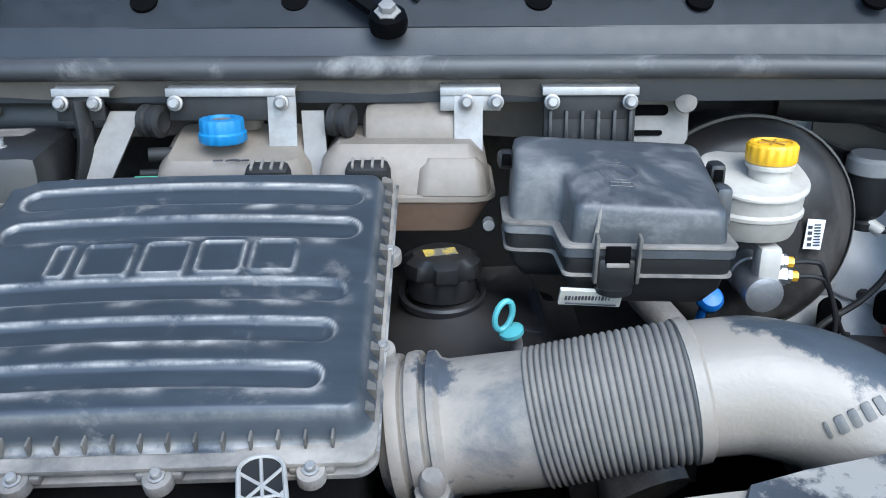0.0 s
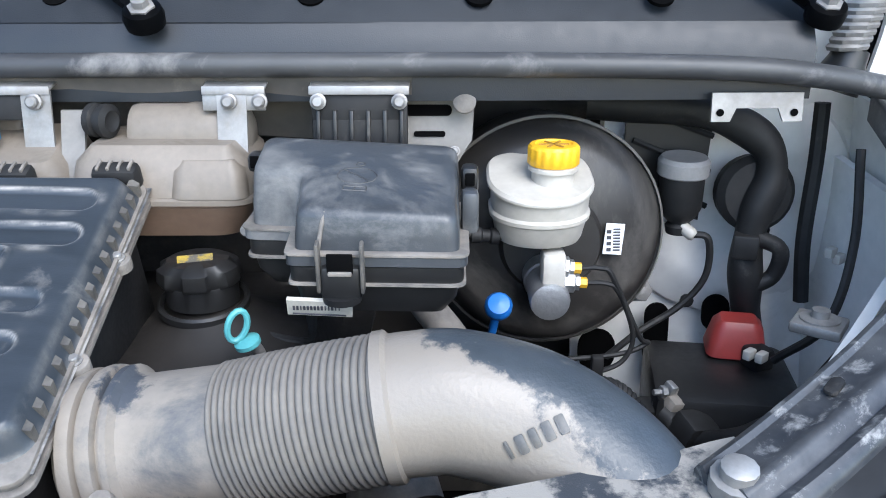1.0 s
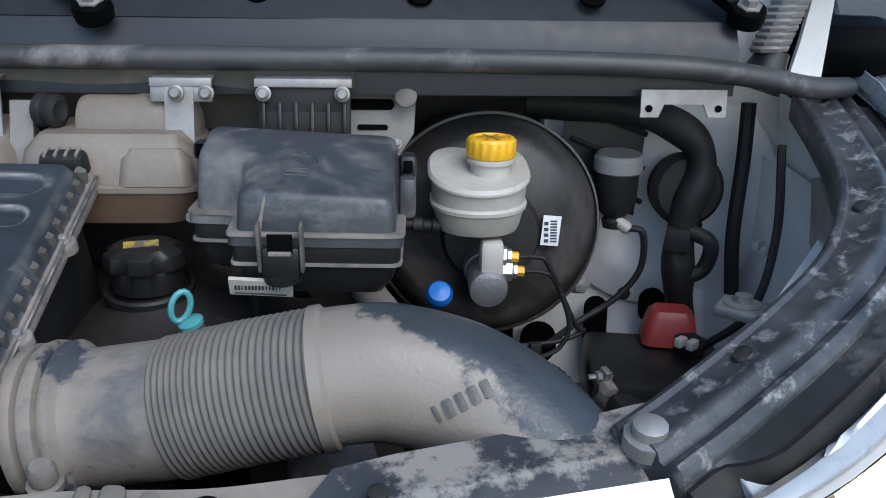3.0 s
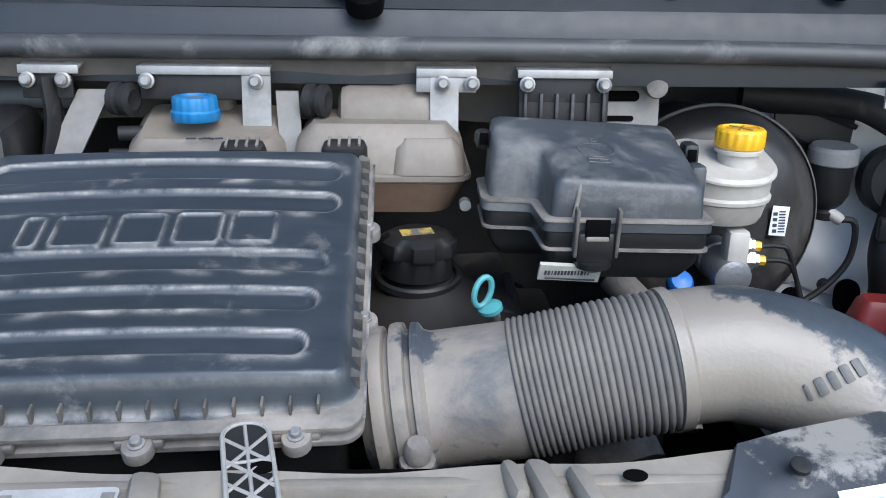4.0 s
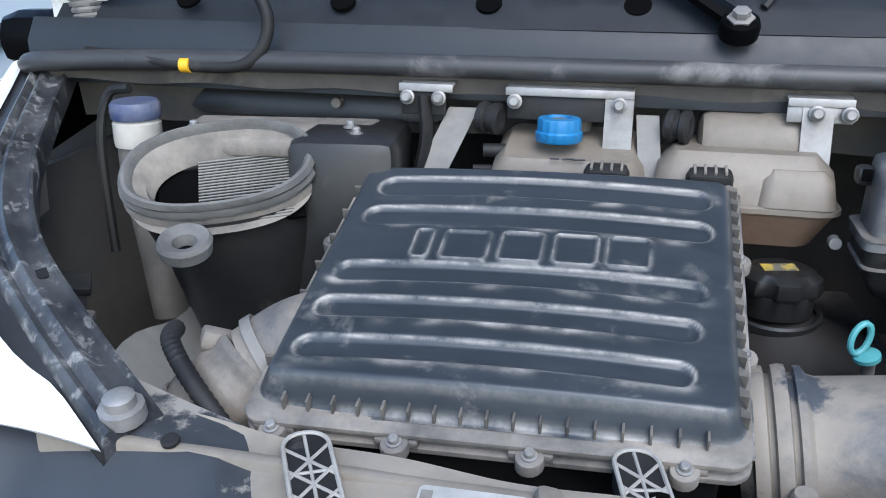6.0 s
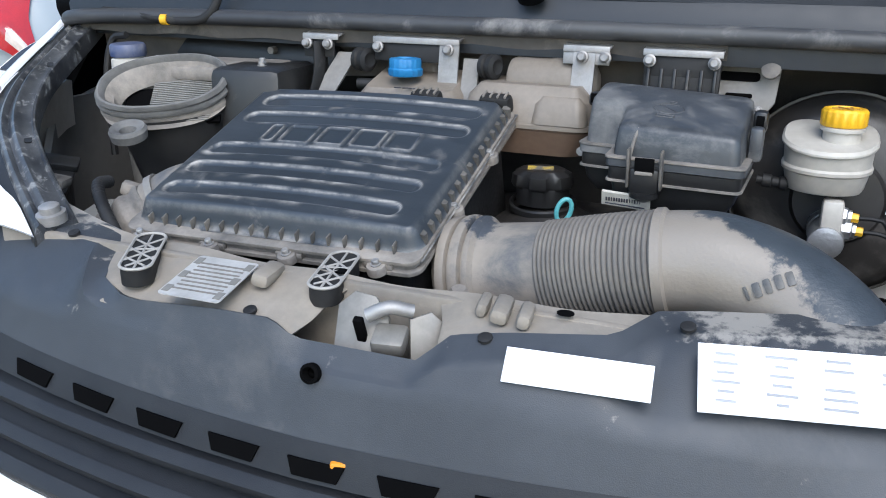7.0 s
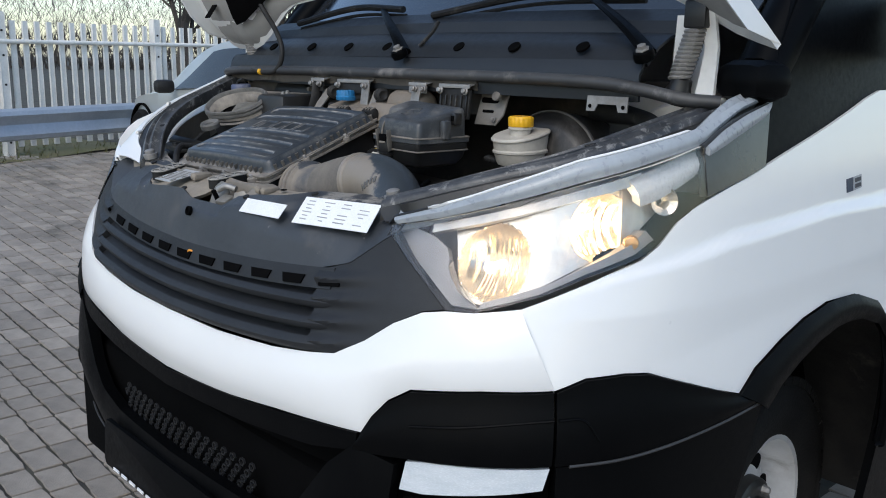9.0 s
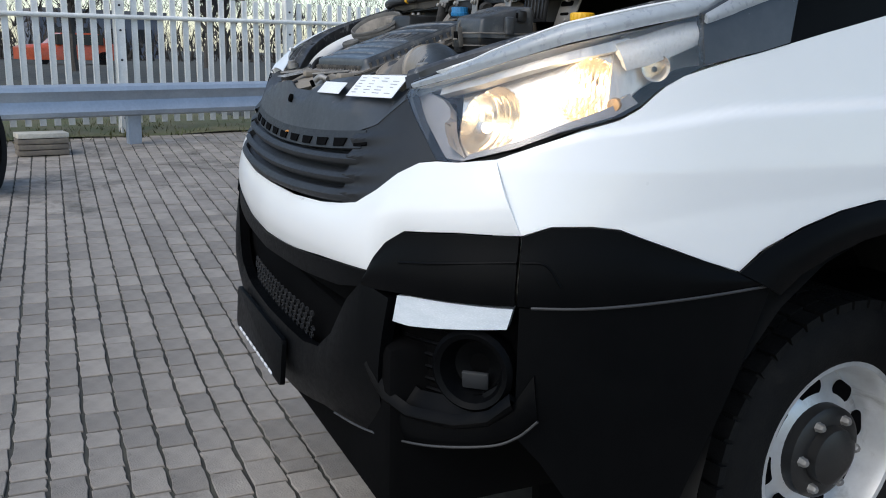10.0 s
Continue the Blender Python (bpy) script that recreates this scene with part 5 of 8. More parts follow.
for k in range(15):
    bm = mesh()
    y = -.150 + k * .0205
    plate(bm, [(.0, .0), (.011, -.002), (.011, .004), (.0, .012)], .014, AM @ pose(.178, y, -.027))
    part("skirt_rib", bm, RIBP, airbox)
    if k % 2:
        bm = mesh()
        box(bm, (-.186, y, -.020), (.010, .003, .012), (0, 0, 0), .001)
        local_part("skirt_rib", bm, AM, RIBP, airbox)
for k in range(17):
    bm = mesh()
    box(bm, (-.160 + k * .020, -.170, -.020), (.0022, .010, .012), (0, 0, 0), .0008)
    local_part("skirt_rib", bm, AM, RIBP, airbox)
TABS = [(-.165, -.190, 0), (-.067, -.192, 0), (.035, -.192, 0), (.145, -.190, 0), (-.192, .045, 1), (-.192, -.07, 1), (.190, .050, 1), (.190, -.072, 1), (-.14, .165, 0)]
for x, y, s in TABS:
    bm = mesh()
    plate(bm, circle(.011, 16), .011, pose(x, y, -.041), .002)
    if not s:
        box(bm, (x, y + .008 * (1 if y < 0 else -1), -.036), (.034, .012, .009), (0, 0, 0), .002)
    else:
        box(bm, (x - .008 * (1 if x > 0 else -1), y, -.036), (.012, .034, .009), (0, 0, 0), .002)
    tab = local_part("screw_tab", bm, AM, DUSTP, airbox, "rounded screw tab")
    screw(AM, x, y, -.030, .0042, tab)
bm = mesh()
box(bm, (0, -.014, -.125), (.354, .315, .165), (0, 0, 0), .02)
local_part("base", bm, AM, RUBBER, airbox, "dark box base")
for bx in (.062, .163):
    bm = mesh()
    box(bm, (bx, .157, -.018), (.046, .024, .030), (0, 0, 0), .009)
    clip = local_part("lid_clip", bm, AM, RUBBER, airbox, "black lid clip")
    for k in range(4):
        bm = mesh()
        box(bm, (bx - .015 + k * .010, .158, -.0035), (.003, .016, .004), (0, 0, 0), .001)
        local_part("clip_rib", bm, AM, DUSTP, clip)
LATTICE = surface("dusty_pale_ribs", (0.36, 0.34, 0.31), 0.7, second=(0.27, 0.255, 0.23), scale=30)
# lattice feet on the radiator panel
FEET = [((-.290, .532, 1.209), (-.240, .440, 1.200), .017), ((-.050, .566, 1.210), (-.028, .468, 1.203), .016)]
for rear, fore, w in FEET:
    rear, fore = Vector(rear), Vector(fore)
    ln = (rear - fore).length / 2
    m = frame_m((rear + fore) / 2, (rear - fore).cross(Vector((0, 0, 1))), rear - fore) @ pose(0, 0, -.020)
    bm = mesh()
    out = rounded(w * 2, ln * 2, w * .95, 6)
    plate(bm, out, .020, m, 0)
    foot = part("mounting_foot", bm, RUBBER, airbox, "oblong mounting foot with a pale lattice of ribs")
    bm = mesh()
    ring = [m @ Vector((a, b, .021)) for a, b in out]
    tube(bm, ring + ring[:1], .0018, 6, 1, smooth=False)
    for a, b in (((-w, -.5), (w, .2)), ((w, -.5), (-w, .2)), ((-w, 0), (w, .7)), ((w, 0), (-w, .7)), ((0, -.95), (0, .95)), ((-w, .1), (w, .1)), ((-w * .6, -.8), (w, -.3)), ((w * .6, -.8), (-w, -.3))):
        rod(bm, m @ Vector((a[0], a[1] * ln, .0205)), m @ Vector((b[0], b[1] * ln, .0205)), .0014, 6)
    part("foot_lattice", bm, LATTICE, foot)

# ---- intake pipe
ELBOWM = surface("moulded_rubber_mark", (0.06, 0.062, 0.066), 0.45, second=(0.13, 0.12, 0.105), scale=30)
pipe = thing("intake_pipe", (.2, .6, 1.10), "dusty wide intake pipe with corrugated middle and elbow", "pipe")
bm = mesh()
lathe(bm, (.034, .661, 1.170), (.142, -.006, .022), [(.050, 0), (.058, .010), (.0655, .011), (.0665, .017), (.0655, .021), (.0595, .0225), (.0595, .026), (.0665, .0275), (.0675, .033), (.0665, .038), (.0600, .0395), (.0600, .043), (.0655, .0445), (.0655, .050), (.0590, .054)] + [(.0570, .060 + .009 * k) for k in range(9)] + [(.057, .140)], 36, caps=False)
neck_p = part("pipe_neck", bm, with_dirt(PIPEP, (.05, .056, .066), True), pipe, "pale dusty pipe neck with collar rings")


def neck_dirt(co):
    q = co + ORIGIN[pipe.name]
    spots = ((.075, .655, 1.232, .030), (.085, .625, 1.13, .045), (.13, .62, 1.14, .03), (.10, .70, 1.21, .02))
    return .10 + max(.75 * math.exp(-((q - Vector(c[:3])).length / c[3]) ** 2) for c in spots)


dirt_attr(neck_p, neck_dirt)
bm = mesh()
tube(bm, [(.160, .655, 1.190), (.218, .650, 1.206), (.283, .645, 1.2215)], lambda t: .0565 - .0012 * t + .0026 * abs(math.sin(math.pi * 23 * t)) ** .7, 36, 92)
part("corrugated_hose", bm, CORRP, pipe, "brown-grey corrugated hose section")
bm = mesh()
tube(bm, [(.275, .645, 1.220), (.300, .645, 1.224), (.335, .643, 1.226), (.39, .632, 1.214), (.44, .605, 1.188), (.475, .570, 1.150), (.495, .535, 1.095), (.505, .50, 1.02)], lambda t: .0590 if t < .055 else .0552, 32, 8)
elbow = part("elbow", bm, with_dirt(ELBOWP, (.235, .205, .17), True), pipe, "blue-grey rubber elbow smeared with beige dust")
o_pipe = ORIGIN[pipe.name]


def elbow_dirt(co):
    q = co + o_pipe
    f = -(q.x - .370) * .60 - (q.y - .600) * .76 - (q.z - 1.255) * .19
    v = step(-.035, .03, f)
    return max(v * 1.05, 1.4 * step(.312, .298, q.x), .8 * step(1.13, 1.09, q.z))


dirt_attr(elbow, elbow_dirt)
skin_tree = BVHTree.FromPolygons([v.co + o_pipe for v in elbow.data.vertices], [tuple(f.vertices) for f in elbow.data.polygons])
for k in range(5):
    at, nrm, _, _ = skin_tree.find_nearest(Vector((.366, .582, 1.223)).lerp(Vector((.402, .583, 1.243)), k / 4))
    right = Vector((.036, .001, .020))
    right = (right - nrm * nrm.dot(right)).normalized()
    bm = mesh()
    plate(bm, rounded((.003, .007, .006, .007, .007)[k], .014, .0014), .0022, frame_m(at - nrm * .0006, right, nrm.cross(right)), .0006)
    part("moulded_mark", bm, ELBOWM, elbow, "moulded maker's mark as a plain bar")
dirt_attr(shield, lambda co: .60 * step(1.196, 1.2115, co.z) * step(.20, .36, abs(co.x)) + .05 * step(1.165, 1.185, co.z))
with_dirt(COVERD, (.27, .25, .22), True)
bm = mesh()
lathe(bm, (.074, .592, 1.158), (0, -.25, 1), [(.014, 0), (.014, .006), (.0085, .007), (.0105, .009), (.0105, .020), (.008, .024), (0, .024)], 12)
part("pipe_bolt", bm, DUSTP, pipe)

# ---- fuse box
fuse = thing("fuse_box", (.245, .82, 1.15), "dusty black plastic fuse box with a latched lid", "fuse box")
FM = frame_m((.2465, .815, 1.304), (1, -.02, -.01), (.02, 1, .0))


def slab(bm, w0, l0, w1, l1, z0, z1, r=.022, bev=.008):
    """A rounded block that narrows from below to the top."""
    a, b = rounded(w0, l0, r), rounded(w1, l1, r)
    top = rounded(w1 - bev * 2, l1 - bev * 2, max(r - bev, .004))
    loft(bm, [[(x, y, z0) for x, y in a], [(x, y, z1 - bev) for x, y in b], [(x, y, z1) for x, y in top]])
    return bm


def notched(i, r=.012):
    """The fuse box outline drawn in by i: a rounded block whose front corner beside the tank is stepped back."""
    x0, x1, y0, y1 = -.104 + i, .094 - i, -.068 + i, .078 - i
    pts = [(x1, y1), (x0, y1), (x0, -.004 + i), (-.058 + i, -.006 + i), (-.054 + i, y0), (x1, y0)]
    out = []
    n = len(pts)
    for k in range(n):
        p, a, b = Vector(pts[k]), Vector(pts[k - 1]), Vector(pts[(k + 1) % n])
        rr = .008 if k in (3, 4) else r
        pa, pb = p + (a - p).normalized() * rr, p + (b - p).normalized() * rr
        for m in range(5):
            t = m / 4
            q = pa * (1 - t) ** 2 + p * 2 * t * (1 - t) + pb * t * t
            out.append((q.x, q.y))
    return out


def crown(x, y):
    """Height of the lid over the rim: it falls to the front and a little towards the reservoir."""
    return .053 + .23 * y - .04 * x


def stack(rows):
    """Rings of (inset, height, share of the crown)."""
    b = mesh()
    return loft(b, [[(x, y, z + k * crown(x, y)) for x, y in notched(i)] for i, z, k in rows])


fl = local_part("lid", stack([(.004, .004, 0), (.0044, .002, .35), (.006, -.0035, .90), (.0075, -.0035, 1), (.010, -.0012, 1), (.014, .0, 1), (.021, .0006, 1)]), FM, FUSEP, fuse, "dusty grey-black lid with faint moulded symbols")
local_part("rim", stack([(.002, -.010, 0), (-.003, -.007, 0), (-.003, .002, 0), (.000, .0035, 0), (.003, .004, 0)]), FM, FUSEP, fuse, "grey-black lid rim")
local_part("rim_edge", stack([(-.0026, .0010, 0), (-.0042, .0020, 0), (-.0042, .0040, 0), (-.0015, .0052, 0), (.003, .0046, 0)]), FM, DUSTP, fuse, "dust along the rim edge")
local_part("base", stack([(.034, -.062, 0), (.016, -.056, 0), (.006, -.040, 0), (.004, -.030, 0), (.002, -.026, 0), (.000, -.022, 0), (.000, -.008, 0)]), FM, BLACKM, fuse, "black fuse box base")
local_part("rim_bead", stack([(.001, -.0265, 0), (-.002, -.0255, 0), (-.002, -.0235, 0), (.001, -.0225, 0)]), FM, DUSTP, fuse)
bm = mesh()
box(bm, FM @ Vector((-.010, -.072, -.020)), (.034, .012, .030), (4, 0, -1), .004)
lathe(bm, FM @ Vector((-.010, -.0665, -.038)), (0, 0, 1), [(.004, -.008), (.0165, -.002), (.0175, .004)], 20)
latch = part("latch", bm, BLACKM, fuse, "black lid latch")
for dx in (-.0185, .0185):
    bm = mesh()
    box(bm, FM @ Vector((dx - .010, -.075, -.006)), (.0035, .012, .046), (8, 0, -1), .0015)
    part("latch_cheek", bm, RIBP, latch)
bm = mesh()
box(bm, FM @ Vector((-.010, -.0785, -.002)), (.022, .003, .018), (4, 0, -1), .001)
part("latch_window", bm, DARKIN, latch)
bm = mesh()
box(bm, FM @ Vector((-.010, -.0795, -.0105)), (.020, .004, .004), (4, 0, -1), .001)
part("latch_tongue", bm, DUSTP, latch)
bm = mesh()
tube(bm, [FM @ Vector((-.030, -.066, .004)), FM @ Vector((-.027, -.0645, .022)), FM @ Vector((-.024, -.058, .037))], .002, 8)
part("lid_ridge", bm, DUSTP, fl)
SYM = surface("moulded_symbol_edge", (0.075, 0.074, 0.072), 0.55, second=(0.03, 0.03, 0.031), scale=60)
bm = mesh()
sm = frame_m(FM @ Vector((-.002, -.002, .0531)), (FM.to_3x3() @ Vector((1, 0, -.04))), (FM.to_3x3() @ Vector((0, 1, .23))))
tube(bm, [sm @ Vector((.0175 * math.cos(2 * math.pi * k / 32), .0145 * math.sin(2 * math.pi * k / 32), 0)) for k in range(33)], .0007, 6, 1, smooth=False)
rod(bm, sm @ Vector((-.012, .0095, 0)), sm @ Vector((.012, -.0095, 0)), .0008, 6)
tube(bm, [sm @ Vector((.001 + .004 * math.cos(2 * math.pi * k / 16), .022 + .003 * math.sin(2 * math.pi * k / 16), .0)) for k in range(17)], .0008, 6, 1, smooth=False)
for a, b in (((-.010, -.027), (.010, -.027)), ((-.010, -.020), (.010, -.020)), ((-.010, -.027), (-.010, -.020)), ((.010, -.027), (.010, -.020)), ((0, -.027), (0, -.020))):
    rod(bm, sm @ Vector((*a, 0)), sm @ Vector((*b, 0)), .0008, 6)
part("lid_symbol", bm, SYM, fl, "faint moulded warning symbols")
bm = mesh()
box(bm, FM @ Vector((-.030, -.0655, -.047)), (.056, .004, .019), (26, 3, 0))
lab = part("paper_label", bm, LABELY, fuse, "creased cream paper label")
bm = mesh()
for k in range(14):
    box(bm, FM @ Vector((-.052 + k * .0030, -.0680, -.047)), (random.choice((.001, .002)), .001, .005), (26, 3, 0))
for k in range(3):
    box(bm, FM @ Vector((-.030, -.0665 - (k == 2) * .003 + .0004, (-.0405, -.0430, -.0525)[k])), (.046, .001, .0011), (26, 3, 0))
part("bar_print", bm, INK, lab)
for sx, dy, dz, h in ((-.104, .056, .050, .018), (.099, .034, .042, .026), (.099, .004, .020, .040)):
    bm = mesh()
    box(bm, FM @ Vector((sx, dy, dz)), (.016, .022, h), (0, 0, 0), .005)
    lug = part("side_lug", bm, BLACKM if dz > .03 else FUSEP, fuse, "moulded side lug")
    if dz > .03:
        bm = mesh()
        box(bm, FM @ Vector((sx, dy - .0115, dz + .002)), (.009, .002, .012), (0, 0, 0), .001)
        part("lug_window", bm, DARKIN, lug)

# ---- brake booster, master cylinder, reservoir
boost = thing("brake_booster", (.445, 1.08, 1.10), "large black round brake booster with dusty shell", "brake booster")
bm = mesh()
lathe(bm, (.445, 1.035, 1.225), (.02, -1, .05), [(.128, -.13), (.136, -.05), (.137, -.006), (.134, 0), (.131, .003), (.126, .016), (.105, .030), (.06, .036), (.055, .046), (0, .046)], 56)
shell = part("shell", bm, BOOSTM, boost)
# Crimped rim in grey: dust, and the rim's highlight put into the colour.
bm = mesh()
lathe(bm, (.445, 1.035, 1.225), (.02, -1, .05), [(.1375, -.012), (.1405, -.010), (.1405, -.003), (.1375, 0)], 56, caps=False)
part("crimped_edge", bm, SHADEW, boost, "crimped edge with dust and a highlight in its grey")
bm = mesh()
bml = frame_m((.517, .9955, 1.232), (1, .12, 0), (0, .1, 1))
plate(bm, [(-.011, -.018), (.011, -.018), (.011, .018), (-.011, .018)], .001, bml @ pose(0, 0, 0, 0, 0, -6))
lab = part("type_label", bm, LABELW, boost, "white label with small bar print")
bm = mesh()
for k in range(8):
    box(bm, bml @ Vector((.003, -.013 + k * .0035, .0016)), (.008, .001, .0016))
for k in range(4):
    box(bm, bml @ Vector((-.006, -.012 + k * .007, .0016)), (.005, .001, .004))
part("label_print", bm, INK, lab)

cyl = thing("master_cylinder", (.44, .97, 1.15), "cast aluminium brake master cylinder with two pipes", "master cylinder")
bm = mesh()
lathe(bm, (.437, .915, 1.188), (.0, 1, .06), [(.014, -.002), (.021, 0), (.022, .004), (.022, .05), (.024, .052), (.024, .09)], 24)
part("barrel", bm, ALU, cyl)
bm = mesh()
box(bm, (.440, .93, 1.218), (.026, .028, .05), (0, 0, 0), .006)
part("filler_block", bm, RESP, cyl, "milky plastic connector")
for z, x in ((1.205, .462), (1.222, .455)):
    bm = mesh()
    lathe(bm, (x - .012, .935, z), (1, -.05, -.05), [(.012, 0), (.012, .014), (.009, .016), (.009, .02)], 6)
    port = part("port", bm, ALU, cyl)
    bm = mesh()
    lathe(bm, (x + .008, .934, z - .001), (1, -.05, -.05), [(.006, 0), (.006, .008), (.003, .009)], 6)
    part("union_nut", bm, YELCAP, port, "yellow pipe union")
bm = mesh()
tube(bm, [(.475, .933, 1.204), (.50, .932, 1.203), (.515, .935, 1.19), (.545, .95, 1.13), (.555, .955, 1.12), (.52, .95, 1.108), (.43, .95, 1.10)], .003, 8, 8)
tube(bm, [(.468, .932, 1.221), (.49, .93, 1.222), (.505, .93, 1.212), (.535, .945, 1.14), (.528, .945, 1.105), (.50, .94, 1.092), (.47, .94, 1.088), (.455, .94, 1.06)], .003, 8, 8)
part("brake_pipe", bm, RUBBER, cyl, "thin black brake pipes")
bm = mesh()
box(bm, (.497, .942, 1.096), (.014, .012, .03), (0, 0, 0), .003)
part("pipe_clip", bm, RUBBER, cyl)

res = thing("brake_fluid_reservoir", (.428, .95, 1.245), "milky brake fluid reservoir with a yellow screw cap", "reservoir")


def egg(w, l, seg=36, cx=0.0, cy=0.0):
    """A flat-backed, round-fronted outline."""
    out = []
    for i in range(seg):
        a = 2 * math.pi * i / seg
        c, s = math.cos(a), math.sin(a)
        e = .55 if s > 0 else .95
        out.append((cx + w / 2 * math.copysign(abs(c) ** e, c), cy + l / 2 * math.copysign(abs(s) ** e, s)))
    return out


RC = Vector((.426, .958, 0))
bm = mesh()
ROWS = ((.06, .05, 1.248, 0), (.088, .082, 1.252, 0), (.094, .090, 1.258, 0), (.102, .104, 1.276, .1), (.108, .110, 1.278, .1), (.109, .111, 1.282, .15), (.104, .106, 1.285, .2), (.107, .112, 1.302, .9), (.114, .120, 1.304, 1), (.114, .120, 1.3065, 1), (.109, .114, 1.310, 1), (.05, .05, 1.311, 1))
loft(bm, [[(RC.x + x, RC.y + y, z - .003 + k * .20 * (y + .05)) for x, y in egg(w, l)] for w, l, z, k in ROWS])
part("tank", bm, RESP, res, "milky plastic tank with a moulded seam", sharp=26)
bm = mesh()
lathe(bm, (.438, .950, 1.312), (0, -.03, 1), [(.0225, 0), (.0225, .014), (.0265, .015), (.0265, .019), (.022, .021), (.022, .026)], 28)
part("neck", bm, RESP, res)
bm = mesh()
seg = 72
rings = []
for r, h in ((.0255, .000), (.0265, .002), (.0265, .0185), (.0245, .0215), (.020, .022), (.0195, .0205), (.0, .0205)):
    rings.append([Vector((.438, .950, 1.332 + h)) + Vector((math.cos(2 * math.pi * i / seg), math.sin(2 * math.pi * i / seg), 0)) * max(r + (.0009 if i % 4 < 2 and .001 < h < .019 else 0), 1e-4) for i in range(seg)])
loft(bm, rings)
cap = part("cap", bm, YELCAP, res, "ribbed yellow screw cap")
bm = mesh()
for a in (0, 60, 120):
    box(bm, (.438, .950, 1.3532), (.032, .0022, .0012), (0, 0, a))
part("cap_mark", bm, surface("cap_shadow_print", (0.40, 0.22, 0.03), 0.6), cap)
bm = mesh()
rod(bm, (.345, .940, 1.257), (.40, .945, 1.254), .0055)
lathe(bm, (.352, .941, 1.2565), (1, .1, -.1), [(.009, 0), (.009, .01), (.007, .012), (.007, .02), (.009, .022), (.009, .03)], 12)
part("level_plug", bm, RUBBER, res, "black level sensor plug")

# ---- tanks under the cowl
tank = thing("coolant_tank", (.03, .95, 1.25), "dusty beige coolant tank with brown fluid below its seam", "coolant tank")
bm = mesh()
TM = frame_m((.040, .957, 1.310), (1, 0, 0), (0, 1, 0))
slab(bm, .184, .140, .172, .126, .004, .052, .024, .016)
local_part("upper_shell", bm, TM, TANKP, tank)
bm = mesh()
lathe(bm, (-.006, .972, 1.360), (1, 0, 0), [(.020, 0), (.031, .004), (.034, .012), (.034, .060), (.036, .070), (.036, .110), (.030, .122), (.018, .128)], 28)
part("barrel", bm, TANKP, tank, "dusty round upper half of the tank")
bm = mesh()
slab(bm, .078, .075, .070, .066, .004, .040, .014, .010)
for v in bm.verts:
    v.co += Vector((.050, -.038, 0))
local_part("front_bulge", bm, TM, TANKP, tank)
bm = mesh()
slab(bm, .192, .150, .192, .150, -.003, .004, .026, .002)
local_part("seam", bm, TM, TANKP, tank)
bm = mesh()
slab(bm, .150, .100, .182, .138, -.042, -.003, .026, .004)
local_part("lower_shell", bm, TM, COOLANT, tank, "brown fluid-stained lower half")
bm = mesh()
rod(bm, (.128, .885, 1.285), (.128, .872, 1.285), .006)
part("tank_stud", bm, STEEL, tank)

wash = thing("fluid_tank", (-.14, .95, 1.30), "dusty beige fluid tank with a blue screw cap", "fluid tank")
bm = mesh()
slab(bm, .190, .13, .160, .105, -.045, .026, .022, .012)
local_part("shell", bm, frame_m((-.140, .952, 1.332), (1, 0, 0), (0, 1, .30)), TANKP, wash)
bm = mesh()
for dx, dy, a, ln in ((-.010, 0, 5, .010), (.002, .001, 35, .009), (.010, .001, -40, .009), (.018, .001, 20, .008)):
    box(bm, (-.142 + dx, .900 + dy, 1.3475), (ln, .0022, .001), (17, 0, a))
part("pen_mark", bm, INK, wash, "short black pen strokes")
bm = mesh()
slab(bm, .060, .030, .056, .026, 0, .022, .008, .005)
local_part("rear_riser", bm, frame_m((-.150, .985, 1.362), (1, 0, 0), (0, 1, .2)), TANKP, wash)
bm = mesh()
rings = []
for r, h in ((.023, 0), (.0245, .002), (.0245, .010), (.0225, .012), (.0225, .022), (.0215, .025), (.014, .026), (.013, .022), (.0, .022)):
    rings.append([Vector((-.151, .925, 1.362)) + Vector((0, -.06, 1)) * h + Vector((math.cos(2 * math.pi * i / 64), math.sin(2 * math.pi * i / 64), 0)) * max(r + (.0008 if i % 4 < 2 and r > .02 else 0), 1e-4) for i in range(64)])
loft(bm, rings)
part("cap", bm, BLUECAP, wash, "dusty blue screw cap")
bm = mesh()
lathe(bm, (-.151, .923, 1.3845), (0, -.06, 1), [(.0128, 0), (.0, .001)], 24)
part("cap_dust", bm, DUSTP, wash)
bm = mesh()
rod(bm, (-.235, .935, 1.345), (-.205, .940, 1.345), .008)
rod(bm, (-.245, .930, 1.325), (-.20, .935, 1.325), .005)
part("hose_stub", bm, RUBBER, wash, "black hose stub")
bm = mesh()
rod(bm, (-.25, .925, 1.318), (-.225, .928, 1.318), .006)
part("green_clip", bm, surface("green_plastic", (0.10, 0.42, 0.24), 0.5), wash, "small green clip")


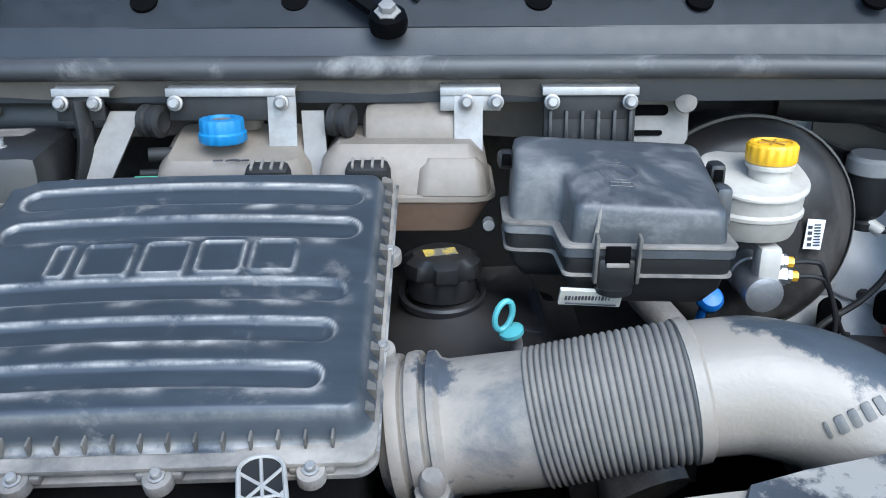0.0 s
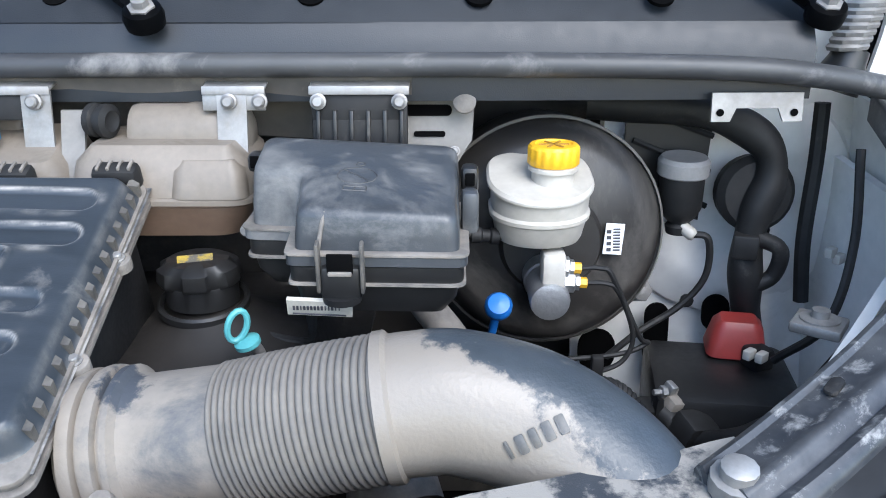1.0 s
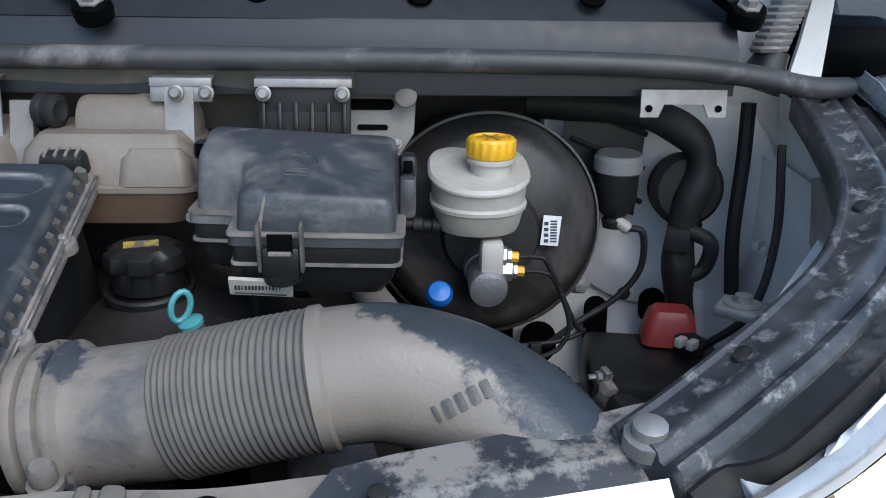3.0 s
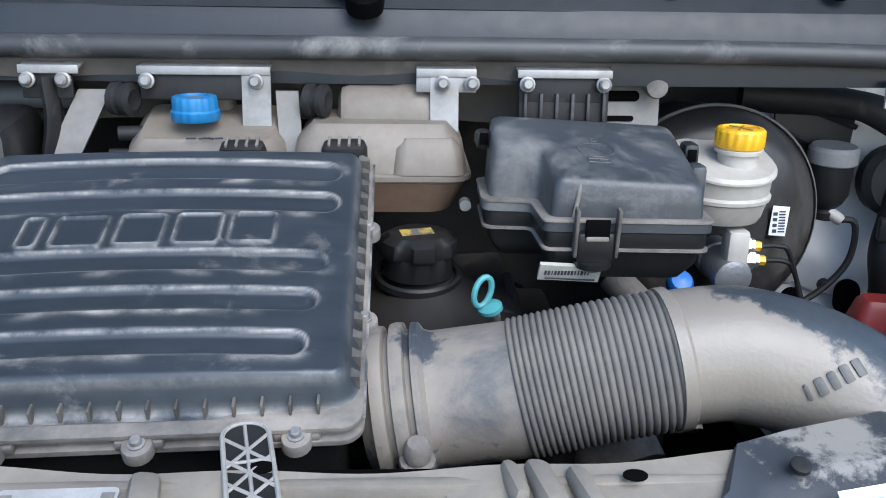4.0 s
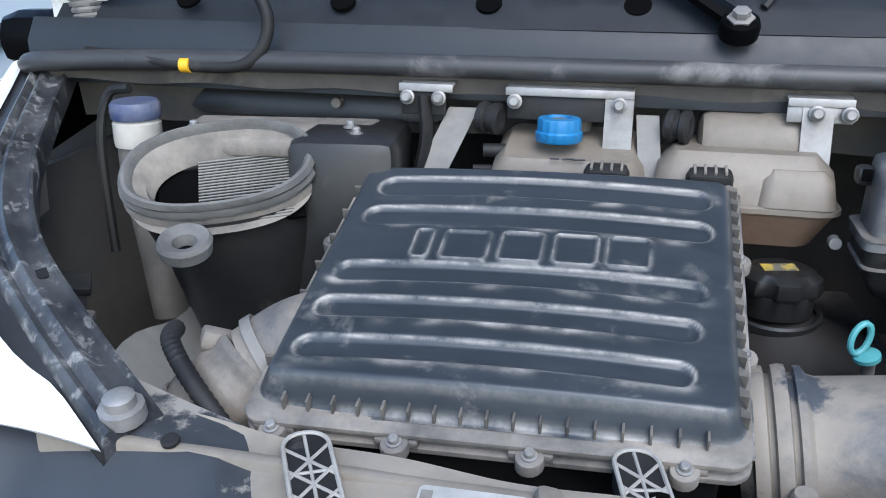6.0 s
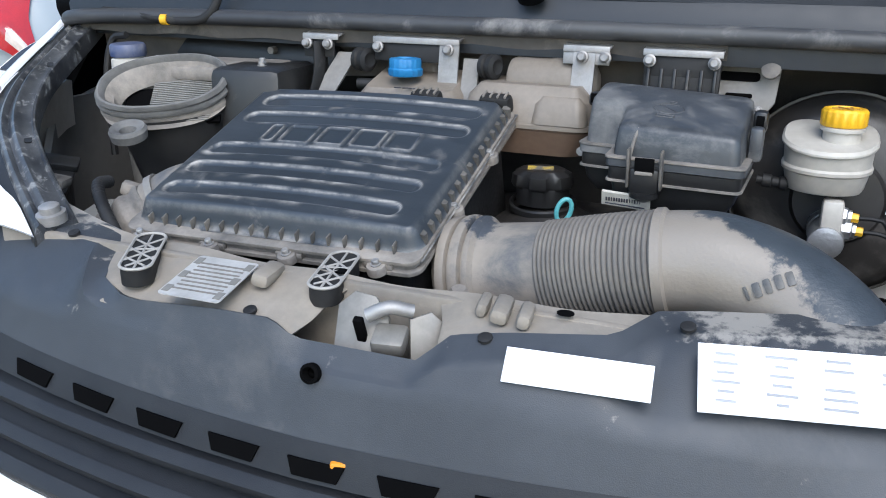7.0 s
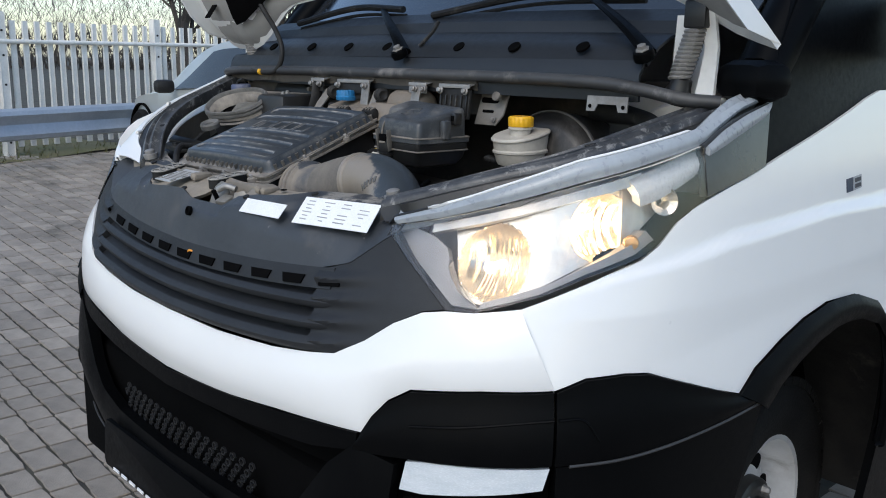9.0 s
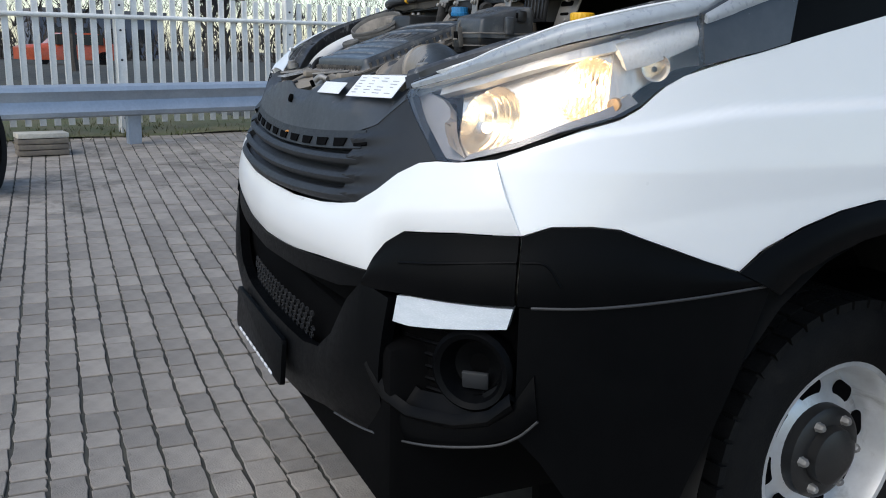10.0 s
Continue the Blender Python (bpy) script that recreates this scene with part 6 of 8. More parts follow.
# ---- sheet metal brackets along the cowl
def bracket(name, x0, x1, z, y, legs, label, mat=None, strap=True):
    """A flat zinc bracket under the cowl with legs hanging from it and bolts."""
    t = thing(name, ((x0 + x1) / 2, y, z), label, "bracket", "brackets along the cowl")
    b = mesh()
    box(b, ((x0 + x1) / 2, y + .010, z + .016), (x1 - x0, .026, .003), (12, 0, 0), .001)
    box(b, ((x0 + x1) / 2, y - .002, z + .0125), (x1 - x0, .003, .009), (-6, 0, 0), .001)
    part("plate", b, mat or STEEL, t)
    if strap:
        b = mesh()
        box(b, ((x0 + x1) / 2 - .003, y + .001, z - .004), (x1 - x0 - .010, .004, .028), (-6, 0, 0), .0015)
        part("strap", b, RUBBER, t, "black strap behind the lip")
    else:
        b = mesh()
        box(b, ((x0 + x1) / 2, y - .001, z + .001), (x1 - x0, .003, .018), (-6, 0, 0), .001)
        part("face", b, mat or STEEL, t)
    for lx, w, dz, dx, dy in legs:
        b = mesh()
        m = Vector((lx, y - .002, z + .012))
        e = Vector((lx + dx, y + dy, z - dz))
        d, s, u = basis(e - m)
        loft(b, [[m + Vector((-w / 2, 0, 0)), m + Vector((w / 2, 0, 0)), m + Vector((w / 2, .003, 0)), m + Vector((-w / 2, .003, 0))], [e + Vector((-w / 2, 0, 0)), e + Vector((w / 2, 0, 0)), e + Vector((w / 2, .003, 0)), e + Vector((-w / 2, .003, 0))]])
        part("leg", b, mat or STEEL, t)
    return t


def bolt(t, x, y, z, r=.0062):
    b = mesh()
    lathe(b, (x, y, z), (0, -1, .15), [(r * 1.35, 0), (r * 1.35, .003), (r, .004), (r, .009), (r * .7, .011), (0, .011)], 12)
    part("bolt", b, STEEL, t)


BZ, BY = 1.398, .945
t = bracket("cowl_bracket", -.334, -.272, BZ, BY, (), "zinc bracket with two bolts over a black holder")
bolt(t, -.323, BY - .006, BZ + .002), bolt(t, -.287, BY - .006, BZ + .002)
bm = mesh()
tube(bm, [(-.305, .945, 1.40), (-.30, .935, 1.36), (-.305, .925, 1.32), (-.315, .92, 1.29)], .018, 8, 5, .4)
part("black_holder", bm, RUBBER, t)
t = bracket("cowl_bracket", -.213, -.075, BZ, BY, ((-.090, .030, .062, 0, -.012),), "zinc bracket bridging the blue-capped tank")
bolt(t, -.202, BY - .006, BZ + .002), bolt(t, -.090, BY - .006, BZ + .002)
t = bracket("cowl_bracket", .078, .142, BZ, BY, ((.108, .030, .075, 0, -.020),), "zinc bracket with a leg on the coolant tank", strap=False)
bolt(t, .106, BY - .006, BZ + .002), bolt(t, .137, BY - .006, BZ + .002)
t = bracket("cowl_bracket", .186, .288, BZ, BY, (), "zinc bracket bolted over a black ribbed holder")
bolt(t, .196, BY - .006, BZ + .002), bolt(t, .278, BY - .006, BZ + .002)
bm = mesh()
box(bm, (.237, BY + .002, BZ - .028), (.098, .010, .066), (-6, 0, 0), .003)
holder = part("ribbed_holder", bm, RUBBER, t, "black ribbed plastic holder")
for k in range(6):
    bm = mesh()
    box(bm, (.195 + k * .017, BY - .005, BZ - .03), (.004, .006, .045), (-6, 0, 0), .001)
    part("rib", bm, BLACKM, holder)
t = thing("cowl_bracket", (.645, .985, 1.385), "plain zinc bracket with two open holes", "bracket", "brackets along the cowl")
bm = mesh()
plate(bm, [(-.048, .012), (.048, .012), (.048, -.018), (.028, -.018), (.022, -.004), (-.022, -.004), (-.028, -.018), (-.048, -.018)], .003, frame_m((.650, .965, 1.392), (1, .02, 0), (0, .1, 1)))
part("plate", bm, STEEL, t)
# Two near-black discs carry the shade of the open holes.
for dx in (-.039, .039):
    bm = mesh()
    lathe(bm, (.650 + dx, .9605 + dx * .02, 1.384), (0, -1, 0), [(.004, 0), (.004, .001)], 12)
    part("hole", bm, DARKIN, t)
t = thing("slotted_bracket", (.32, 1.0, 1.33), "pale grey pressed bracket with a long dark slot", "bracket")
bm = mesh()
plate(bm, [(-.045, .045), (.040, .045), (.036, -.020), (.020, -.045), (-.045, -.045)], .004, frame_m((.318, .992, 1.368), (1, 0, 0), (0, .35, 1)), .0015)
part("plate", bm, SLANT, t)
# Slots are near-black plates with the shade in their colour.
for dx, dz, w, h in ((-.012, .012, .052, .012), (-.010, -.012, .034, .006)):
    bm = mesh()
    plate(bm, rounded(w, h, h * .45), .002, frame_m((.318 + dx, .9875 + dz * .35, 1.3685 + dz), (1, 0, 0), (0, .35, 1)))
    part("slot", bm, DARKIN, t, "dark slot")
bm = mesh()
lathe(bm, (.345, .975, 1.392), (0, -1, .3), [(.010, 0), (.012, .002), (.012, .008), (.007, .010), (0, .010)], 14)
part("rubber_stop", bm, DUSTP, t)
screw(frame_m((.335, .972, 1.340), (1, 0, 0), (0, .5, 1)), 0, 0, 0, .004, t)
# slanting legs beside the tanks, toned down with shade in their colour
for x0, z0, x1, z1, w in ((-.262, 1.388, -.290, 1.320, .034), (-.060, 1.388, -.052, 1.320, .024)):
    t = thing("slanting_bracket", (x0, .94, z1), "dusty slanting sheet metal bracket, shade in its dull grey", "bracket")
    bm = mesh()
    loft(bm, [[(x0 - w / 2, .955, z0), (x0 + w / 2, .955, z0), (x0 + w / 2, .96, z0), (x0 - w / 2, .96, z0)], [(x1 - w / 2, .915, z1), (x1 + w / 2, .915, z1), (x1 + w / 2, .92, z1), (x1 - w / 2, .92, z1)]])
    part("plate", bm, SLANT, t)
    bm = mesh()
    lathe(bm, (x0 + .020, .948, z0 - .008), (1, -.35, 0), [(.013, 0), (.0175, .003), (.0175, .010), (.014, .012), (.014, .016), (.0175, .018), (.0175, .024), (.011, .027), (.006, .024)], 18)
    part("rubber_mount", bm, RUBBER, t, "black rubber mount")

# ---- engine cover, oil cap, dipstick
eng = thing("engine", (.08, .88, .95), "black dusty engine top with a round oil filler", "engine")


def eng_top(a, b):
    x, y = -.10 + .34 * a, .725 + .31 * b
    r = math.hypot(x - .08, y - .875)
    edge = .745 + .03 * math.sin((x + .02) * 22) + .25 * max(0, x - .13)
    z = 1.178 + .036 * math.exp(-(r / .065) ** 2) + .006 * math.sin(x * 31 + 1) * math.sin(y * 27) - .10 * step(0, .012, edge - y) - .05 * step(.18, .21, x)
    return (x, y, z)


bm = mesh()
grid(bm, eng_top, 60, 50, .012)
part("rocker_cover", bm, ENGP, eng, "dusty brown-black rocker cover")
# Engine block as a near-black box, its shade put into the colour.
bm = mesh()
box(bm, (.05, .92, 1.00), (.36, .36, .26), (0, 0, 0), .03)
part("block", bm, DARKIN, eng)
bm = mesh()
lathe(bm, (.08, .872, 1.212), (0, -.15, 1), [(.046, -.006), (.046, .001), (.043, .003), (.040, .001), (.040, -.004)], 32, caps=False)
part("filler_ring", bm, BLACKM, eng, "dusty black filler ring")
bm = mesh()
rings = []
for r, h in ((.036, -.008), (.036, .014), (.040, .016), (.042, .020), (.040, .033), (.030, .039), (.0, .039)):
    rings.append([Vector((.08, .870, 1.220)) + Vector((0, -.15, 1)) * h + Vector((math.cos(2 * math.pi * i / 48), math.sin(2 * math.pi * i / 48), 0)) * max(r - (.005 if i % 8 < 3 and .015 < h < .035 else 0), 1e-4) for i in range(48)])
loft(bm, rings)
ocap = part("oil_cap", bm, BLACKM, eng, "black lobed oil cap with a worn yellow mark")
bm = mesh()
box(bm, (.078, .862, 1.2600), (.034, .014, .001), (8, 0, 15))
part("cap_symbol", bm, surface("worn_yellow_print", (0.45, 0.32, 0.05), 0.7, second=(0.12, 0.11, 0.09), scale=60, spread=.05), ocap)
bm = mesh()
tube(bm, [(.149, .772, 1.212), (.153, .785, 1.19), (.16, .81, 1.12)], .006, 10)
part("dipstick_tube", bm, STEEL, eng)
bm = mesh()
dm = frame_m((.138, .766, 1.232), (.75, .3, -.25), (-.30, -.1, .9))
loop = [dm @ Vector((.0085 * math.cos(a), .0145 * math.sin(a), 0)) for a in (2 * math.pi * k / 16 for k in range(17))]
tube(bm, loop, .0030, 8, 1, smooth=False)
lathe(bm, (.146, .768, 1.213), (-.25, -.2, 1), [(.006, -.004), (.012, .0), (.012, .004), (.005, .007)], 18)
part("dipstick_ring", bm, TEAL, eng, "teal dipstick ring")
bm = mesh()
tube(bm, [(-.01, .79, 1.16), (.04, .772, 1.168), (.09, .785, 1.165), (.12, .80, 1.15)], .008, 8)
tube(bm, [(.10, .86, 1.19), (.17, .84, 1.18), (.185, .87, 1.17), (.18, .92, 1.19)], .006, 8)
part("engine_hose", bm, RUBBER, eng, "thin black engine hoses")
bm = mesh()
tube(bm, [(.24, .84, 1.12), (.255, .80, 1.10), (.28, .74, 1.05)], .045, 16)
tube(bm, [(.30, .92, 1.19), (.345, .87, 1.14), (.36, .80, 1.06)], .018, 12)
part("lower_hose", bm, DUSTP, eng, "dusty wide hose below the fuse box")
bm = mesh()
lathe(bm, (.383, .945, 1.166), (0, -.75, .7), [(.006, 0), (.012, .003), (.0155, .010), (.0155, .017), (.012, .023), (0, .026)], 18)
rod(bm, (.378, .955, 1.135), (.383, .945, 1.170), .005)
solo("blue_valve_cap", bm, surface("bright_blue_plastic", (0.02, 0.16, 0.55), 0.4), (.383, .95, 1.12), "small bright blue valve cap", "valve cap")

# ---- right side: relay pot, hoses, battery, clips
pot = thing("clutch_fluid_pot", (.612, 1.075, 1.21), "small black fluid pot with a grey lid", "fluid pot")
bm = mesh()
lathe(bm, (.612, 1.075, 1.212), (0, 0, 1), [(.014, 0), (.016, .01), (.012, .014), (.02, .022), (.026, .034), (.027, .075)], 24)
part("body", bm, RUBBER, pot)
bm = mesh()
lathe(bm, (.612, 1.075, 1.286), (0, -.05, 1), [(.029, 0), (.031, .002), (.031, .018), (.027, .023), (.015, .020), (.0, .021)], 28)
part("lid", bm, surface("grey_lid_plastic", (0.22, 0.215, 0.21), 0.55, second=(0.28, 0.27, 0.26), scale=20), pot, "dusty grey lid")
bm = mesh()
lathe(bm, (.615, 1.068, 1.222), (.6, -.5, -.4), [(.008, 0), (.008, .016), (.006, .02)], 12)
part("white_union", bm, RESP, pot)
bm = mesh()
tube(bm, [(.622, 1.06, 1.215), (.645, 1.055, 1.21), (.648, 1.06, 1.16), (.62, 1.06, 1.12), (.57, 1.05, 1.09), (.52, 1.0, 1.08)], .0045, 8)
part("thin_hose", bm, RUBBER, pot)

hose = thing("heater_hose", (.70, 1.08, 1.2), "thick black taped hose falling along the inner wing", "hose")
bm = mesh()
tube(bm, [(.50, 1.12, 1.365), (.60, 1.10, 1.362), (.66, 1.085, 1.352), (.705, 1.07, 1.325), (.715, 1.065, 1.285), (.70, 1.06, 1.24), (.695, 1.06, 1.19), (.70, 1.06, 1.14), (.71, 1.07, 1.09)], lambda t: .020 + .006 * math.sin(t * 25) * .3, 14, 8)
part("hose_run", bm, RUBBER, hose)
bm = mesh()
lathe(bm, (.703, 1.075, 1.262), (0, -1, .1), [(.046, -.02), (.048, 0), (.040, .01), (.0, .012)], 28)
part("round_grommet", bm, RUBBER, hose, "round black grommet")
bm = mesh()
tube(bm, [(.70, 1.05, 1.215), (.73, 1.045, 1.20), (.728, 1.05, 1.165), (.705, 1.05, 1.15)], .010, 10)
box(bm, (.688, 1.045, 1.205), (.030, .02, .03), (0, 0, -20), .003)
part("hose_loop", bm, RUBBER, hose)

bm = mesh()
grid(bm, lambda a, b: (.53 + .33 * a, 1.160 + .02 * math.sin(a * 7), .80 + .60 * b), 12, 6, .01)
part("inner_wing_wall", bm, PRIMER, van, "light grey inner wing wall")
tower = thing("inner_wing_dome", (.70, 1.2, 1.2), "pale grey pressed inner wing dome with slots", "body panel")
bm = mesh()
lathe(bm, (.70, 1.145, 1.23), (0, -1, 0), [(.17, -.06), (.165, -.02), (.155, 0), (.12, .012), (.10, .014), (.09, .008), (0, .004)], 40)
part("dome", bm, PRIMER, tower)
bm = mesh()
grid(bm, lambda a, b: (.50 + .34 * a, 1.155 - .06 * (1 - b) ** 2, .85 + .25 * b), 10, 8, .008)
lower = part("lower_panel", bm, PRIMER, tower)
# Near-black plates on the panel in place of shaded slots.
for x, z, w, h in ((.608, 1.055, .032, .085), (.685, 1.085, .036, .05), (.53, 1.03, .05, .06)):
    bm = mesh()
    plate(bm, rounded(w, h, w * .48), .006, frame_m((x, 1.118, z), (1, 0, 0), (0, .1, 1)), .001)
    part("slot", bm, DARKIN, lower, "rounded dark slot")
bm = mesh()
lathe(bm, (.572, 1.075, 1.135), (0, -1, .1), [(.016, 0), (.016, .003), (.010, .004), (.010, .014), (0, .016)], 6)
part("tower_bolt", bm, STEEL, tower)
for k in range(3):
    bm = mesh()
    rod(bm, (.545 + .012 * k, 1.11, 1.365 - .045 * k), (.655, 1.11, 1.325 - .045 * k), .004, 6)
    part("relay_frame_bar", bm, RUBBER, tower)
bm = mesh()
plate(bm, [(-.05, -.06), (.05, -.09), (.058, .06), (-.05, .06)], .006, frame_m((.598, 1.120, 1.305), (1, 0, 0), (0, 0, 1)))
part("relay_frame", bm, BLACKM, tower, "dark plastic frame behind the fluid pot")
bm = mesh()
tube(bm, [(.815, 1.04, 1.385), (.825, 1.0, 1.34), (.835, .96, 1.29), (.815, .92, 1.24), (.765, .88, 1.19), (.70, .84, 1.14)], .0035, 8)
part("rail_cable", bm, BLACKM, tower, "thin dark cable beside the rail")
bm = mesh()
tube(bm, [(.655 + .085 * math.cos(a), 1.148, 1.235 + .125 * math.sin(a)) for a in np.linspace(-1.1, 1.2, 12)], .006, 8, 3)
part("pressed_ring", bm, PRIMER, tower)
for x, y, z in ((.668, 1.10, 1.345), (.735, 1.12, 1.20), (.64, 1.10, 1.11)):
    bm = mesh()
    lathe(bm, (x, y, z), (0, -1, .1), [(.009, 0), (.009, .003), (.005, .004), (.005, .008), (0, .008)], 10)
    part("wing_stud", bm, RUBBER, tower)
bm = mesh()
tube(bm, [(.775, 1.09, 1.37), (.775, 1.085, 1.30), (.772, 1.08, 1.20), (.778, 1.075, 1.12)], .010, 8, 6, 1)
part("wing_seal_strip", bm, RUBBER, tower, "black rubber strip")

bat = thing("battery", (.68, 1.02, .98), "dark battery with a red terminal cover", "battery")
bm = mesh()
box(bm, (.655, .985, 1.01), (.17, .16, .12), (0, 0, -8), .012)
part("case", bm, BLACKM, bat)
bm = mesh()
bmr = mesh()
slab(bmr, .072, .060, .058, .044, -.022, .020, .014, .008)
for v in bmr.verts:
    v.co = pose(.684, 1.03, 1.098, 4, 0, -10) @ v.co
bm.free()
part("terminal_cover", bmr, REDCAP, bat, "dull red terminal cover")
bm = mesh()
box(bm, (.70, .995, 1.08), (.03, .03, .03), (0, 0, 20), .006)
part("terminal_clamp", bm, RUBBER, bat)
for x, y, z, s in ((.585, .93, 1.055, .03), (.60, .90, 1.04, .035), (.62, .88, 1.03, .03), (.56, .94, 1.04, .028)):
    bm = mesh()
    box(bm, (x, y, z), (s * 1.3, s, s), (20, 15, 30), .006)
    part("connector", bm, random.choice((RUBBER, DUSTP)), bat, "dusty cable connector")
bm = mesh()
tube(bm, [(.46, .92, 1.06), (.50, .915, 1.045), (.54, .91, 1.035), (.555, .90, 1.0), (.57, .88, .97)], .014, 10)
tube(bm, [(.57, .92, 1.05), (.60, .89, 1.035), (.63, .85, 1.06), (.66, .83, 1.09)], .012, 10)
tube(bm, [(.70, .95, 1.10), (.74, .92, 1.16), (.77, .95, 1.24), (.775, .98, 1.34)], .005, 8)
part("cable", bm, RUBBER, bat, "black battery cables")
for p in ((.680, .97, 1.098), (.694, .968, 1.095), (.780, 1.02, 1.206), (.791, 1.02, 1.198)):
    bm = mesh()
    box(bm, p, (.016, .010, .012), (0, 0, 40), .002)
    part("white_clip", bm, RESP, bat, "small white cable clip")
bm = mesh()
box(bm, (.705, .865, 1.185), (.05, .045, .012), (0, 0, -35), .003)
lathe(bm, (.705, .865, 1.19), (0, 0, 1), [(.020, 0), (.020, .003), (.009, .004), (.009, .012), (0, .012)], 16)
part("rail_bolt_plate", bm, STEEL, bat, "bolted steel plate")

coolant = thing("coolant_hose", (.50, .84, 1.08), "black ribbed coolant hose bending down beside the intake elbow", "hose")
bm = mesh()
tube(bm, [(.40, .80, 1.125), (.433, .82, 1.13), (.464, .84, 1.124), (.496, .86, 1.112), (.519, .86, 1.091), (.526, .84, 1.065), (.525, .82, 1.02)], .0125, 14, 10, rib=.0015)
part("hose_run", bm, RUBBER, coolant)
bm = mesh()
tube(bm, [(.42, .80, 1.105), (.45, .80, 1.108), (.483, .84, 1.097), (.505, .85, 1.08), (.512, .83, 1.05), (.51, .81, 1.0)], .008, 12, 8)
part("thin_hose", bm, RUBBER, coolant)
bm = mesh()
lathe(bm, (.5215, .852, 1.086), (.2, -.55, -.8), [(.0142, 0), (.0155, .001), (.0155, .008), (.0142, .009)], 20, caps=False)
part("hose_clamp", bm, STEEL, coolant, "steel hose clamp")
bm = mesh()
box(bm, (.578, .925, 1.079), (.010, .014, .012), (20, 10, 35), .002)
lathe(bm, (.570, .915, 1.080), (-.9, -.3, .1), [(.007, 0), (.007, .006), (.0035, .007), (.0035, .016), (0, .016)], 6)
part("terminal_stud", bm, ALU, coolant, "bright terminal stud")

# ---- left side: fresh air duct, washer neck, hose elbow
duct = thing("fresh_air_duct", (-.48, .82, 1.1), "black air duct with an oval grey foam seal", "air duct")
RCN = Vector((-.485, .795, 1.345))
RA, RB = Vector((.089, .036, .009)), Vector((-.016, .042, .033))
RN = RA.cross(RB).normalized()


def oval(k, off=0.0):
    out = []
    for i in range(48):
        a = 2 * math.pi * i / 48
        c, s = math.cos(a), math.sin(a)
        out.append(RCN + RA * k * math.copysign(abs(c) ** .85, c) + RB * k * math.copysign(abs(s) ** .85, s) + RN * off)
    return out


bm = mesh()
loft(bm, [oval(.90, -.004), oval(.925, .004), oval(.96, .007), oval(1.0, .006), oval(1.04, .0), oval(1.02, -.004), oval(1.06, -.009), oval(1.05, -.014), oval(1.0, -.016)], True, False)
part("foam_seal", bm, FOAM, duct, "oval ribbed grey foam seal")
bm = mesh()
loft(bm, [oval(.90, -.004), [p + Vector((.004, .006, -.012)) for p in oval(.83)], [p + Vector((.006, .010, -.030)) for p in oval(.80)]], True, False)
part("duct_throat", bm, DUSTP, duct, "dusty inside of the duct")
bm = mesh()
fm = frame_m(RCN + Vector((.018, .014, -.030)), RA, RB)
bm.free()
for k in range(22):
    bm = mesh()
    rod(bm, fm @ Vector((-.044, -.042 + k * .0040, .004)), fm @ Vector((.072 - .0022 * abs(k - 11), -.042 + k * .0040, .004)), .0013, 5)
    part("filter_fin", bm, PAPER, duct, "fine beige fin inside the duct")
bm = mesh()
box(bm, fm @ Vector((-.012, 0, -.006)), (.15, .08, .004), [math.degrees(a) for a in fm.to_euler()])
part("fin_back", bm, DARKIN, duct)
bm = mesh()
loft(bm, [oval(1.0, -.015), oval(1.05, -.020), oval(1.06, -.026), [RCN + (p - RCN) * .97 + Vector((.002, .004, -.030)) for p in oval(1.0)]], True, False)
part("duct_collar", bm, DUSTP, duct, "dusty beige collar under the seal")
bm = mesh()
loft(bm, [oval(1.0, -.016), [RCN + (p - RCN) * .82 + Vector((.01, .02, -.085)) for p in oval(1.0)], [RCN + (p - RCN) * .5 + Vector((.02, .05, -.26)) for p in oval(1.0)]], True, False)
part("duct_body", bm, BLACKM, duct, "black plastic duct body")
bm = mesh()
box(bm, (-.458, .890, 1.358), (.215, .10, .022), (4, 0, 8), .006)
shelf = part("rear_box", bm, DUSTP, duct, "dusty beige rear box of the duct")
bm = mesh()
box(bm, (-.375, .90, 1.265), (.115, .15, .21), (0, 0, 8), .015)
part("rear_body", bm, BLACKM, duct)
for p in ((-.545, .860, 1.369), (-.375, .892, 1.371), (-.36, .868, 1.369)):
    screw(Matrix(), p[0], p[1], p[2], .005, shelf)
bm = mesh()
lathe(bm, (-.482, .712, 1.288), (.08, -.30, .92), [(.025, -.012), (.027, .0), (.024, .005), (.018, .004), (.012, .000), (.010, -.012)], 28, caps=False)
part("ear_grommet", bm, FOAM, duct, "grey rubber grommet ear")

neck = thing("washer_filler_neck", (-.645, .92, 1.2), "white washer filler neck with a dark blue cap", "filler neck")
bm = mesh()
tube(bm, [(-.645, .905, 1.35), (-.645, .905, 1.30), (-.635, .91, 1.20), (-.625, .91, 1.12)], .024, 18)
part("neck_tube", bm, SHADEW, neck)
bm = mesh()
lathe(bm, (-.645, .905, 1.335), (0, 0, 1), [(.027, 0), (.028, .006), (.028, .028), (.025, .030), (.025, .036)], 24)
part("collar", bm, RESP, neck, "white collar")
bm = mesh()
lathe(bm, (-.645, .905, 1.368), (0, -.05, 1), [(.028, 0), (.029, .002), (.029, .016), (.026, .020), (.0, .019)], 28)
part("cap", bm, surface("navy_cap_plastic", (0.04, 0.06, 0.14), 0.5, second=(0.10, 0.11, 0.16), scale=30, dust=.3, dust_col=(.3, .3, .3)), neck, "dusty dark blue cap")
bm = mesh()
tube(bm, [(-.66, .92, 1.40), (-.69, .92, 1.39), (-.70, .91, 1.33), (-.69, .90, 1.2)], .006, 8)
part("breather_hose", bm, RUBBER, neck)

